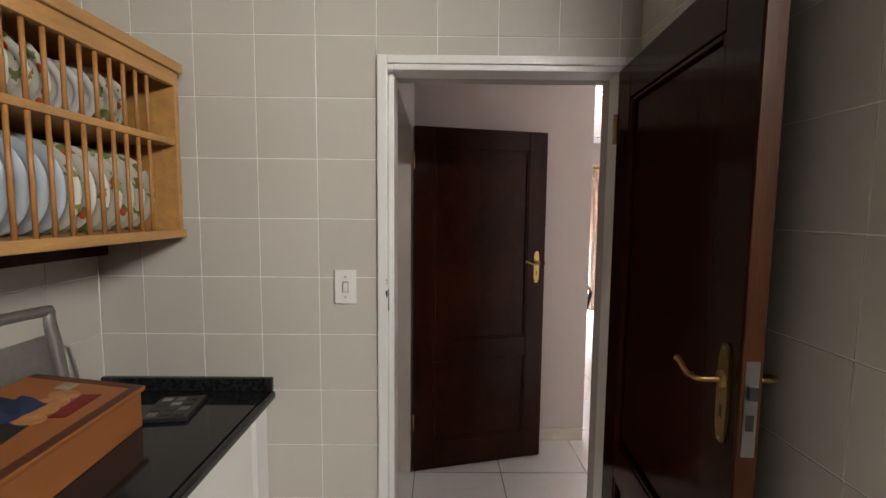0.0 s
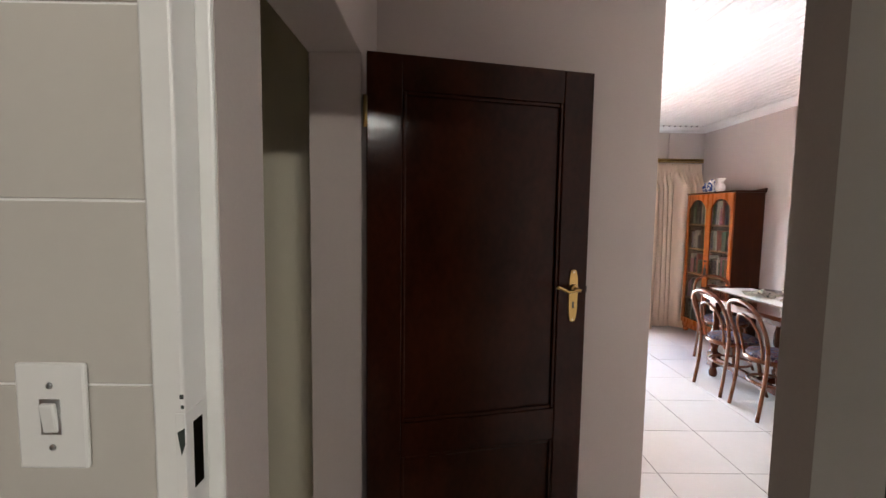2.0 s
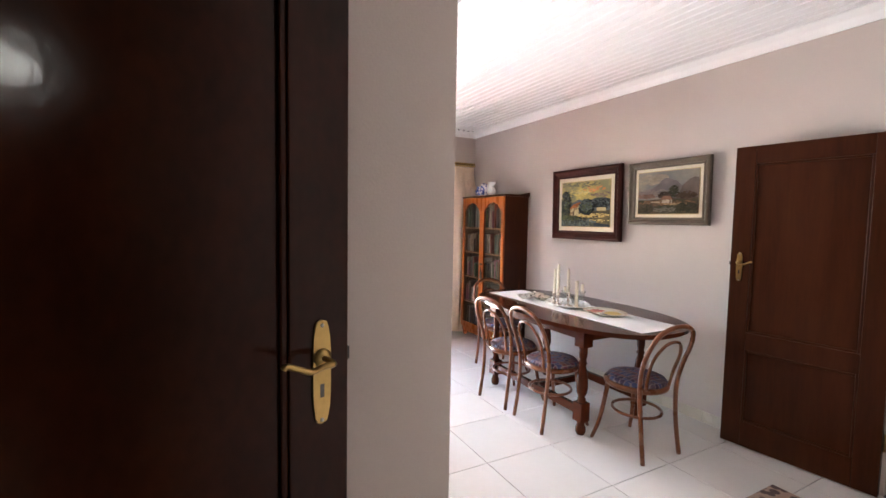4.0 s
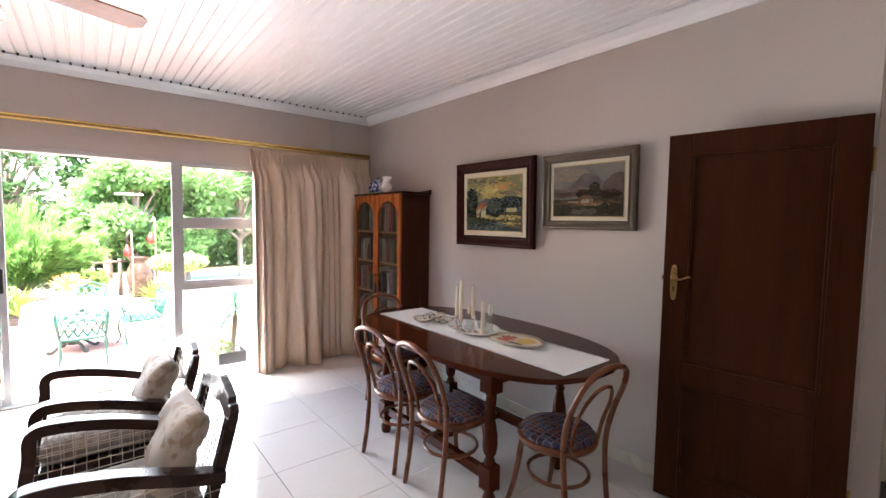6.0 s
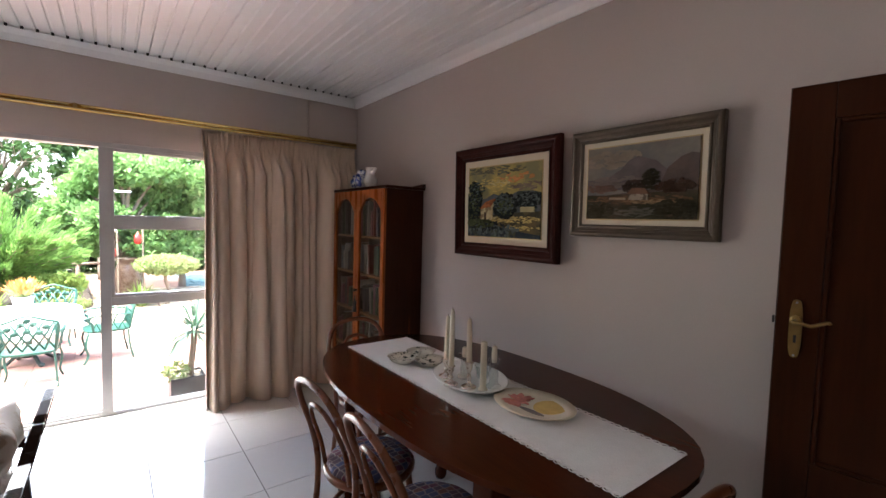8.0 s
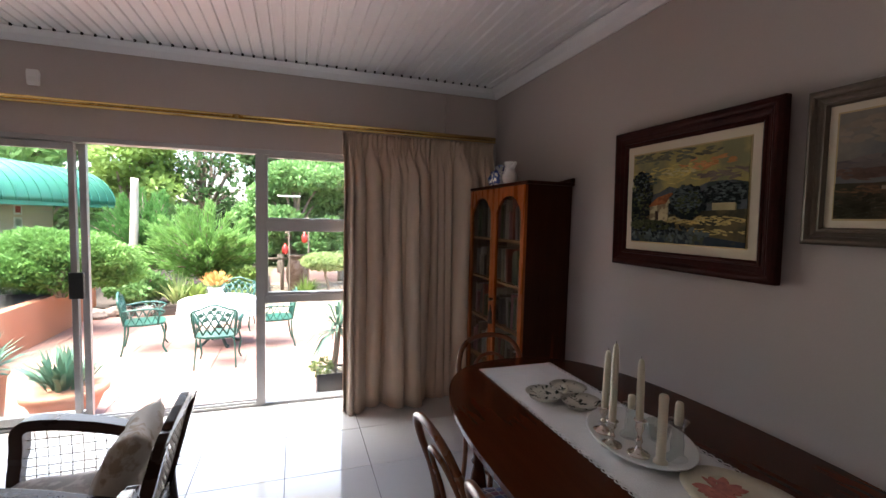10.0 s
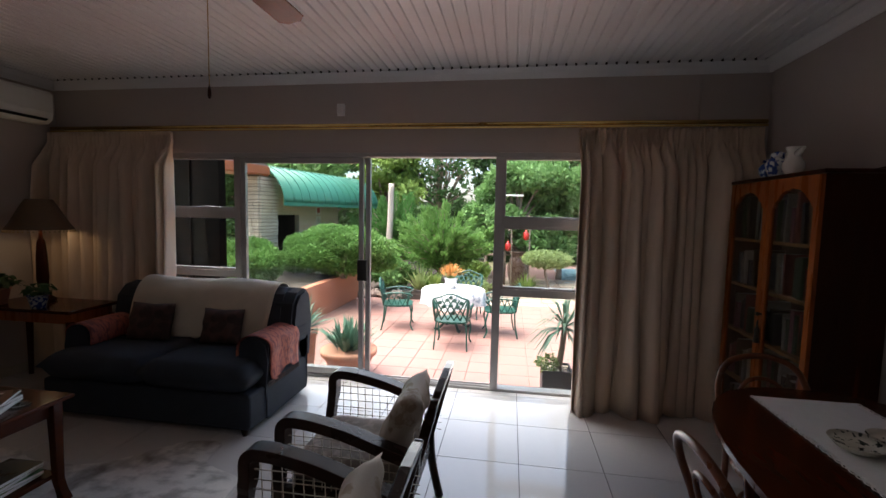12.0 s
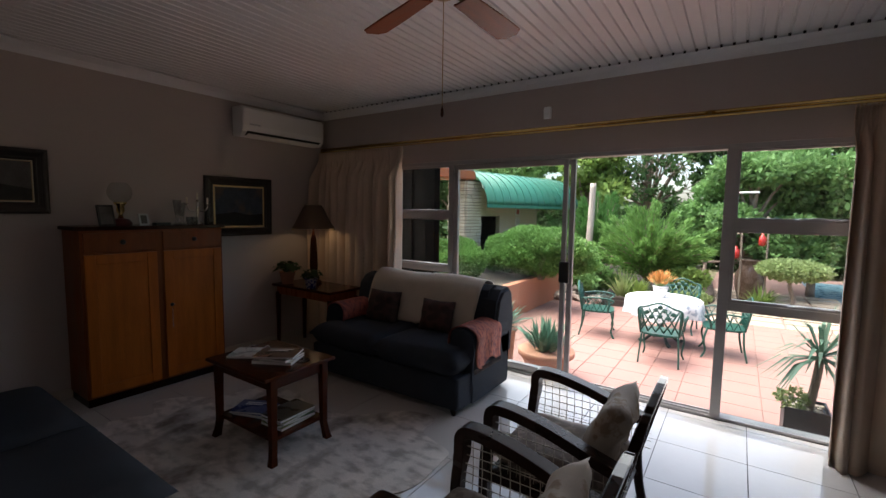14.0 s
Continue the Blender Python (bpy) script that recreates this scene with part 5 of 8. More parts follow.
for x in (0.03, BD - 0.03):
    for y in (0.035, BW - 0.035):
        part("foot", lathe([(0.022, 0), (0.036, 0.025), (0.03, 0.06)], 14, (x, y, 0)), CASEWOOD, bc)
shelves = (0.12, 0.46, 0.79, 1.11, 1.42)
for z in shelves[1:]:
    part("shelf", boxes((0.004, 0.022, z - 0.009, BD - 0.01, BW - 0.022, z + 0.009)), SHELFWOOD, bc)
for k, (a, b) in enumerate(((0.0, BW / 2 - 0.002), (BW / 2 + 0.002, BW))):
    s = 0.044
    dr = part("door", boxes((-0.022, a, 0.125, 0.0, a + s, BH - 0.003), (-0.022, b - s, 0.125, 0.0, b, BH - 0.003), (-0.022, a + s, 0.125, 0.0, b - s, 0.195), bevel=0.002), CASEWOOD, bc)
    c, w = (a + b) / 2, (b - a) / 2 - s
    rise = [(-1, -0.175), (-0.93, -0.165), (-0.85, -0.14), (-0.72, -0.125), (-0.6, -0.1), (-0.35, -0.075), (0, -0.065), (0.35, -0.075), (0.6, -0.1), (0.72, -0.125), (0.85, -0.14), (0.93, -0.165), (1, -0.175)]
    rail = prism([(c - w, BH - 0.003)] + [(c + u * w, BH + h) for u, h in rise] + [(c + w, BH - 0.003)], -0.022, 0.0, "x")
    part("arched_rail", rail, CASEWOOD, dr)
    part("pane", boxes((-0.012, a + s - 0.005, 0.19, -0.009, b - s + 0.005, BH - 0.06)), CLEAR, dr).visible_shadow = False
part("knob", lathe([(0.008, 0), (0.006, 0.012), (0.013, 0.02), (0.012, 0.028), (0.004, 0.031)], 12), BLACK, bc).matrix_local = pose(-0.022, BW / 2 - 0.028, 0.98, 0, -90, 0)
part("key_tassel", lathe([(0.004, 0.14), (0.007, 0.1), (0.016, 0.08), (0.013, 0.05), (0.018, 0.0)], 10), BLACK, bc, "dark key tassel").matrix_local = pose(-0.04, BW / 2 - 0.028, 0.8)
BOOKS = [mat("book_cloth", c, 0.6, spread=0.25, scale=20) for c in ((0.03, 0.04, 0.08), (0.3, 0.05, 0.04), (0.05, 0.12, 0.07), (0.4, 0.36, 0.28), (0.08, 0.05, 0.03), (0.5, 0.48, 0.44), (0.02, 0.02, 0.02), (0.2, 0.24, 0.3), (0.36, 0.13, 0.2))]
rb = random.Random(4)
for s, z in enumerate(shelves):
    zz = z + (0.009 if s else 0.0)
    room = (shelves[s + 1] if s < 4 else BH - 0.02) - z - 0.05
    y = 0.03
    while y < BW - 0.06:
        w = rb.uniform(0.014, 0.042)
        if rb.random() < 0.1 or abs(y - BW / 2) < 0.03:
            y += rb.uniform(0.03, 0.07)
            continue
        h = room * rb.uniform(0.62, 0.95)
        d = rb.uniform(0.13, 0.19)
        x0 = rb.uniform(0.02, 0.055)
        b = thing("book", pose(BX + x0, BY + y, zz, rb.choice((0, 0, 0, -4, 3))), "upright book behind the bookcase glass", "book", "books in the bookcase")
        part("cover", boxes((0, 0, 0, d, w, h), bevel=0.0015), rb.choice(BOOKS), b)
        part("page_block", boxes((0.004, 0.002, h, d - 0.002, w - 0.002, h + 0.0008)), PAPER, b)
        y += w + 0.003

def vase(name, x, y, profile, material, label, spout=False):
    v = thing(name, pose(x, y, BH + 0.022), label, "vase" if name != "jug" else "jug")
    part("body", lathe(profile, 26), material, v)
    if spout:
        part("spout", tube(curve_points([(0.0, -0.03, 0.125), (0.0, -0.06, 0.14), (0.0, -0.085, 0.155)], 4), (0.022, 0.01), 10), material, v)
        part("handle", tube(curve_points([(0, 0.035, 0.13), (0, 0.075, 0.14), (0, 0.078, 0.08), (0, 0.045, 0.04)], 5), 0.006, 8), material, v)
ginger = [(0.035, 0), (0.045, 0.01), (0.062, 0.05), (0.066, 0.085), (0.05, 0.115), (0.036, 0.122), (0.036, 0.13), (0.042, 0.132), (0.04, 0.15), (0.02, 0.16), (0.006, 0.165)]
vase("ginger_jar", 4.97, 8.6, [(r * 0.9, z * 0.82) for r, z in ginger], BLUEWHITE, "small blue and white china ginger jar with lid")
vase("ginger_jar", 4.95, 8.47, ginger, BLUEWHITE, "blue and white china ginger jar with lid")
vase("jug", 4.95, 8.31, [(0.036, 0), (0.04, 0.008), (0.056, 0.04), (0.056, 0.07), (0.036, 0.105), (0.034, 0.13), (0.048, 0.165), (0.046, 0.166), (0.03, 0.13)], CHINA, "cream china jug with flared lip", True)


# ------------------------------------------------------------ curtains and rail
def curtain(name, x0, x1, y, z0, z1, folds, deep, seed, label):
    """Gathered cloth: pencil pleats at the heading that fall into uneven folds."""
    rng = random.Random(seed)
    wide = [rng.choice((0.45, 0.7, 0.9, 1.2, 1.7)) * rng.uniform(0.85, 1.15) for _ in range(folds)]
    total = sum(wide)
    amp = [rng.uniform(0.5, 1.3) for _ in range(folds + 1)]
    lean = [rng.uniform(-1, 1) for _ in range(folds + 1)]
    fade = [rng.choice((0.0, 0.0, 0.2, 0.45)) for _ in range(folds + 1)]
    per, nz = 14, 40
    stations, at = [], 0.0
    for k, w in enumerate(wide):
        for i in range(per):
            stations.append((k, i / per, (at + w * i / per) / total))
        at += w
    stations.append((folds - 1, 1.0, 1.0))
    bm = bmesh.new()
    rows = []
    for q in range(nz + 1):
        v = (q / nz) ** 0.8                # 0 at the hem, 1 at the heading
        head = max(0.0, min(1.0, (v - 0.86) / 0.1))
        row = []
        for k, f, u in stations:
            g = f * f * (3 - 2 * f)
            am = amp[k] * (1 - g) + amp[k + 1] * g
            ln = lean[k] * (1 - g) + lean[k + 1] * g
            am *= 1 - (fade[k] * (1 - g) + fade[k + 1] * g) * (1 - v) * 0.9
            ph = 2 * math.pi * (f + 0.13 * ln * (1 - v) + 0.05 * math.sin(5 * v + k))
            wave = max(0.0, 0.5 + 0.5 * math.cos(ph)) ** 0.85 + 0.12 * math.cos(2 * ph + 1.7 * ln) + 0.05 * math.cos(5 * ph + k) * v
            out = deep * am * (0.5 + 0.5 * (1 - v) ** 0.5) * wave
            pleat = 0.026 * (1 + math.cos(2 * math.pi * f * 3 + k)) + 0.012
            yy = y - (out * (1 - head) + pleat * head) - 0.01 * noise.noise((u * 9, v * 5, seed))
            side = 0.35 * deep * am * math.sin(ph + ln) * (1 - head) * (0.4 + 0.6 * (1 - v))
            xx = x0 + (x1 - x0) * u + side * min(1, 8 * u, 8 * (1 - u))
            zz = z0 + (z1 - z0) * v + (0.004 * math.cos(2 * math.pi * f * 3 + k) if q == nz else 0)
            row.append(bm.verts.new((xx, yy, zz)))
        rows.append(row)
    for a, b in zip(rows, rows[1:]):
        for i in range(len(stations) - 1):
            bm.faces.new((a[i], a[i + 1], b[i + 1], b[i])).smooth = True
    c = thing(name, pose(0, 0, 0), label, "curtain", "curtains at the glazed wall")
    ob = part("cloth", bm, CURTAIN, c)
    md = ob.modifiers.new("thick", "SOLIDIFY")
    md.thickness = 0.004
    for i in range(folds):
        x = x0 + (x1 - x0) * (i + 0.5) / folds
        part("ring", tube([(x + 0.012 * math.cos(t), y - 0.02, z1 + 0.012 + 0.012 * math.sin(t)) for t in [2 * math.pi * q / 8 for q in range(8)]], 0.002, 4, True), BRASS, c)
    return c

curtain("curtain", 3.83, 5.17, 9.11, 0.001, 2.245, 17, 0.24, 3, "long oatmeal cloth curtain drawn to the side, unevenly hemmed")
curtain("curtain", -1.12, 0.2, 9.11, 0.001, 2.25, 15, 0.24, 8, "long oatmeal cloth curtain gathered behind the sofa")
rl = thing("curtain_rail", pose(0, 0, 2.295), "long brass double curtain rail over the glazed wall", "curtain rail")
part("rail", shift(lathe([(0.016, XL + 0.03), (0.016, 3.05)], 12), pose(0, 9.09, 0, 0, 90)), BRASS, rl)
part("rail", shift(lathe([(0.017, 3.05), (0.017, XR - 0.03)], 12), pose(0, 9.09, 0.0, 0, 90)), BRASS, rl)
part("under_rail", boxes((XL + 0.03, 9.07, -0.036, XR - 0.03, 9.09, -0.022), bevel=0.002), BRASS, rl)
part("joint_ring", shift(lathe([(0.021, 3.04), (0.021, 3.065)], 12), pose(0, 9.09, 0, 0, 90)), OLDBRASS, rl)
for x in (-0.6, 0.9, 2.1, 3.5, 4.6):
    part("bracket", boxes((x - 0.01, 9.09, -0.02, x + 0.01, 9.16, 0.0)), BRASS, rl)
se = thing("alarm_sensor", pose(1.81, 9.16, 2.44), "small white plastic alarm sensor high on the wall", "sensor")
part("case", prism([(-0.03, -0.05), (0.03, -0.05), (0.034, 0.03), (0.028, 0.05), (-0.028, 0.05), (-0.034, 0.03)], -0.045, 0, "y", bevel=0.008), WHITE, se)
part("lens", boxes((-0.02, -0.0475, -0.03, 0.02, -0.0445, 0.0), bevel=0.001), GLOSSWHITE, se)


# ------------------------------------------------------------ sitting end
def lattice(parent, rows, material=CORD, r=0.0022):
    bm = bmesh.new()
    for a, b in rows:
        a, b = Vector(a), Vector(b)
        tube([a, a.lerp(b, 0.5) + Vector((0.003, 0.003, 0)), b], r, 4, bm=bm)
    return part("cord_lattice", bm, material, parent, "knotted natural cord lattice")


def colonial_chair(m, label):
    """Faces -x; local origin on the floor below the middle of the seat."""
    c = thing("armchair", m, label, "armchair", "pair of lattice armchairs")
    hw = 0.285
    for s in (-1, 1):
        y = s * hw
        leg = [(-0.36, 0.0), (-0.375, 0.2), (-0.37, 0.4), (-0.352, 0.53), (-0.35, 0.6), (-0.335, 0.628), (-0.30, 0.64), (-0.2, 0.632), (-0.05, 0.6), (0.12, 0.545), (0.24, 0.51), (0.27, 0.505)]
        arm = bmesh.new()
        pts = curve_points([(a, y, b) for a, b in leg], 4)
        rings = []
        for i, p in enumerate(pts):
            q0, q1 = pts[max(0, i - 1)], pts[min(len(pts) - 1, i + 1)]
            t = (q1 - q0).normalized()
            nrm = Vector((t.z, 0, -t.x))
            wide = 0.026 if p.z < 0.5 and p.x < -0.3 else 0.036
            th = 0.024
            rings.append([arm.verts.new(p + nrm * a * th + Vector((0, b * wide, 0))) for a, b in ((-1, -1), (-1, 1), (1, 1), (1, -1))])
        for a, b in zip(rings, rings[1:]):
            for k in range(4):
                arm.faces.new((a[k], a[(k + 1) % 4], b[(k + 1) % 4], b[k]))
        arm.faces.new(rings[0]), arm.faces.new(rings[-1])
        bmesh.ops.recalc_face_normals(arm, faces=arm.faces)
        ar = part("arm", arm, ARMWOOD, c)
        soft_edges(ar, 0.008)
        part("side_rail", boxes((-0.35, y - 0.02, 0.27, 0.22, y + 0.02, 0.33), bevel=0.005), ARMWOOD, c)
        rows = []
        def top(x):
            return 0.615 if x < -0.25 else 0.615 - 0.125 * min(1, (x + 0.25) / 0.5) ** 1.0
        x = -0.3
        while x < 0.22:
            rows.append(((x, y, 0.33), (x, y, top(x) - 0.005)))
            x += 0.043
        for z in np.arange(0.365, 0.6, 0.04):
            x1 = 0.27 if z < 0.49 else 0.27 - (z - 0.49) / 0.125 * 0.5
            rows.append(((-0.345, y, float(z)), (float(x1), y, float(z))))
        lattice(c, rows)
        part("back_leg", tube(curve_points([(0.27, y * 0.9, 0.0), (0.225, y * 0.9, 0.2), (0.21, y * 0.9, 0.4)], 5), 0.024, 8), ARMWOOD, c)
    # leaning back
    def back(u, v, w=0.0):           # u across, v up the back
        return (0.2 + v * 0.175 + w, u, 0.3 + v * 0.68)
    for s in (-1, 1):
        bm = bmesh.new()
        rings = []
        for v in np.linspace(0, 0.62, 8):
            x, y, z = back(s * (hw - 0.03), float(v))
            rings.append([bm.verts.new((x + a, y + b, z)) for a, b in ((-0.022, -0.022), (-0.022, 0.022), (0.022, 0.022), (0.022, -0.022))])
        for a, b in zip(rings, rings[1:]):
            for k in range(4):
                bm.faces.new((a[k], a[(k + 1) % 4], b[(k + 1) % 4], b[k]))
        bm.faces.new(rings[0]), bm.faces.new(rings[-1])
        bmesh.ops.recalc_face_normals(bm, faces=bm.faces)
        part("back_post", bm, ARMWOOD, c)
    crest = [(-hw, 0.56), (-hw, 0.66), (-hw + 0.03, 0.69), (-hw + 0.06, 0.685), (-hw + 0.08, 0.715), (-0.1, 0.745), (0, 0.765), (0.1, 0.745), (hw - 0.08, 0.715), (hw - 0.06, 0.685), (hw - 0.03, 0.69), (hw, 0.66), (hw, 0.56), (hw - 0.07, 0.6), (hw - 0.12, 0.625), (0.08, 0.64), (0.04, 0.62), (-0.04, 0.62), (-0.08, 0.64), (-hw + 0.12, 0.625), (-hw + 0.07, 0.6)]
    bm = bmesh.new()
    f = [bm.verts.new(back(u, v, -0.018)) for u, v in crest]
    g = [bm.verts.new(back(u, v, 0.018)) for u, v in crest]
    bm.faces.new(f), bm.faces.new(g[::-1])
    for k in range(len(crest)):
        bm.faces.new((f[k], g[k], g[(k + 1) % len(crest)], f[(k + 1) % len(crest)]))
    bmesh.ops.recalc_face_normals(bm, faces=bm.faces)
    soft_edges(part("crest_rail", bm, ARMWOOD, c), 0.006)
    rows = [(back(float(u), 0.02), back(float(u), 0.61)) for u in np.linspace(-hw + 0.07, hw - 0.07, 10)]
    rows += [(back(-hw + 0.04, float(v)), back(hw - 0.04, float(v))) for v in np.linspace(0.06, 0.56, 11)]
    lattice(c, rows)
    part("seat_rail", boxes((-0.35, -hw, 0.26, -0.3, hw, 0.33), bevel=0.005), ARMWOOD, c)
    part("seat_rail", boxes((0.18, -hw, 0.26, 0.22, hw, 0.33), bevel=0.005), ARMWOOD, c)
    part("seat_board", boxes((-0.3, -hw + 0.02, 0.28, 0.18, hw - 0.02, 0.3)), ARMWOOD, c)
    part("seat_cushion", pillow(0.58, 0.5, 0.13, (-0.08, 0, 0.375), 7.0, rough=0.01), SEATCUSH, c, "brown brocade seat cushion")
    return c

ac1 = colonial_chair(pose(2.7, 7.43, 0, 0, 0, 0), "dark colonial armchair with cord lattice sides by the glazed doors")
copy_thing(ac1, pose(2.7, 6.60, 0, 0, 0, 0))
for y, lab in ((7.41, "pale floral cushion leaning in the armchair by the doors"), (6.59, "pale floral cushion leaning in the armchair by the table")):
    cs = thing("cushion", pose(2.835, y, 0.56, 0, -68, 0), lab, "cushion", "cushions in the armchairs")
    part("cover", pillow(0.4, 0.4, 0.15, (0, 0, 0), 3.0, 0.1, 16, rough=0.03), PALECUSH, cs)

# two-seat sofa
so = thing("sofa", pose(0.79, 8.5, 0), "slate blue fabric two-seat sofa with rolled arms", "sofa")
SW = 0.83
part("base", boxes((-SW + 0.01, -0.47, 0.05, SW - 0.01, 0.4, 0.30), bevel=0.02), SOFACLOTH, so)
for s in (-1, 1):
    part("seat_cushion", pillow(0.84, 0.72, 0.2, (s * 0.40, -0.16, 0.395), 8.0, rough=0.012), SOFACLOTH, so)
    x = s * (SW - 0.1)
    armp = [(-0.1, 0.05), (0.1, 0.05), (0.1, 0.48), (0.118, 0.54), (0.105, 0.6), (0.06, 0.635), (0.0, 0.645), (-0.06, 0.635), (-0.105, 0.6), (-0.118, 0.54), (-0.1, 0.48)]
    part("arm", prism([(x + a, b) for a, b in armp], -0.28, 0.36, "y", bevel=0.015), SOFACLOTH, so)
    wing = [(0.24, 0.3), (0.12, 0.62), (0.16, 0.8), (0.24, 0.88), (0.36, 0.9), (0.42, 0.86), (0.44, 0.6), (0.42, 0.3)]
    part("wing", prism(wing, x - 0.1 if s > 0 else x - 0.1, x + 0.1, "x", bevel=0.025), SOFACLOTH, so)
    for yy in (-0.43, 0.33):
        part("foot", lathe([(0.018, 0), (0.028, 0.05)], 10, (s * (SW - 0.07), yy, 0)), ARMWOOD, so)
bk = [(0.14, 0.3), (0.1, 0.5), (0.14, 0.75), (0.2, 0.87), (0.28, 0.91), (0.36, 0.9), (0.41, 0.84), (0.42, 0.3)]
part("backrest", prism(bk, -SW + 0.1, SW - 0.1, "x", bevel=0.02), SOFACLOTH, so)
bm = bmesh.new()
path = [(0.085, 0.5), (0.09, 0.6), (0.115, 0.72), (0.16, 0.84), (0.21, 0.905), (0.28, 0.945), (0.37, 0.935), (0.425, 0.88), (0.44, 0.7), (0.445, 0.55)]
path = [(p.x, p.z) for p in curve_points([(a, 0, b) for a, b in path], 4)]
cols = []
for i in range(31):
    u = -0.625 + 1.25 * i / 30
    e = max(0, (abs(u) - 0.55) / 0.3)
    cols.append([bm.verts.new((u + 0.01 * math.sin(9 * b), a + 0.012 * noise.noise((u * 4, b * 4, 1)), b - 0.05 * e * e + 0.01 * math.sin(u * 7) - 0.012 * (abs(u) < 0.03))) for a, b in path])
for a, b in zip(cols, cols[1:]):
    for k in range(len(path) - 1):
        bm.faces.new((a[k], a[k + 1], b[k + 1], b[k])).smooth = True
th = thing("throw", so.matrix_world, "cream knitted throw spread over the sofa back", "throw")
md = part("cloth", bm, THROW, th).modifiers.new("thick", "SOLIDIFY")
md.thickness = 0.008
for s, lab in ((1, "red paisley cloth draped over the sofa arm by the doors"), (-1, "red paisley cloth draped over the sofa arm by the lamp")):
    x = s * (SW - 0.1)
    drape = [(-0.125, 0.5), (-0.126, 0.55), (-0.112, 0.608), (-0.063, 0.645), (0, 0.655), (0.063, 0.645), (0.112, 0.608), (0.127, 0.55), (0.118, 0.48), (0.116, 0.4), (0.122, 0.34)]
    drape = [(p.x, p.z) for p in curve_points([(a, 0, b) for a, b in drape], 3)]
    if s < 0:
        drape = [(-a, b) for a, b in drape]
    bm = bmesh.new()
    cols = []
    for i in range(15):
        y = -0.29 + 0.46 * i / 14
        cols.append([bm.verts.new((x + a * (1 + 0.04 * math.sin(i * 0.9) * (k > 18)), y + (0.05 * (k / len(drape)) * (1 - i / 14)), b - (0.03 * math.sin(i * 0.6) if k > 24 else 0))) for k, (a, b) in enumerate(drape)])
    for a, b in zip(cols, cols[1:]):
        for k in range(len(drape) - 1):
            bm.faces.new((a[k], a[k + 1], b[k + 1], b[k])).smooth = True
    d = thing("arm_cloth", so.matrix_world, lab, "cloth", "cloths on the sofa arms")
    part("cloth", bm, PAISLEY, d).modifiers.new("thick", "SOLIDIFY").thickness = 0.004
    fr = bmesh.new()
    for i in range(34):
        y = -0.285 + 0.45 * i / 33
        px, pz = drape[-1]
        tube([(x + px, y, pz - 0.01), (x + px + s * 0.003, y + 0.004, pz - 0.05)], 0.003, 4, bm=fr)
    part("fringe", fr, DARKCUSH, d, "dark fringe")
for x, w, lab in ((-0.36, 0.38, "dark figured cushion at the lamp end of the sofa"), (0.28, 0.34, "small dark cushion in the middle of the sofa")):
    cs = thing("cushion", so.matrix_world @ pose(x, 0.02, 0.62, 72, 0, 4), lab, "cushion", "cushions on the sofa")
    part("cover", pillow(w, w * 0.85, 0.15, (0, 0, 0), 3.0, 0.08, 14, rough=0.02), DARKCUSH, cs)

# second sofa end, near the west side
s2 = thing("sofa", pose(0.42, 5.6, 0), "second slate blue fabric sofa facing the coffee table", "sofa")
part("base", boxes((-1.0, -0.56, 0.05, 0.98, 0.55, 0.3), bevel=0.03), SOFACLOTH, s2)
part("backrest", boxes((-1.0, -0.58, 0.3, 0.98, -0.28, 0.82), bevel=0.08), SOFACLOTH, s2)
part("arm", boxes((-1.02, -0.5, 0.3, -0.78, 0.36, 0.6), bevel=0.08), SOFACLOTH, s2)
part("seat_cushion", pillow(0.86, 0.86, 0.2, (-0.34, 0.14, 0.37), 8.0, rough=0.012), SOFACLOTH, s2)
part("seat_cushion", pillow(0.86, 0.86, 0.2, (0.54, 0.14, 0.37), 8.0, rough=0.012), SOFACLOTH, s2)
for x in (-0.92, 0.9):
    for y in (-0.48, 0.48):
        part("foot", lathe([(0.02, 0), (0.028, 0.05)], 10, (x, y, 0)), ARMWOOD, s2)

# coffee table
ct = thing("coffee_table", pose(0.7, 7.07, 0), "small dark mahogany coffee table with lower shelf", "coffee table")
part("tabletop", boxes((-0.335, -0.255, 0.535, 0.335, 0.285, 0.557), bevel=0.006), TABLEWOOD, ct)
part("apron", boxes((-0.29, -0.2, 0.465, 0.3, -0.185, 0.535), (-0.29, 0.2, 0.465, 0.3, 0.215, 0.535), (-0.3, -0.19, 0.465, -0.285, 0.205, 0.535), (0.285, -0.19, 0.465, 0.3, 0.205, 0.535), bevel=0.002), TABLEWOOD, ct)
part("shelf", boxes((-0.3, -0.19, 0.135, 0.3, 0.21, 0.16), bevel=0.003), TABLEWOOD, ct)
for x in (-0.29, 0.305):
    for y in (-0.19, 0.2):
        sx, sy = (1 if x > 0 else -1), (1 if y > 0 else -1)
        bm = bmesh.new()
        rings = []
        for z, o, w in ((0.0, 0.018, 0.024), (0.06, 0.008, 0.02), (0.12, 0.0, 0.02), (0.3, 0.0, 0.021), (0.46, 0, 0.024), (0.535, 0, 0.024)):
            rings.append([bm.verts.new((x + sx * o + a * w, y + sy * o + b * w, z)) for a, b in ((-1, -1), (1, -1), (1, 1), (-1, 1))])
        for a, b in zip(rings, rings[1:]):
            for k in range(4):
                bm.faces.new((a[k], a[(k + 1) % 4], b[(k + 1) % 4], b[k]))
        bm.faces.new(rings[0][::-1]), bm.faces.new(rings[-1])
        soft_edges(part("leg", bm, TABLEWOOD, ct), 0.004)
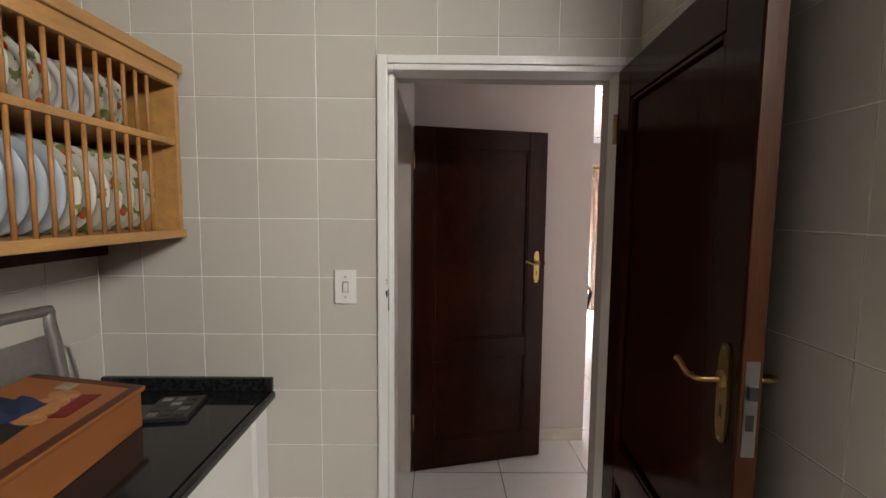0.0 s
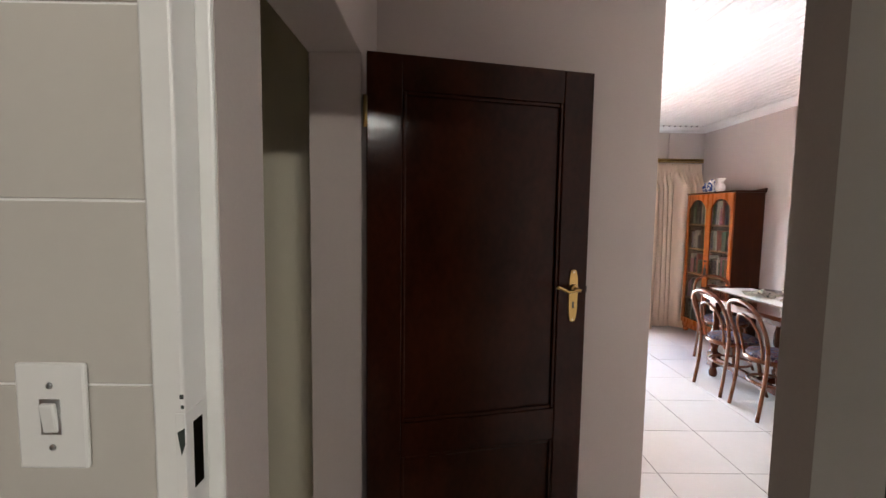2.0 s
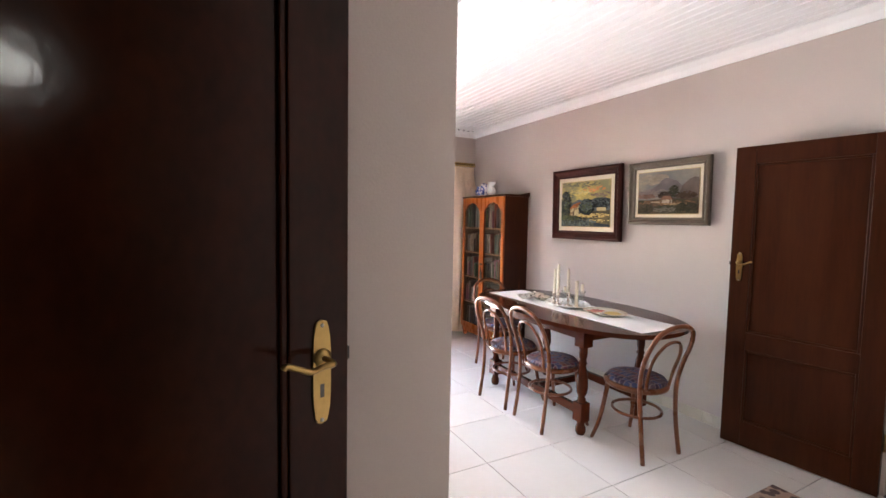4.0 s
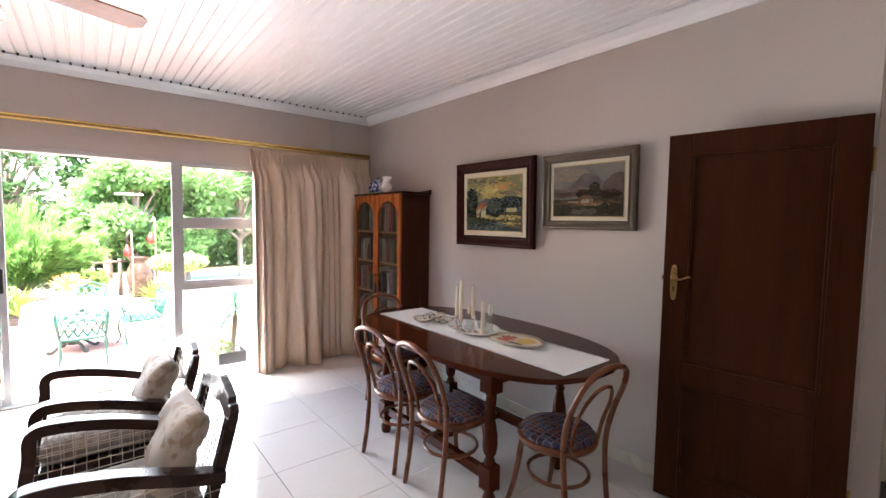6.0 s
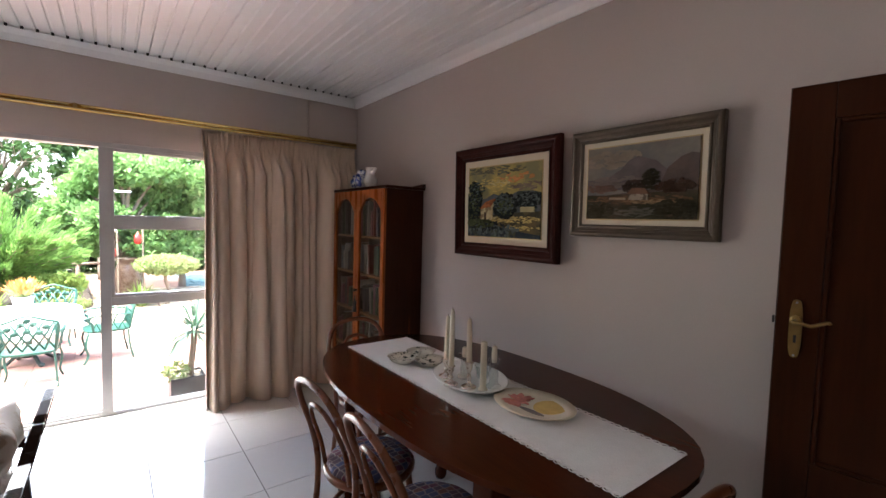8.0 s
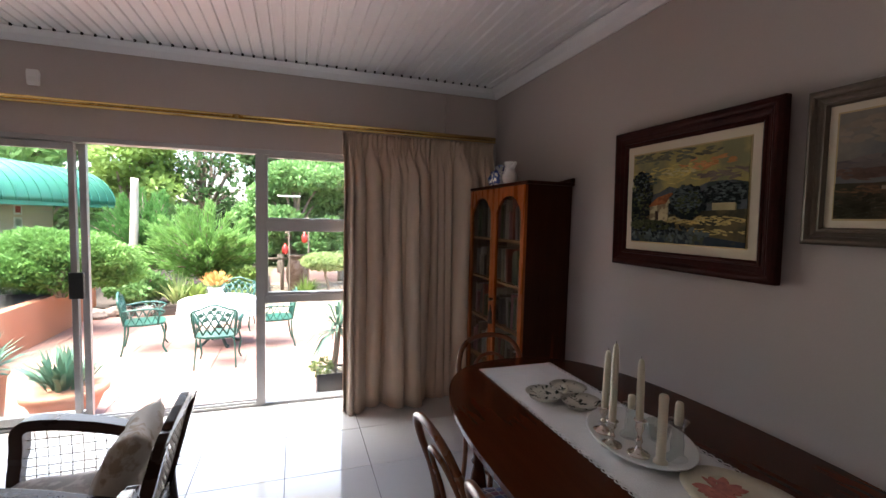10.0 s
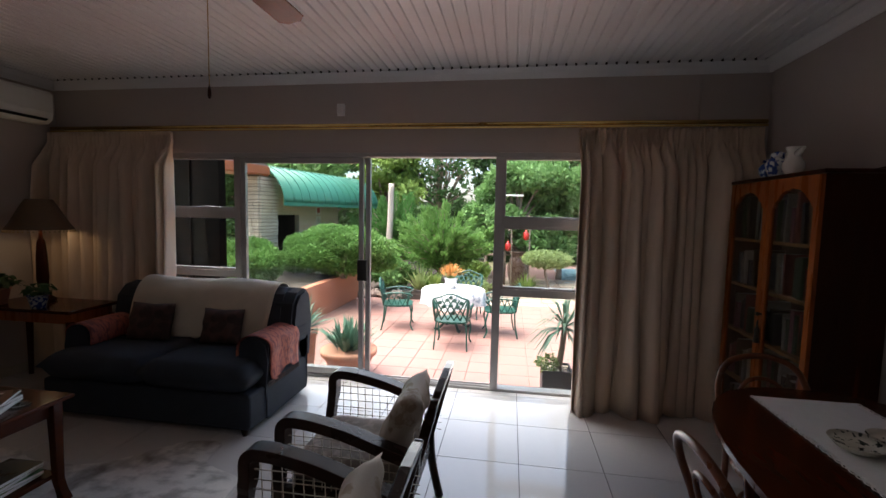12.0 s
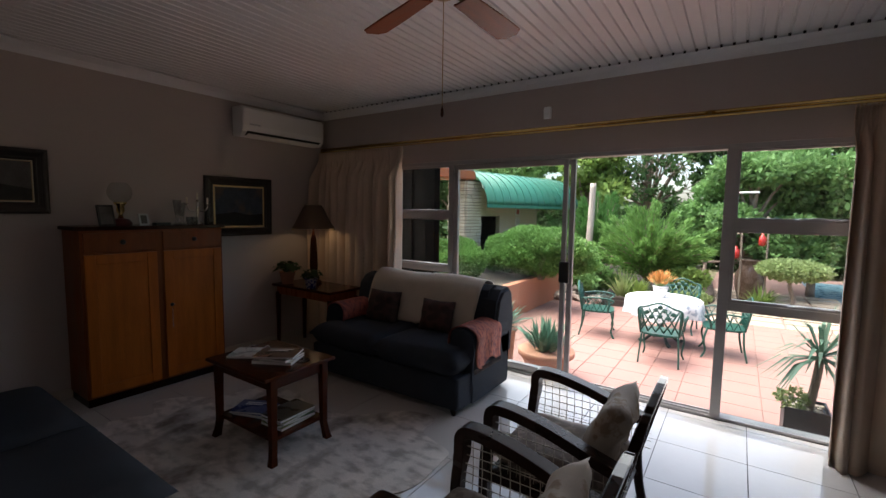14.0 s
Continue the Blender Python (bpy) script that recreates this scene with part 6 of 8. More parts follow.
COVERS = [mat("magazine_cover", c, 0.3, spread=0.3, scale=12) for c in ((0.12, 0.06, 0.03), (0.03, 0.05, 0.16), (0.05, 0.16, 0.06), (0.5, 0.5, 0.48), (0.02, 0.03, 0.03), (0.2, 0.25, 0.1))]
def magazine(x, y, z, w, d, h, turn, cover, label, bars=0):
    mg = thing("magazine", pose(x, y, z, 0, 0, turn), label, "magazine", "magazines on the coffee table")
    part("page_block", boxes((-w / 2 + 0.002, -d / 2 + 0.002, 0.001, w / 2 - 0.002, d / 2 - 0.002, h - 0.001)), PAPER, mg)
    part("cover", boxes((-w / 2, -d / 2, h - 0.001, w / 2, d / 2, h)), cover, mg)
    part("back_cover", boxes((-w / 2, -d / 2, 0, w / 2, d / 2, 0.001)), cover, mg)
    for k in range(bars):
        part("title_bar", boxes((-w * 0.3, d * (0.1 + 0.14 * k), h, w * (0.2 + 0.1 * k), d * (0.18 + 0.14 * k), h + 0.0006)), PAPER, mg)
z = 0.557
for k, (w, d, h, t, c) in enumerate(((0.27, 0.21, 0.02, 8, COVERS[3]), (0.26, 0.2, 0.016, -4, COVERS[4]), (0.27, 0.2, 0.014, 12, COVERS[0]))):
    magazine(0.78, 7.09, z, w, d, h, t + 20, c, "glossy magazine stacked on the coffee table", 2 if k == 2 else 0)
    z += h
magazine(0.53, 7.05, 0.557, 0.26, 0.2, 0.012, 35, COVERS[3], "white magazine lying open beside the stack")
sp = thing("spectacles", pose(0.56, 7.05, 0.5692, 0, 0, 30), "thin metal spectacles lying on a white magazine", "spectacles")
for s in (-1, 1):
    part("rim", tube([(s * 0.032 + 0.024 * math.cos(a), 0, 0.022 + 0.019 * math.sin(a)) for a in [2 * math.pi * k / 16 for k in range(16)]], 0.0018, 5, True), STEEL, sp)
    part("temple", tube(curve_points([(s * 0.057, 0, 0.03), (s * 0.058, 0.08, 0.028), (s * 0.05, 0.125, 0.003)], 4), 0.0018, 5), STEEL, sp)
solid("coaster", shift(lathe([(0.045, 0), (0.047, 0.004), (0.045, 0.007), (0.036, 0.004)], 24), pose(0.92, 7.17, 0.557)), CLEAR, "round glass coaster on the coffee table", "coaster")
z = 0.16
for k, (c, t) in enumerate(((COVERS[5], 4), (COVERS[2], -6), (COVERS[5], 8), (COVERS[4], 2))):
    magazine(0.86, 7.1, z, 0.2, 0.28, 0.017, t, c, "magazine in a pile on the lower shelf")
    z += 0.017
magazine(0.57, 7.05, 0.16, 0.24, 0.2, 0.02, 18, COVERS[1], "blue magazine on the lower shelf", 1)
magazine(0.56, 7.04, 0.18, 0.25, 0.19, 0.012, 28, COVERS[1], "blue magazine with white title on the lower shelf", 2)

# cowhide
hide = [(1.83, 7.5), (1.8, 7.62), (1.62, 7.68), (1.5, 7.75), (1.46, 7.95), (1.2, 7.9), (0.9, 7.6), (0.5, 7.55), (0.2, 7.65), (-0.1, 7.5), (-0.2, 7.2), (-0.42, 7.05), (-0.52, 6.85), (-0.3, 6.75), (-0.42, 6.55), (-0.3, 6.3), (0.0, 6.35), (0.4, 6.2), (0.8, 6.15), (1.2, 6.3), (1.5, 6.1), (1.8, 6.15), (1.9, 6.4), (1.7, 6.6), (1.72, 6.95), (1.84, 7.2)]
hide = [(p.x, p.y) for p in curve_points([(a, b, 0) for a, b in hide], 4, True)]
rug = solid("cowhide_rug", prism(hide, 0.0, 0.005), HIDE, "pale brown and grey cowhide rug on cream tiles", "rug")
mt = thing("door_mat", pose(4.75, 4.6, 0, 0, 0, 0), "small dark patterned mat on the tiles near the door", "mat")
part("pile", boxes((-0.45, -0.3, 0, 0.02, 0.48, 0.009), bevel=0.003), MATRUG, mt)
bm = bmesh.new()
for k in range(40):
    y = -0.29 + 0.019 * k
    tube([(0.02, y, 0.004), (0.05, y + 0.004, 0.002)], 0.0025, 4, bm=bm)
part("fringe", bm, CORD, mt)

# tall buffet
bf = thing("buffet", pose(-0.775, 7.045, 0) @ Matrix.Diagonal((1, 0.985, 0.979, 1)), "honey pine cupboard with two drawers and two doors", "cupboard")
part("body", boxes((-0.365, -0.55, 0.07, 0.0, 0.55, 1.405), bevel=0.003), BUFFETRIM, bf)
part("top", boxes((-0.37, -0.575, 1.405, 0.02, 0.575, 1.435), bevel=0.006), MAHOG, bf)
part("plinth", boxes((-0.36, -0.54, 0, -0.02, 0.54, 0.07)), MAHOG, bf)
for s in (-1, 1):
    a, b = sorted((s * 0.025, s * 0.53))
    dw = part("drawer", boxes((0.0, a, 1.235, 0.016, b, 1.385), bevel=0.004), BUFFETRIM, bf)
    part("drawer_pull", lathe([(0.012, 0), (0.009, 0.01), (0.02, 0.02), (0.014, 0.03)], 12), BLACK, dw).matrix_local = pose(0.016, (a + b) / 2, 1.31, 0, 90, 0)
    dr = part("door", boxes((0.0, a, 0.09, 0.018, a + 0.075, 1.215), (0.0, b - 0.075, 0.09, 0.018, b, 1.215), (0.0, a + 0.075, 0.09, 0.018, b - 0.075, 0.165), (0.0, a + 0.075, 1.14, 0.018, b - 0.075, 1.215), bevel=0.003), BUFFETWOOD, bf)
    part("panel", boxes((0.0, a + 0.075, 0.165, 0.009, b - 0.075, 1.14)), BUFFETWOOD, dr)
part("knob", lathe([(0.009, 0), (0.007, 0.01), (0.016, 0.022), (0.01, 0.03)], 12), BLACK, bf).matrix_local = pose(0.018, 0.07, 0.74, 0, 90, 0)
bead = bmesh.new()
for k in range(12):
    bmesh.ops.create_icosphere(bead, subdivisions=1, radius=0.007, matrix=Matrix.Translation((0.03, 0.075, 0.7 - k * 0.015)))
part("bead_tassel", bead, SILVER, bf, "hanging bead tassel")
TOPZ = 1.405
ol = thing("oil_lamp", pose(-0.95, 6.84, TOPZ), "brass oil lamp with round clear glass shade", "oil lamp")
part("base", lathe([(0.075, 0), (0.08, 0.02), (0.06, 0.05), (0.03, 0.06)], 24), mat("dark_red_lacquer", (0.1, 0.012, 0.01), 0.35, spread=0.3), ol, "dark red painted base")
part("stem", lathe([(0.02, 0.06), (0.014, 0.09), (0.03, 0.12), (0.026, 0.16), (0.045, 0.18), (0.045, 0.19)], 18), BRASS, ol)
part("globe", lathe([(0.04, 0.19), (0.075, 0.22), (0.088, 0.265), (0.08, 0.31), (0.055, 0.345), (0.05, 0.35)], 24), CLEAR, ol, "clear glass globe")
for y, w, h, lab in ((6.72, 0.12, 0.17, "framed photograph leaning on the cupboard top"), (6.98, 0.08, 0.1, "small white photograph frame on the cupboard")):
    ph = thing("photo_frame", pose(-0.87, y, TOPZ, 0, -12, 10), lab, "photo frame", "frames on the cupboard")
    part("frame", boxes((-0.006, -w / 2, 0, 0.006, w / 2, h), bevel=0.002), FRAME_DARK if h > 0.12 else STEEL, ph)
    part("photo", boxes((0.006, -w / 2 + 0.015, 0.015, 0.0066, w / 2 - 0.015, h - 0.015)), haze, ph)
solid("black_box", boxes((-0.93, 7.06, TOPZ, -0.85, 7.18, TOPZ + 0.022), bevel=0.003), BLACK, "flat black box on the cupboard top", "box")
for y, k in ((7.27, 1.0), (7.31, 0.9)):
    g = thing("glass_vase", pose(-0.93, y, TOPZ), "tall clear glass vase on the cupboard", "vase", "glassware on the cupboard")
    part("body", lathe([(0.03, 0), (0.034, 0.004), (0.012, 0.03), (0.02, 0.09 * k), (0.036, 0.22 * k), (0.034, 0.22 * k), (0.016, 0.09 * k)], 18), CLEAR, g)
for y in (7.36, 7.41, 7.55):
    g = thing("tumbler", pose(-0.9, y, TOPZ), "small clear glass tumbler on the cupboard", "glass", "glassware on the cupboard")
    part("body", lathe([(0.024, 0), (0.03, 0.07), (0.028, 0.07), (0.02, 0.006)], 16), CLEAR, g)
cd = thing("candelabrum", pose(-0.95, 7.46, TOPZ), "silver three-branch candelabrum on the cupboard", "candelabrum")
part("stem", lathe([(0.045, 0), (0.047, 0.008), (0.014, 0.03), (0.01, 0.12), (0.016, 0.14), (0.008, 0.17), (0.012, 0.23)], 16), SILVER, cd)
for s in (-1, 1):
    part("branch", tube(curve_points([(0, 0, 0.13), (0, s * 0.05, 0.12), (0, s * 0.09, 0.15), (0, s * 0.095, 0.19)], 5), 0.005, 6), SILVER, cd)
for y, z in ((-0.095, 0.19), (0, 0.23), (0.095, 0.19)):
    part("drip_pan", lathe([(0.01, z - 0.004), (0.026, z), (0.01, z + 0.004)], 14, (0, y, 0)), SILVER, cd)
    part("candle", lathe([(0.009, z + 0.004), (0.008, z + 0.06)], 8, (0, y, 0)), WAX, cd)

# side table with lamp and plants
st = thing("side_table", pose(-0.62, 8.52, 0), "dark wooden side table in the corner behind the sofa", "side table")
part("tabletop", boxes((-0.46, -0.2, 0.69, 0.5, 0.26, 0.715), bevel=0.005), TABLEWOOD, st)
part("apron", boxes((-0.42, -0.16, 0.6, 0.46, 0.22, 0.69), bevel=0.003), CASEWOOD, st)
for x in (-0.41, 0.45):
    for y in (-0.15, 0.21):
        part("leg", tube(curve_points([(x, y, 0.62), (x + 0.015, y - 0.012, 0.45), (x - 0.005, y, 0.2), (x + 0.01, y - 0.015, 0.0)], 5), (0.03, 0.018), 8), TABLEWOOD, st)
lp = thing("table_lamp", pose(-0.72, 8.62, 0.715), "lit table lamp with brown beaded shade", "table lamp")
part("stem", lathe([(0.085, 0), (0.09, 0.02), (0.05, 0.05), (0.03, 0.08), (0.045, 0.2), (0.04, 0.4), (0.03, 0.52), (0.015, 0.56), (0.012, 0.64)], 22), TABLEWOOD, lp)
sh = bmesh.new()
rings = []
for r, z in ((0.235, 0.63), (0.2, 0.68), (0.12, 0.84), (0.09, 0.89)):
    rings.append([sh.verts.new((r * math.cos(a) * (1 + 0.012 * math.cos(8 * a)), r * math.sin(a) * (1 + 0.012 * math.cos(8 * a)), z)) for a in [2 * math.pi * k / 48 for k in range(48)]])
for a, b in zip(rings, rings[1:]):
    for k in range(48):
        sh.faces.new((a[k], a[(k + 1) % 48], b[(k + 1) % 48], b[k])).smooth = True
shade = part("shade", sh, SHADE, lp, "brown fabric shade")
bead = bmesh.new()
for k in range(44):
    a = 2 * math.pi * k / 44
    bmesh.ops.create_icosphere(bead, subdivisions=1, radius=0.008, matrix=Matrix.Translation((0.235 * math.cos(a), 0.235 * math.sin(a), 0.615)))
part("bead_fringe", bead, GILT, shade, "gold bead fringe")
def potted(name, x, y, z, r, h, pot, leaves, n, size, spread, label, seed):
    p = thing(name, pose(x, y, z), label, "house plant")
    part("pot", lathe([(r * 0.7, 0), (r, h), (r * 1.08, h), (r * 1.08, h + 0.012), (r * 0.9, h + 0.012), (r * 0.85, h - 0.01)], 22), pot, p)
    rg = random.Random(seed)
    rows = []
    for k in range(n):
        a, e = rg.uniform(0, 6.283), rg.uniform(0.3, 1.3)
        L = spread * rg.uniform(0.6, 1.1)
        d = Vector((math.cos(a) * math.cos(e), math.sin(a) * math.cos(e), math.sin(e)))
        b = Vector((0, 0, h)) + d * L * 0.5
        tip = b + Vector((d.x, d.y, d.z * 0.1 - 0.25)).normalized() * size
        rows.append((b, tip, Vector((-math.sin(a), math.cos(a), 0)), size * 0.75, 0.02))
        tube([(0, 0, h - 0.01), b], 0.003, 3)
    blades("leaves", p, leaves, rows)
    st2 = bmesh.new()
    for b, tip, sd, w, dr in rows[::2]:
        tube([(0, 0, h - 0.02), b], 0.003, 4, bm=st2)
    part("stems", st2, leaves, p)
    return p
potted("potted_plant", -0.93, 8.42, 0.715, 0.085, 0.13, TERRA, DARKLEAF, 60, 0.09, 0.24, "leafy green house plant in terracotta pot", 2)
potted("potted_plant", -0.5, 8.4, 0.715, 0.07, 0.1, BLUEWHITE, DARKLEAF, 46, 0.07, 0.19, "small leafy plant in blue and white pot", 5)

# air conditioner
air = thing("air_conditioner", pose(XL + 0.002, 8.46, 2.31), "white split air conditioner unit high on the wall", "air conditioner")
casep = [(0, 0), (0.14, 0.0), (0.185, 0.035), (0.2, 0.09), (0.2, 0.25), (0.18, 0.29), (0, 0.3)]
bm = prism([(a, b) for a, b in casep], -0.52, 0.52, "y", bevel=0.008)
part("case", bm, WHITE, air)
part("front_panel", boxes((0.2, -0.51, 0.1, 0.206, 0.51, 0.27), bevel=0.003), GLOSSWHITE, air)
part("outlet", shift(boxes((0, -0.47, -0.004, 0.062, 0.47, 0.0)), pose(0.142, 0, 0.004, 0, -40, 0)), BLACK, air, "dark air outlet slot")
part("louvre", shift(boxes((0, -0.46, -0.012, 0.05, 0.46, -0.007), bevel=0.001), pose(0.142, 0, 0.0, 0, -30, 0)), GLOSSWHITE, air)
part("badge", boxes((0.2062, -0.45, 0.105, 0.2068, -0.33, 0.12)), STEEL, air)

# ceiling fan, at rest
fan = thing("ceiling_fan", pose(2.215, 6.89, 0), "ceiling fan with five red-brown wooden blades and a pull cord", "ceiling fan")
part("canopy", lathe([(0.02, 2.665), (0.06, 2.7), (0.065, ZC)], 20), OLDBRASS, fan)
part("downrod", lathe([(0.012, 2.55), (0.012, 2.69)], 10), OLDBRASS, fan)
part("motor", lathe([(0.05, 2.475), (0.1, 2.485), (0.115, 2.51), (0.11, 2.55), (0.06, 2.575), (0.02, 2.58)], 28), OLDBRASS, fan)
part("switch_cap", lathe([(0.006, 2.432), (0.035, 2.435), (0.05, 2.45), (0.055, 2.475)], 24), OLDBRASS, fan)
for k in range(5):
    a = radians(161 + 72 * k)
    bl = [(0.15, -0.052), (0.4, -0.063), (0.585, -0.066), (0.62, -0.034), (0.62, 0.034), (0.585, 0.066), (0.4, 0.063), (0.15, 0.052)]
    pt = part("blade", prism(bl, -0.004, 0.004, bevel=0.0015), BLADEWOOD, fan)
    pt.matrix_local = Matrix.Translation((0, 0, 2.482)) @ Matrix.Rotation(a, 4, "Z") @ Matrix.Rotation(radians(-10), 4, "X")
    part("blade_iron", boxes((0.06, -0.02, 0.004, 0.22, 0.02, 0.012), bevel=0.002), OLDBRASS, pt)
part("pull_cord", tube([(0, 0, 2.434), (0, 0, 1.995)], 0.0018, 5), OLDBRASS, fan)
part("cord_bob", lathe([(0.003, 1.955), (0.0068, 1.965), (0.006, 1.985), (0.002, 2.002)], 10), REDWOOD, fan)


# ------------------------------------------------------------ garden
G = -0.52

def cast_chair(m, label):
    """Cast-iron garden armchair; faces +y, origin on the ground under the seat."""
    c = thing("garden_chair", m, label, "garden chair", "garden chairs round the table")
    part("seat", prism(oval(0.24, 0.22, 4, 28), 0.40, 0.425, bevel=0.006), VERDI, c)
    for sx in (-1, 1):
        part("leg", tube(curve_points([(sx * 0.22, 0.18, 0.41), (sx * 0.245, 0.21, 0.25), (sx * 0.225, 0.19, 0.1), (sx * 0.25, 0.23, 0.0)], 5), 0.013, 6), VERDI, c)
        part("leg", tube(curve_points([(sx * 0.21, -0.19, 0.41), (sx * 0.225, -0.2, 0.2), (sx * 0.235, -0.235, 0.0)], 5), 0.012, 6), VERDI, c)
        part("arm", tube(curve_points([(sx * 0.235, -0.21, 0.62), (sx * 0.275, -0.05, 0.645), (sx * 0.28, 0.12, 0.64), (sx * 0.27, 0.21, 0.6), (sx * 0.255, 0.16, 0.54), (sx * 0.24, 0.14, 0.42)], 5), 0.014, 6), VERDI, c)
        bm = bmesh.new()
        for k in range(4):
            y = -0.16 + 0.08 * k
            part("side_bar", tube([(sx * 0.24, y, 0.43), (sx * 0.268, y + 0.07, 0.63)], 0.006, 4), VERDI, c)
            part("side_bar", tube([(sx * 0.24, y + 0.07, 0.43), (sx * 0.268, y, 0.63)], 0.006, 4), VERDI, c)
    fr = [(-0.22, -0.2, 0.42), (-0.245, -0.225, 0.6), (-0.25, -0.25, 0.76), (-0.16, -0.262, 0.8), (-0.06, -0.268, 0.845), (0, -0.27, 0.86), (0.06, -0.268, 0.845), (0.16, -0.262, 0.8), (0.25, -0.25, 0.76), (0.245, -0.225, 0.6), (0.22, -0.2, 0.42)]
    part("back_frame", tube(curve_points(fr, 4), 0.013, 6), VERDI, c)
    bm = bmesh.new()
    for k in range(-2, 4):
        for s in (-1, 1):
            a, b = k * 0.09 - 0.045, k * 0.09 - 0.045 + s * 0.17
            a, b = max(-0.23, min(0.23, a)), max(-0.235, min(0.235, b))
            part("back_bar", tube([(a, -0.205, 0.45), ((a + b) / 2, -0.23, 0.6), (b, -0.256, 0.77)], 0.011, 5), VERDI, c)
    for x, z in ((-0.15, 0.72), (-0.05, 0.76), (0.05, 0.76), (0.15, 0.72), (0, 0.68), (-0.1, 0.66), (0.1, 0.66), (0, 0.8)):
        bm = bmesh.new()
        bmesh.ops.create_icosphere(bm, subdivisions=1, radius=0.037, matrix=Matrix.Translation((x, -0.25, z)) @ Matrix.Diagonal((1, 0.35, 0.9, 1)))
        part("cast_leaf", bm, VERDI, c)
    return c

BIG = Matrix.Diagonal((1.08, 1.1, 1.02, 1))
gc = cast_chair(pose(2.46, 12.1, G) @ BIG, "green cast iron garden chair with its back to the house")
tagged(copy_thing(gc, pose(1.33, 13.05, G, 0, 0, -78) @ BIG), "green cast iron garden chair beside the garden table")
tagged(copy_thing(gc, pose(3.17, 12.95, G, 0, 0, 96) @ BIG), "green cast iron garden chair beside the garden table")
tagged(copy_thing(gc, pose(2.45, 14.15, G, 0, 0, 175) @ BIG), "green cast iron garden chair behind the garden table")

gt = thing("garden_table", pose(2.33, 13.1, G), "round garden table on ornate dark iron base", "garden table")
part("tabletop", lathe([(0.5, 0.7), (0.54, 0.71), (0.54, 0.725), (0.3, 0.73)], 40), VERDI, gt)
part("column", lathe([(0.09, 0.1), (0.05, 0.16), (0.035, 0.3), (0.05, 0.42), (0.03, 0.55), (0.08, 0.7)], 16), DARKIRON, gt)
for k in range(4):
    a = k * math.pi / 2 + 0.5
    part("foot", tube(curve_points([(0.03 * math.cos(a), 0.03 * math.sin(a), 0.16), (0.14 * math.cos(a), 0.14 * math.sin(a), 0.13), (0.24 * math.cos(a), 0.24 * math.sin(a), 0.05), (0.3 * math.cos(a), 0.3 * math.sin(a), 0.02), (0.34 * math.cos(a), 0.34 * math.sin(a), 0.045)], 4), 0.024, 7), DARKIRON, gt)
tc = bmesh.new()
rings = []
for r, z in ((0.02, 0.733), (0.4, 0.734), (0.545, 0.733), (0.565, 0.72), (0.575, 0.62), (0.585, 0.5)):
    row = []
    for k in range(96):
        a = 2 * math.pi * k / 96
        drop = (0.06 * abs(math.cos(2 * a)) ** 3) if z < 0.6 else 0
        rr = r * (1 + (0.045 * math.sin(11 * a) * max(0, (0.72 - z)) / 0.22))
        row.append(tc.verts.new((rr * math.cos(a), rr * math.sin(a), z - drop)))
    rings.append(row)
for a, b in zip(rings, rings[1:]):
    for k in range(96):
        tc.faces.new((a[k], b[k], b[(k + 1) % 96], a[(k + 1) % 96])).smooth = True
tc.faces.new(rings[0])
tcl = thing("tablecloth", gt.matrix_world, "white patterned cloth hanging over the garden table", "tablecloth")
part("cloth", tc, PALECLOTH, tcl)

def spiky(name, x, y, z, pot_prof, pot_mat, leaf, n, length, width, label, seed, low=0.25, droop=0.0, tips=None, category="potted plant"):
    p = thing(name, pose(x, y, z), label, category)
    top = pot_prof[-1][1] if pot_prof else 0.0
    if pot_prof:
        part("pot", lathe(pot_prof, 28), pot_mat, p)
        part("soil", lathe([(pot_prof[-1][0] * 0.2, top - 0.03), (pot_prof[-1][0] * 0.97, top - 0.028), (pot_prof[-1][0] * 0.2, top - 0.015)], 18), SOIL, p)
    rg = random.Random(seed)
    rows, rows2 = [], []
    rad = (pot_prof[-1][0] if pot_prof else 0.15) * 0.5
    for k in range(n):
        a, e = rg.uniform(0, 6.283), rg.uniform(low, 1.45)
        L = length * rg.uniform(0.65, 1.1)
        d = Vector((math.cos(a) * math.cos(e), math.sin(a) * math.cos(e), math.sin(e)))
        b = Vector((math.cos(a) * rad * rg.random(), math.sin(a) * rad * rg.random(), top - 0.02))
        tip = b + d * L - Vector((0, 0, droop * L * math.cos(e)))
        sd = Vector((-math.sin(a), math.cos(a), rg.uniform(-0.4, 0.4))).normalized()
        rows.append((b, tip, sd, width, 0.08 * L + droop * L * 0.3))
        if tips:
            rows2.append((b.lerp(tip, 0.55), tip + d * 0.02, sd, width * 1.5, 0.0))
    blades("leaves", p, leaf, rows)
    if tips:
        blades("flower_head", p, tips, rows2, "orange leaf tips")
    return p

spiky("potted_plant", 2.28, 13.12, G + 0.735, [(0.075, 0), (0.1, 0.1), (0.115, 0.17), (0.12, 0.17), (0.12, 0.185)], CHINA, PALELEAF, 150, 0.27, 0.018, "pale potted plant with orange leaf tips on the table", 3, 0.5, 0, ORANGELEAF)
spiky("potted_aloe", 1.33, 10.6, G, [(0.2, 0), (0.29, 0.2), (0.32, 0.27), (0.35, 0.28), (0.355, 0.34), (0.33, 0.345)], TERRA, BLUELEAF, 110, 0.42, 0.04, "wide terracotta bowl of blue-green aloe leaves", 4, 0.5)
spiky("tall_potted_succulent", 1.0, 9.95, G, [(0.12, 0), (0.15, 0.3), (0.18, 0.68), (0.2, 0.69), (0.2, 0.73)], TERRA, BLUELEAF, 60, 0.42, 0.035, "tall clay pot with pale spreading succulent", 6, 0.05)

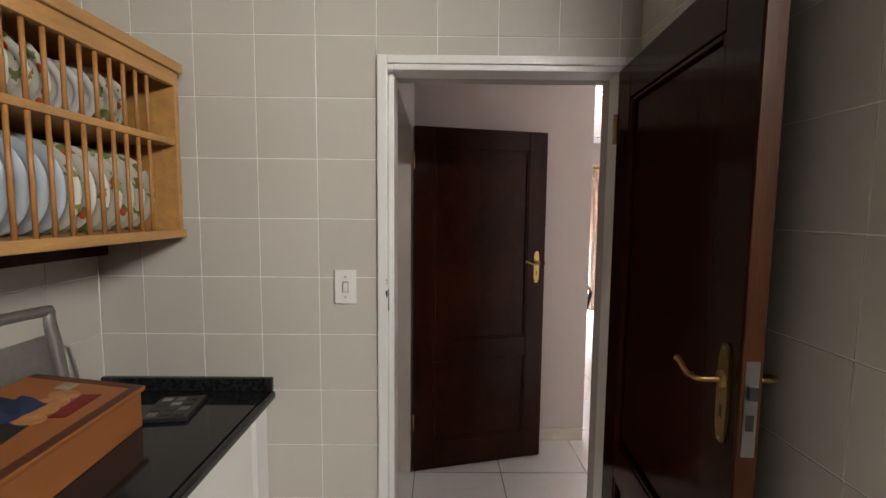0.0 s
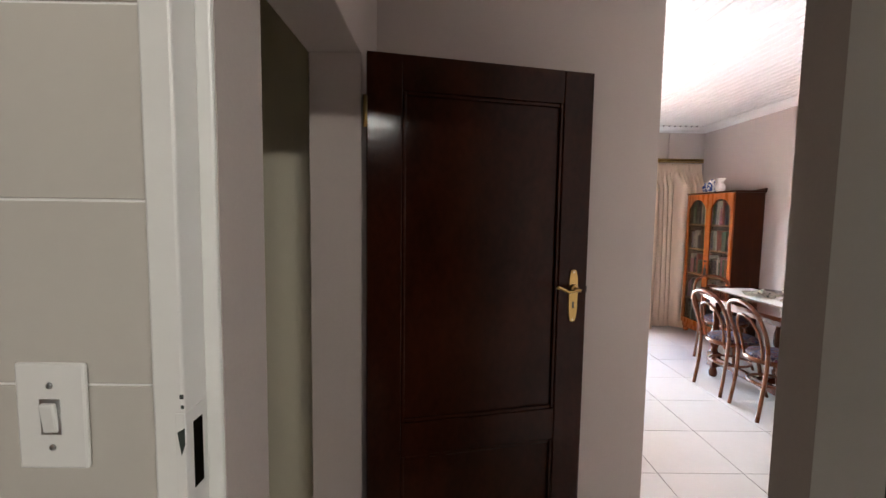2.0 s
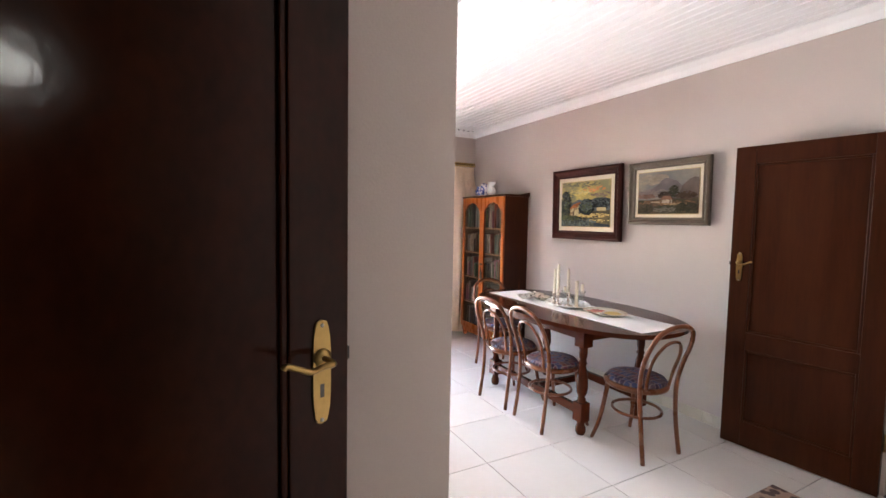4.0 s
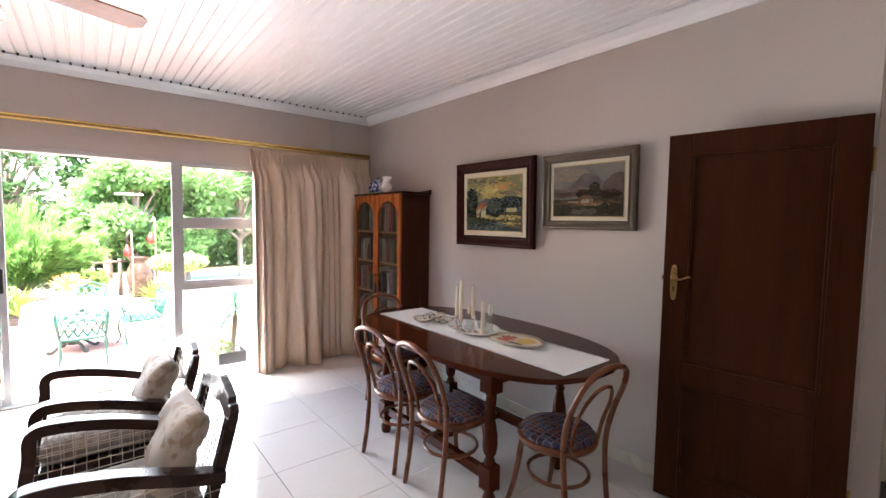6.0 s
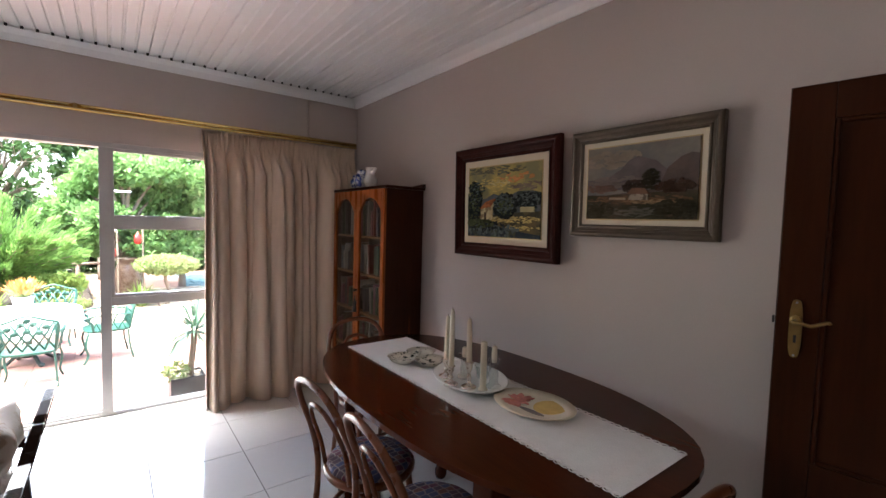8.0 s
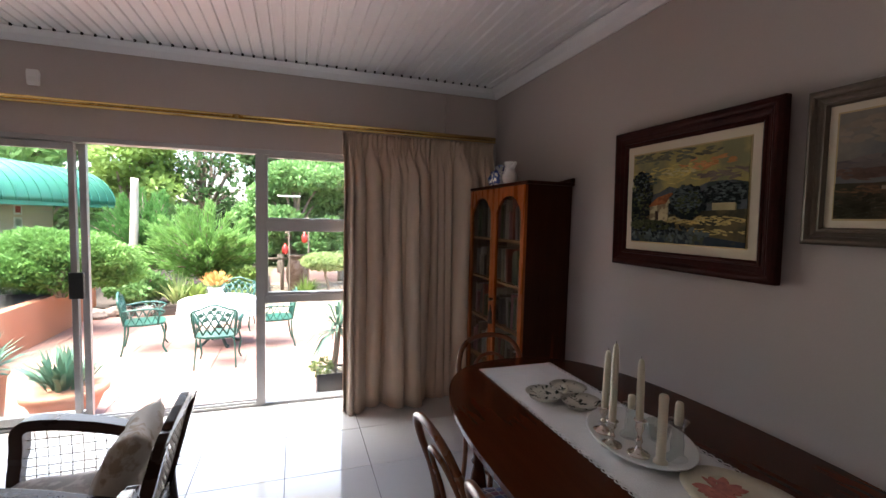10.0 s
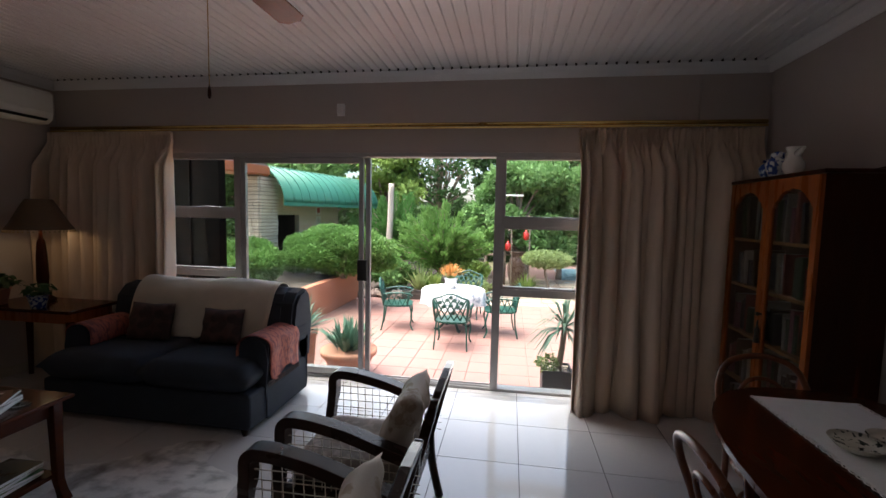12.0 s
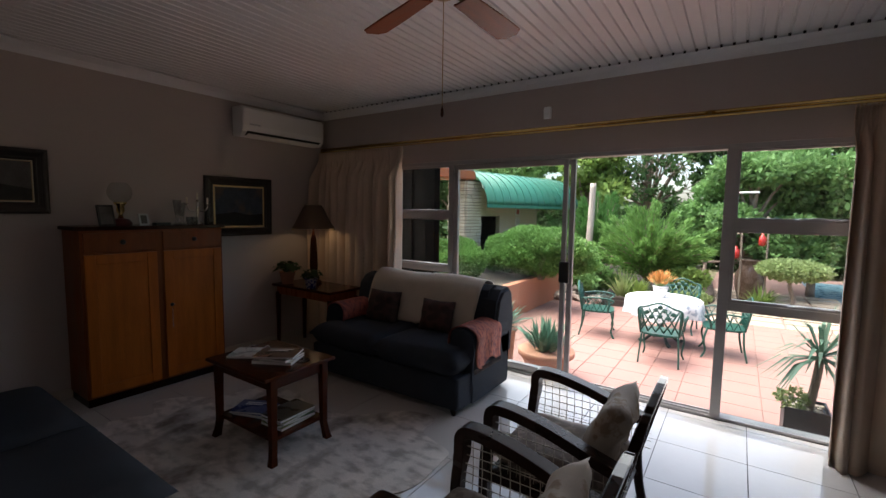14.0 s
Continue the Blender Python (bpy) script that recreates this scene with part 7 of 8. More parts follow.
bxp = thing("planter_box", pose(3.83, 10.0, G), "dark grey square planter with palm-like aloe", "planter")
part("box", boxes((-0.15, -0.15, 0, -0.135, 0.15, 0.5), (0.135, -0.15, 0, 0.15, 0.15, 0.5), (-0.135, -0.15, 0, 0.135, -0.135, 0.5), (-0.135, 0.135, 0, 0.135, 0.15, 0.5), (-0.14, -0.14, 0, 0.14, 0.14, 0.46), bevel=0.002), mat("charcoal_planter", (0.035, 0.037, 0.042), 0.5, spread=0.2), bxp)
st3 = bmesh.new()
for k in range(40):
    bmesh.ops.create_icosphere(st3, subdivisions=1, radius=random.uniform(0.014, 0.026), matrix=Matrix.Translation((random.uniform(-0.12, 0.12), random.uniform(-0.12, 0.12), 0.475)) @ Matrix.Diagonal((1, 1, 0.6, 1)))
tagged(part("pebbles", st3, STONE, bxp), kind="stuff")
part("trunk", tube(curve_points([(0.02, 0, 0.46), (0.05, 0.0, 0.7), (0.07, 0, 0.95)], 5), (0.035, 0.03), 10), BARK, bxp)
rg = random.Random(9)
rows = []
for k in range(64):
    a, e = rg.uniform(0, 6.283), rg.uniform(-0.45, 1.3)
    L = rg.uniform(0.35, 0.58)
    d = Vector((math.cos(a) * math.cos(e), math.sin(a) * math.cos(e), math.sin(e)))
    b = Vector((0.07, 0, 0.93))
    rows.append((b, b + d * L - Vector((0, 0, 0.12)), Vector((-math.sin(a), math.cos(a), 0)), 0.03, 0.09))
blades("crown", bxp, BLUELEAF, rows)
crown("succulent", bxp, PALELEAF, [(-0.1, -0.08, 0.56, 0.12, 0.1, 0.1)], 160, 0.05, 11)

# raised planter with clipped junipers
pl = built("wall_planter", boxes((-5.2, 11.6, -0.6, -0.3, 11.75, 0.15), (-0.45, 11.75, -0.6, -0.3, 15.9, 0.15), (-5.2, 11.75, -0.6, -0.45, 15.9, 0.06)), TERRAWALL)
soft_edges(pl, 0.015)
built("ground_planter_soil", boxes((-5.1, 11.75, 0.06, -0.45, 15.9, 0.1)), SOIL)
def shrub(name, x, y, z, lumps, leaf, n, size, label, seed, long=1.6, up=0.4, trunk=True, category="shrub", shell=0.55):
    s = thing(name, pose(x, y, z), label, category)
    if trunk:
        bm = bmesh.new()
        rg = random.Random(seed)
        for l in lumps[:6]:
            tube(curve_points([(rg.uniform(-0.06, 0.06), rg.uniform(-0.06, 0.06), 0), (l[0] * 0.4, l[1] * 0.4, l[2] * 0.55), (l[0], l[1], l[2])], 4), (0.045, 0.012), 6, bm=bm)
        part("trunk", bm, BARK, s)
    crown("crown", s, leaf, lumps, n, size, seed, long, up, shell)
    return s

def lumpy(rx, ry, rz, cz, k, seed, small=0.42):
    rg = random.Random(seed)
    out = [(0, 0, cz, rx * 0.78, ry * 0.78, rz * 0.8)]
    for i in range(k):
        a, e = rg.uniform(0, 6.283), rg.uniform(-0.5, 1.2)
        out.append((rx * 0.66 * math.cos(a) * math.cos(e), ry * 0.66 * math.sin(a) * math.cos(e), cz + rz * 0.62 * math.sin(e), rx * small, ry * small, rz * small))
    return out

shrub("juniper", -1.68, 13.05, 0.1, lumpy(0.66, 0.62, 0.5, 0.42, 14, 1), JUNIPER, 26000, 0.042, "bright green rounded juniper in the raised planter", 1, 2.3)
shrub("juniper", -0.3, 14.4, 0.1, lumpy(1.25, 0.85, 0.6, 0.56, 18, 2), JUNIPER, 44000, 0.04, "broad clipped juniper in the raised planter", 2, 2.3)
shrub("juniper", -1.15, 14.85, 0.1, lumpy(0.8, 0.6, 0.5, 0.4, 12, 3), JUNIPERDEEP, 15000, 0.045, "deep green juniper in the raised planter", 3, 2.3)

# weathered log
lg = solid("log_post", tube(curve_points([(-0.05, 17.1, G), (-0.02, 17.1, 0.4), (0.02, 17.1, 1.2), (0.05, 17.1, 2.33)], 6), (0.1, 0.075), 14), POSTWOOD, "pale weathered upright log among the shrubs", "log")

# big spreading juniper: upright sprays
def spray(name, x, y, z, sprays, leaf, label, seed):
    s = thing(name, pose(x, y, z), label, "shrub")
    rg = random.Random(seed)
    rng = np.random.default_rng(seed)
    V, F = [], []
    tr = bmesh.new()
    for (ax, ay, az, L, lean) in sprays:
        b = Vector((0, 0, 0.05))
        tip = Vector((ax, ay, az))
        mid = b.lerp(tip, 0.5) + Vector((-ax * 0.15, -ay * 0.15, 0.15))
        line = [b, b.lerp(mid, 0.5), mid, mid.lerp(tip, 0.5), tip]
        tube(line, (0.03, 0.006), 4, bm=tr)
        d = (tip - mid).normalized()
        nb = 300
        t = rng.random(nb) ** 0.8
        for q in t:
            p = b.lerp(tip, 0.25 + 0.75 * q) + Vector((0, 0, 0.1 * math.sin(3.14 * q)))
            w = (1 - q) ** 0.8 * L * 0.26 + 0.025
            off = Vector(rng.normal(size=3)) * w * 0.5
            c = p + off
            dd = (d * 1.5 + off.normalized() * 0.6 + Vector((0, 0, 0.15))).normalized()
            ln = rng.uniform(0.09, 0.18)
            sd = dd.cross(Vector(rng.normal(size=3))).normalized() * rng.uniform(0.009, 0.016)
            k = len(V)
            V += [tuple(c - sd * 0.4), tuple(c + dd * ln * 0.4 + sd), tuple(c + dd * ln), tuple(c + dd * ln * 0.4 - sd)]
            F.append((k, k + 1, k + 2, k + 3))
    part("branching_stem", tr, BARK, s)
    me = bpy.data.meshes.new("foliage")
    me.from_pydata(V, [], F)
    me.materials.append(leaf)
    ob = new("foliage", me)
    ob.parent = s
    return s

rg = random.Random(21)
rows = []
for k in range(88):
    a = rg.uniform(0, 6.283)
    r = 1.45 * rg.random() ** 0.5
    h = 1.8 - 0.62 * r + rg.uniform(-0.35, 0.3)
    rows.append((r * math.cos(a) * 1.05, r * math.sin(a) * 0.7, max(0.35, h), rg.uniform(0.55, 0.85), 0))
spray("spreading_juniper", 1.55, 16.6, -0.1, rows, JUNIPER, "large feathery spreading juniper behind the patio", 5)
rows = []
for k in range(60):
    a = rg.uniform(0, 6.283)
    r = 1.3 * rg.random() ** 0.5
    rows.append((r * math.cos(a) * 1.2, r * math.sin(a) * 0.7, max(0.3, 2.15 - 0.7 * r + rg.uniform(-0.3, 0.3)), rg.uniform(0.6, 0.9), 0))
spray("spreading_juniper", 0.0, 18.0, -0.1, rows, JUNIPERDEEP, "deep green feathery juniper behind the log", 6)

# planting bed, rocks, agave and low bushes
bed = bmesh.new()
gr = [(-2.0, 16.2), (0.1, 15.6), (0.9, 15.5), (1.9, 15.6), (2.6, 15.9), (2.9, 17.5), (2.6, 22), (-3.0, 22)]
prism(gr, -0.6, -0.34, bm=bed, bevel=0.05)
built("ground_bed", bed, SOIL)
def rock(x, y, z, r, seed, label="rough brown garden rock at the bed edge"):
    bm = bmesh.new()
    bmesh.ops.create_icosphere(bm, subdivisions=2, radius=r)
    for v in bm.verts:
        v.co *= 1 + 0.5 * noise.noise(v.co * (2.2 / r) + Vector((seed * 7.3, 0, 0)))
        v.co.z *= 0.65
    ob = solid("rock", bm, ROCK, label, "rock", "rocks along the bed")
    ob.location = (x, y, z + r * 0.35)
rr = random.Random(12)
for k in range(17):
    u = k / 16
    rock(-0.25 + 2.6 * u + rr.uniform(-0.08, 0.08), 15.55 + 0.25 * math.sin(3 * u) + rr.uniform(-0.1, 0.1), G, rr.uniform(0.11, 0.24), k)
spiky("agave", 1.15, 15.85, -0.36, [], None, PALELEAF, 70, 0.75, 0.05, "pale spiky agave in the bed", 7, 0.55, category="shrub")
spiky("fern_palm", 1.5, 15.7, -0.36, [], None, YELLOWLEAF, 90, 0.6, 0.045, "yellow-green arching fern leaves in the bed", 8, 0.35, 0.1, category="shrub")
shrub("low_bush", 0.45, 15.9, -0.36, lumpy(0.6, 0.4, 0.4, 0.35, 8, 4), TREELEAF, 2600, 0.085, "low leafy bush behind the rocks", 5, 1.3, 0.2)
shrub("low_bush", 2.45, 16.2, -0.36, lumpy(0.42, 0.36, 0.4, 0.42, 8, 6), YELLOWLEAF, 1700, 0.085, "yellow-green leafy bush by the path", 7, 1.3, 0.2)
shrub("low_bush", 2.5, 15.8, -0.4, lumpy(0.4, 0.25, 0.2, 0.2, 6, 9), PALELEAF, 1200, 0.05, "pale trailing bush at the bed edge", 10, 1.6, 0.3, False)
# garden path of pale slabs and the lower terrace
path = built("pavement_path", boxes((2.7, 15.2, -0.6, 8.0, 24.0, G - 0.018)), PAVERJOINT)
for k in range(9):
    for j in range(4):
        w = 0.62
        part("slab", boxes((2.8 + j * 0.66, 15.35 + k * 0.5, G - 0.02, 2.8 + j * 0.66 + w, 15.75 + k * 0.5, G + 0.012), bevel=0.008), mat("pale_path_slab", (0.36, 0.28, 0.21), 0.85, spread=0.2, each=0.4) if k + j == 0 else bpy.data.materials["pale_path_slab"], path)
built("water_pool", boxes((5.0, 19.2, G - 0.01, 9.0, 23.0, G + 0.004)), BLUEPAINT)
urn = thing("garden_urn", pose(3.55, 18.0, G), "large brown glazed garden urn on the terrace", "urn")
part("body", lathe([(0.17, 0), (0.22, 0.1), (0.29, 0.4), (0.3, 0.62), (0.22, 0.85), (0.2, 0.92), (0.27, 1.0), (0.28, 1.04), (0.22, 1.04)], 26), mat("brown_glaze", (0.09, 0.055, 0.04), 0.3, spread=0.4, scale=6), urn)
spiky("grass_clump", 3.75, 17.0, G, [], None, YELLOWLEAF, 160, 0.62, 0.03, "arching green grass clump by the path", 14, 0.5, 0.15, category="grass")
tp = thing("umbrella_tree", pose(4.26, 17.0, G), "small flat-topped clipped tree with pale leaves", "tree")
part("trunk", tube(curve_points([(0.0, 0, 0), (0.05, 0, 0.3), (-0.03, 0, 0.6), (0.02, 0, 0.8)], 5), (0.05, 0.03), 8), BARK, tp)
crown("crown", tp, PALELEAF, [(0, 0, 0.93, 0.6, 0.5, 0.24), (-0.25, 0, 0.95, 0.38, 0.4, 0.2), (0.28, 0.05, 0.92, 0.38, 0.4, 0.2)], 7200, 0.055, 31, 1.3, 0.3)
for x, z in ((3.72, 1.02), (3.25, 0.72)):
    hb = thing("bird_feeder", pose(x, 17.2, z), "red hanging bird feeder among the trees", "bird feeder", "feeders in the trees")
    part("bottle", lathe([(0.03, -0.14), (0.075, -0.1), (0.07, 0.05), (0.03, 0.09), (0.02, 0.14)], 14), REDPAINT, hb)
    part("cord", tube([(0, 0, 0.14), (0.0, 0, 0.4)], 0.004, 4), DARKIRON, hb)
    part("pole", tube(curve_points([(0, 0, 0.4), (0.04, 0, 0.42), (0.09, 0, 0.36), (0.1, 0, G - z)], 4), 0.02, 7), BARK, hb)
rl2 = thing("garden_rail", pose(0, 0, 0), "rustic brown timber rail behind the bed", "rail")
for x in (2.6, 3.15):
    part("post", lathe([(0.05, G), (0.045, 0.45)], 8, (x, 18.4, 0)), BARK, rl2)
part("bar", tube([(2.5, 18.38, 0.35), (3.3, 18.38, 0.38)], 0.035, 7), BARK, rl2)

# trees
def tree(x, y, h, spread, leaf, n, size, label, seed, lean=0.0, base=0.32, bare=False):
    t = thing("tree", pose(x, y, G), label, "tree", "garden trees")
    rg = random.Random(seed)
    bm = bmesh.new()
    tube(curve_points([(0, 0, 0), (lean * 0.3, 0.1, h * 0.25), (lean * 0.7, 0, h * 0.5), (lean, 0, h * 0.8)], 5), (0.04 + h * 0.014, 0.03), 9, bm=bm)
    lumps = []
    for k in range(16 if not bare else 26):
        a = rg.uniform(0, 6.283)
        r = spread * rg.uniform(0.3, 1.0)
        z = h * rg.uniform(base + 0.08, 0.97)
        r *= 1.0 - 0.55 * max(0, z / h - 0.6) / 0.4
        p = (lean * z / h + r * math.cos(a), r * math.sin(a) * 0.75, z)
        s = spread * rg.uniform(0.24, 0.42)
        lumps.append((*p, s, s, s * 0.72))
        z0 = z * rg.uniform(0.5, 0.75)
        tube(curve_points([(lean * z0 / h, 0, z0), (lean * z0 / h + r * 0.5 * math.cos(a), r * 0.4 * math.sin(a), (z0 + z) / 2 + 0.15), p], 4), (0.04 + h * 0.005, 0.012), 5, bm=bm)
        if bare:
            for q in range(5):
                e = Vector(p) + Vector((rg.uniform(-0.7, 0.7), rg.uniform(-0.4, 0.4), rg.uniform(-0.5, 0.6)))
                tube([Vector(p).lerp(Vector((0, 0, z0)), 0.25 * rg.random()), Vector(p).lerp(e, 0.6) + Vector((0, 0, 0.1)), e], (0.014, 0.005), 4, bm=bm)
    part("trunk", bm, BARK, t)
    if n:
        crown("crown", t, leaf, lumps, n, size, seed, 1.35, 0.1, 0.35)
    return t

tree(3.4, 18.6, 3.6, 1.5, TREELEAF, 16000, 0.115, "leafy green garden tree with many pale stems", 41, 0.2, 0.2)
tree(4.9, 20.0, 4.6, 1.8, TREELEAF, 18000, 0.12, "leafy green garden tree over the terrace", 42, 0.1, 0.22)
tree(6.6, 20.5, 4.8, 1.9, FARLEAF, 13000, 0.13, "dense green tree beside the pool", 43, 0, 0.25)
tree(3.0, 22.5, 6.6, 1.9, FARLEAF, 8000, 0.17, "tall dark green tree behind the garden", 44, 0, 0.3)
tree(8.8, 22.0, 5.5, 2.2, TREELEAF, 8000, 0.19, "broad green tree at the garden end", 45, 0, 0.2)
tree(0.9, 21.5, 5.2, 1.6, FARLEAF, 1300, 0.16, "thin grey-branched tree with sparse leaves", 46, -0.4, 0.4, True)
tree(-1.2, 20.5, 4.6, 1.7, YELLOWLEAF, 7000, 0.15, "light green feathery tree over the awning", 47, 0.2, 0.4)
tree(-4.0, 22.5, 6.0, 2.3, TREELEAF, 8000, 0.19, "green tree behind the outbuilding", 48, 0, 0.3)
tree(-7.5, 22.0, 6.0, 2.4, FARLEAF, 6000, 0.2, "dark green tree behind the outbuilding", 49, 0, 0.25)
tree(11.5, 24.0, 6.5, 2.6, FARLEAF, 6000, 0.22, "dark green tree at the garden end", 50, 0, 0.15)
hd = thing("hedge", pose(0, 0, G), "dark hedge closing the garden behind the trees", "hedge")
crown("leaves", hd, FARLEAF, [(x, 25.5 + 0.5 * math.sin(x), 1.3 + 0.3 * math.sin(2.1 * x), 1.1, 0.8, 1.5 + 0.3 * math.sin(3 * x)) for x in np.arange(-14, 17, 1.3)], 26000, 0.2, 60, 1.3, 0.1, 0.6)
hd.children[0]["kind"] = "stuff"
# dark box behind the leaves; its colour stands for the shade inside
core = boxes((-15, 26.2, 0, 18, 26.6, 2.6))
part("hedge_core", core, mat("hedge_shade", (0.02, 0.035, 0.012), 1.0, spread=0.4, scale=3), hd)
pole = solid("white_bar", boxes((3.05, 17.6, 2.06, 3.62, 17.63, 2.1), bevel=0.004), WHITE, "thin white horizontal bar hung among the trees", "bar")

# outbuilding with barrel awning
ob_ = thing("outbuilding", pose(-2.28, 14.85, G, 0, 0, 80), "pale stone outbuilding with dark doorway and varnished eaves", "building")
part("wall", boxes((0.03, 0.3, 0, 0.35, 0.5, 2.7), (1.55, 0.3, 0, 3.45, 0.5, 2.7), (0.35, 0.3, 1.95, 1.55, 0.5, 2.7), (0.03, 0.5, 0, 0.2, 0.85, 2.7), (3.25, 0.5, 0, 3.45, 0.85, 2.7), (0.2, 0.7, 0, 3.25, 0.85, 2.7), (0.2, 0.5, 2.6, 3.25, 0.7, 2.7)), STONE, ob_)
# panel closes the opening; the shade inside is put into its colour
part("doorway", boxes((0.35, 0.44, 0, 1.55, 0.48, 1.95)), DARKWALL, ob_, "near-black panel standing for the shade inside the doorway")
part("roof", prism([(-0.3, 3.02), (0.9, 3.02), (0.9, 3.1), (-0.3, 3.06)], -2.6, -0.32, "x"), mat("roof_sheet", (0.2, 0.18, 0.17), 0.7), ob_)
part("fascia", boxes((-2.6, -0.35, 2.84, -0.32, -0.3, 3.02), bevel=0.006), ROOFWOOD, ob_, "orange varnished fascia board")
part("soffit", boxes((-2.6, -0.3, 2.82, -0.32, 0.3, 3.02)), ROOFWOOD, ob_)
pil = part("pillar", boxes((-0.55, -0.25, 0, 0.02, 0.3, 2.82)), MORTAR, ob_, "pillar of cream split-stone courses")
course = random.Random(3)
z = 0.0
while z < 2.78:
    h = course.uniform(0.06, 0.1)
    x = -0.55
    while x < 0.0:
        w = min(course.uniform(0.12, 0.3), 0.02 - x)
        part("stone", boxes((x + 0.005, -0.25 - course.uniform(0.015, 0.05), z + 0.006, x + w - 0.005, -0.25, min(2.82, z + h) - 0.008)), STONE, pil)
        x += w
    y = -0.25
    while y < 0.28:
        w = min(course.uniform(0.12, 0.3), 0.3 - y)
        part("stone", boxes((-0.55 - course.uniform(0.015, 0.05), y + 0.005, z + 0.006, -0.55, y + w - 0.005, min(2.82, z + h) - 0.008)), STONE, pil)
        y += w
    z += h
for k, (x, z, m_) in enumerate(((2.4, 2.08, REDPAINT), (2.4, 1.8, CHINA))):
    part("wall_sign", boxes((x - 0.11, 0.285, z - 0.11, x + 0.11, 0.299, z + 0.11), bevel=0.004), CHINA, ob_, "small square wall sign")
    part("sign_motif", boxes((x - 0.07, 0.28, z - 0.07, x + 0.07, 0.2845, z + 0.07)), m_ if k == 0 else STEEL, ob_)
aw = thing("awning", ob_.matrix_world, "green ribbed barrel awning on the outbuilding", "awning")
def vault(a0, a1, x0, x1, off=0.0):
    bm = bmesh.new()
    n = 14
    rows_ = []
    for i in range(n + 1):
        a = a0 + (a1 - a0) * i / n
        rows_.append([bm.verts.new((x, 0.3 - (1.0 + off) * math.sin(a), 2.25 + (0.84 + off) * math.cos(a))) for x in (x0, x1)])
    for p, q in zip(rows_, rows_[1:]):
        bm.faces.new((p[0], p[1], q[1], q[0])).smooth = True
    return bm
part("sheet", vault(0, math.pi / 2, -0.3, 4.1), AWNING, aw).modifiers.new("thick", "SOLIDIFY").thickness = 0.008
for k in range(15):
    x = -0.3 + k * 0.3125
    part("rib", vault(0, math.pi / 2, x, x + 0.028, 0.012), AWNING, aw).modifiers.new("thick", "SOLIDIFY").thickness = 0.016
part("valance", boxes((-0.3, -0.705, 2.17, 4.1, -0.695, 2.26)), AWNING, aw)
# near-black panel beside the glazing, a stand-in for a dark house wing
ds = thing("timber_screen", pose(0, 0, G), "near-black battened panel in place of a dark house wing", "screen")
part("panel", boxes((-3.4, 10.6, 0, -0.42, 10.66, 2.9)), DARKWALL, ds)
for k in range(9):
    x = -3.2 + k * 0.33
    part("batten", boxes((x, 10.57, 0, x + 0.05, 10.6, 2.9), bevel=0.004), DARKWALL, ds)
part("post", boxes((-0.5, 10.54, 0, -0.4, 10.68, 2.95), bevel=0.006), DARKWALL, ds)


# ------------------------------------------------------------ tiles of floors, walls and patio
def slab_mesh(name, w, d, h, bevel, material):
    return as_mesh(name, boxes((0, 0, 0, w, d, h), bevel=bevel), material)

floor = built("floor", boxes((XL, 3.67, -0.006, 6.3, YN + 0.02, -0.0055)), FLOORGROUT)
P, G0X, G0Y = 0.515, 3.41, 8.59
full = slab_mesh("floor_tile", P - 0.005, P - 0.005, 0.006, 0.0, FLOORTILE)
for i in range(-10, 6):
    for j in range(-17, 2):
        x, y = G0X + P * i + 0.0025, G0Y + P * j + 0.0025
        x1, y1 = x + P - 0.005, y + P - 0.005
        lo = KX0 if y1 < 3.7 else XL
        hi = KX1 if y1 < 3.7 else XR
        if x1 < lo or x > hi or y < KY0 or y > YN + 0.02:
            continue
        if x >= lo and x1 <= hi and y1 <= YN + 0.02:
            ob = new("floor_tile", full)
            ob.parent, ob.location = floor, (x, y, -0.006)
        else:
            part("floor_tile", boxes((max(x, lo), y, -0.006, min(x1, hi), min(y1, YN + 0.02), 0)), FLOORTILE, floor)

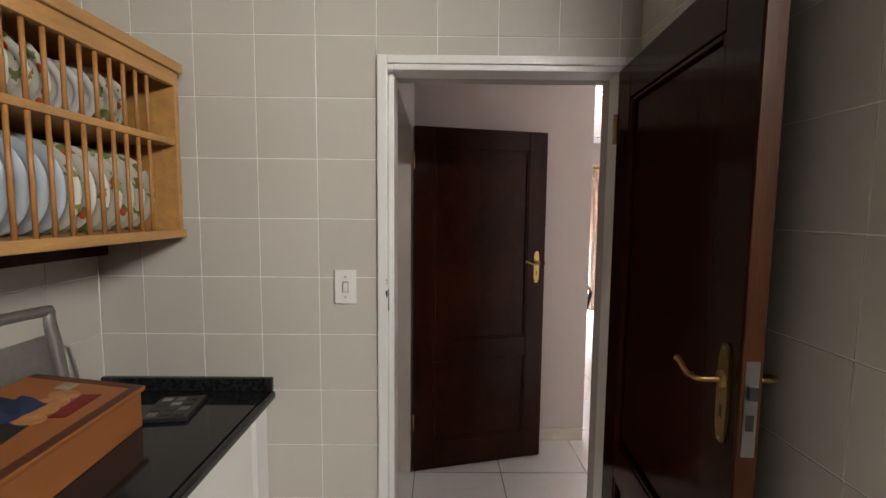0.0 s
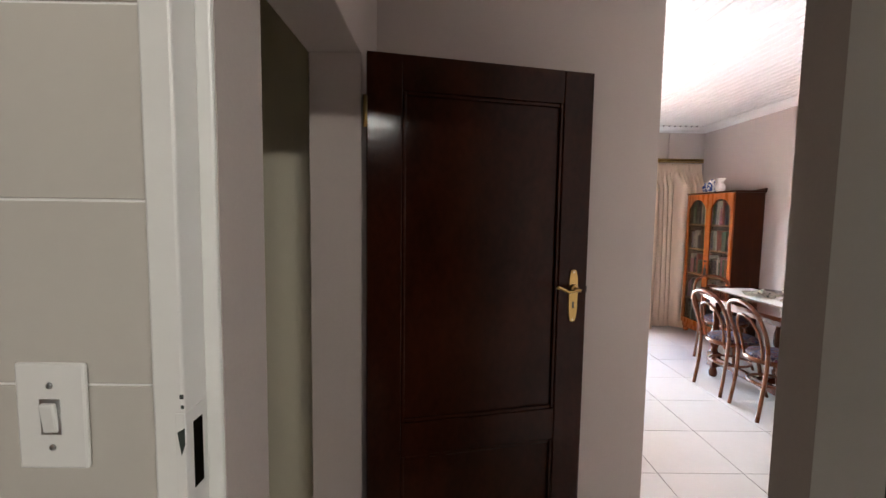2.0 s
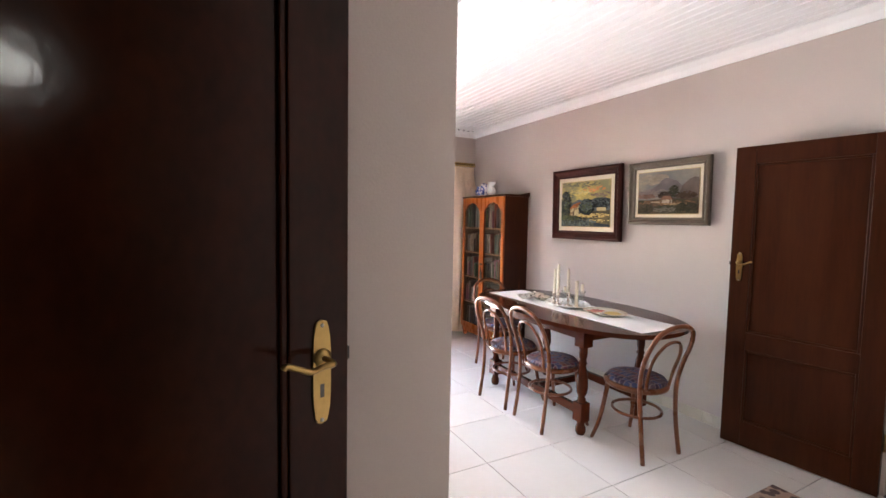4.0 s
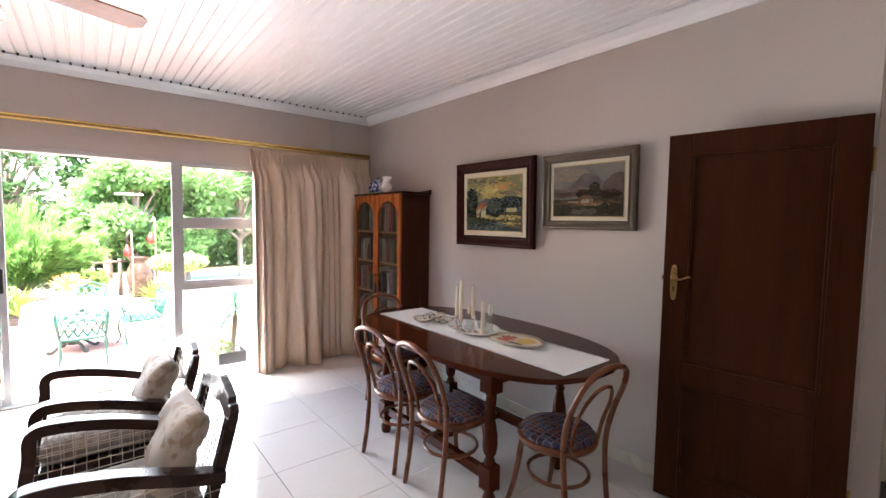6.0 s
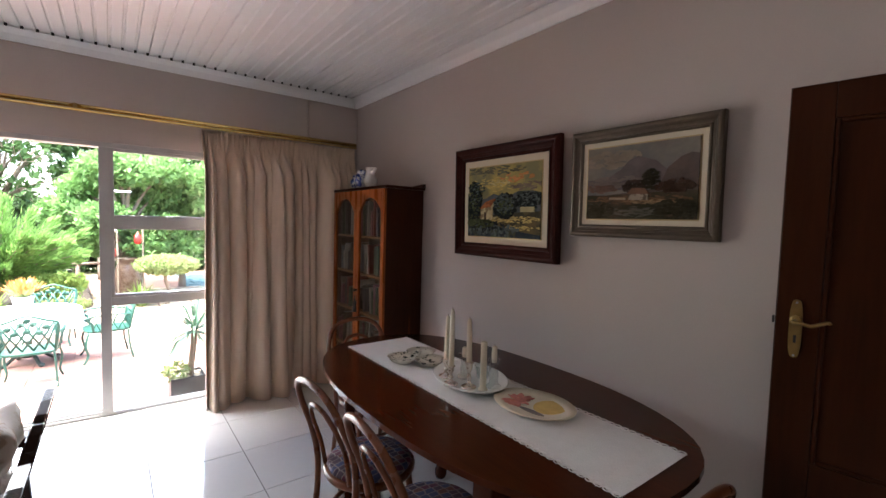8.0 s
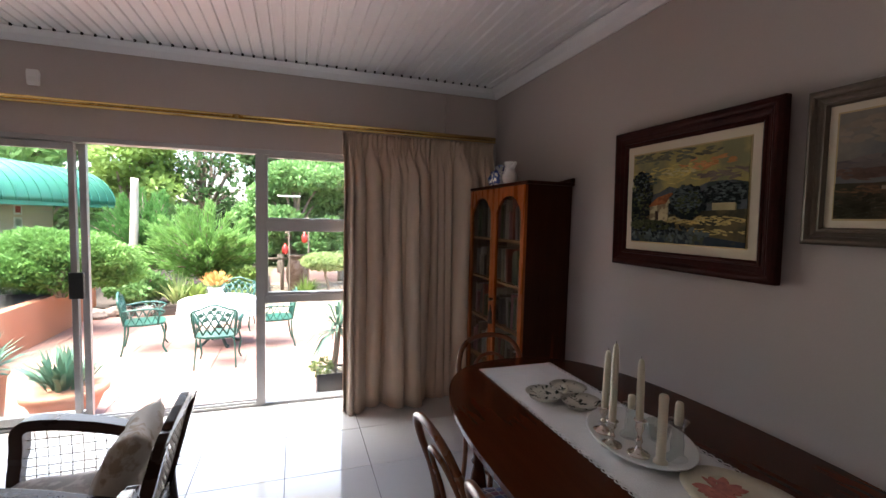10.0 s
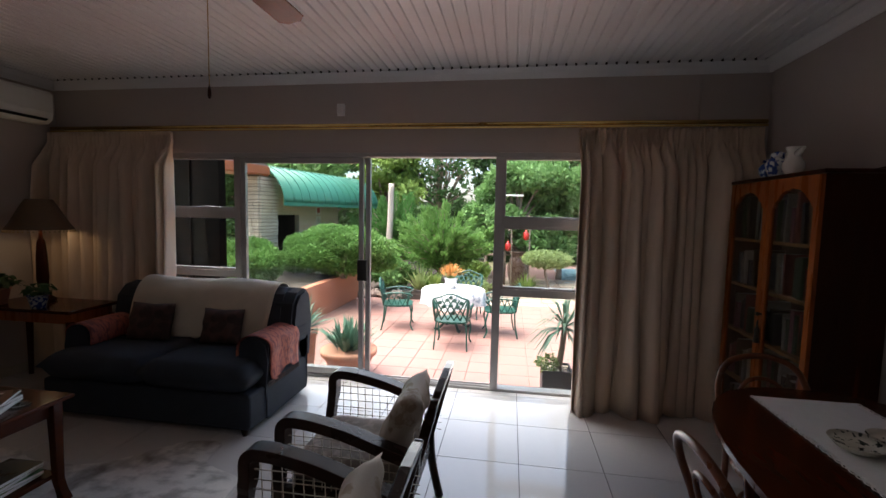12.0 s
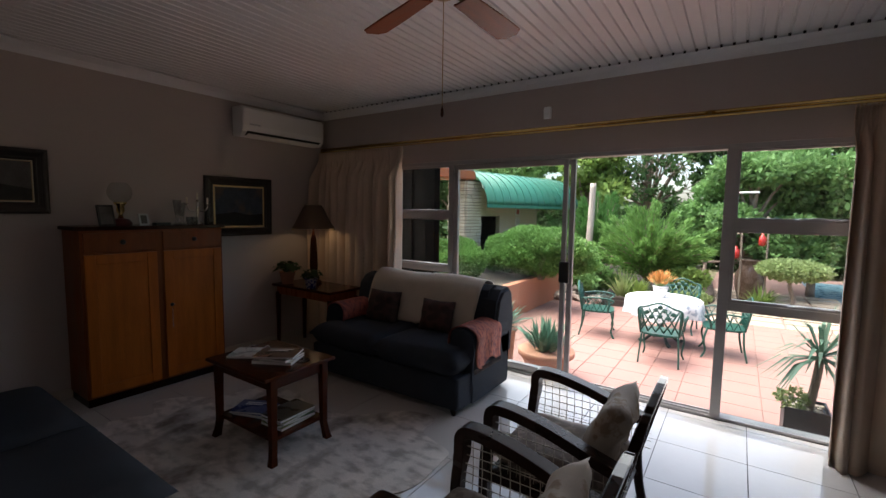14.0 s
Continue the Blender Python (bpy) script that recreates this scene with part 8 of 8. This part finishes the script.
def wall_tiles(wall, along, fixed, face, u0, u1, z0, z1, gu, gz, skip=None):
    """Square wall tiles on a wall; along: 'x' or 'y'; fixed: the face of the wall; face: +1 or -1."""
    T = 0.205
    k0, k1 = math.floor((u0 - gu) / T), math.ceil((u1 - gu) / T)
    n0, n1 = math.floor((z0 - gz) / T), math.ceil((z1 - gz) / T)
    whole = None
    for i in range(k0, k1):
        for j in range(n0, n1):
            a, b = max(u0, gu + i * T + 0.0015), min(u1, gu + (i + 1) * T - 0.0015)
            c, d = max(z0, gz + j * T + 0.0015), min(z1, gz + (j + 1) * T - 0.0015)
            if b - a < 0.01 or d - c < 0.01 or (skip and skip(a, b, c, d)):
                continue
            f0, f1 = sorted((fixed - face * 0.002, fixed + face * 0.0022))
            if b - a > T - 0.0035 and d - c > T - 0.0035:
                if whole is None:
                    s = T - 0.003
                    whole = as_mesh("wall_tile", boxes((0, 0, 0, s, 0.0042, s) if along == "x" else (0, 0, 0, 0.0042, s, s), bevel=0.0012), WALLTILE)
                ob = new("wall_tile", whole)
                ob.parent, ob.location = wall, ((a, f0, c) if along == "x" else (f0, a, c))
            else:
                part("wall_tile", boxes((a, f0, c, b, f1, d) if along == "x" else (f0, a, c, f1, b, d)), WALLTILE, wall)

grout_n = built("trim_grout_north", boxes((KX0, KY, 0, 1.273, KY + 0.008, 2.62), (2.147, KY, 0, KX1, KY + 0.008, 2.62), (1.273, KY, 2.077, 2.147, KY + 0.008, 2.62)), GROUT)
wall_tiles(grout_n, "x", KY, -1, KX0, 1.2705, 0.0, 2.62, 1.066, 1.322)
wall_tiles(grout_n, "x", KY, -1, 1.2705, KX1, 2.0795, 2.62, 1.066, 1.322)
wall_tiles(bpy.data.objects["wall_kitchen_west"], "y", KX0 - 0.004, 1, 1.9, KY - 0.006, 0.9, 2.62, KY - 0.006, 1.322)
wall_tiles(bpy.data.objects["wall_kitchen_east"], "y", KX1 + 0.004, -1, 2.5, KY - 0.006, 0.0, 2.62, KY - 0.02, 1.322)

T = 0.4
paver = slab_mesh("paver", T - 0.008, T - 0.008, 0.016, 0.003, PAVER)
rest = bmesh.new()
for i in range(-12, 20):
    for j in range(0, 17):
        x, y = T * i + 0.003, 9.41 + T * j
        if -0.8 < x < 4.9 and 10.0 < y < 15.3:
            ob = new("paver", paver)
            ob.parent, ob.location = patio, (x, y, G - 0.016)
        else:
            box(rest, x, y, G - 0.016, x + T - 0.008, y + T - 0.008, G)
tagged(part("far_pavers", rest, PAVER, patio), kind="stuff")
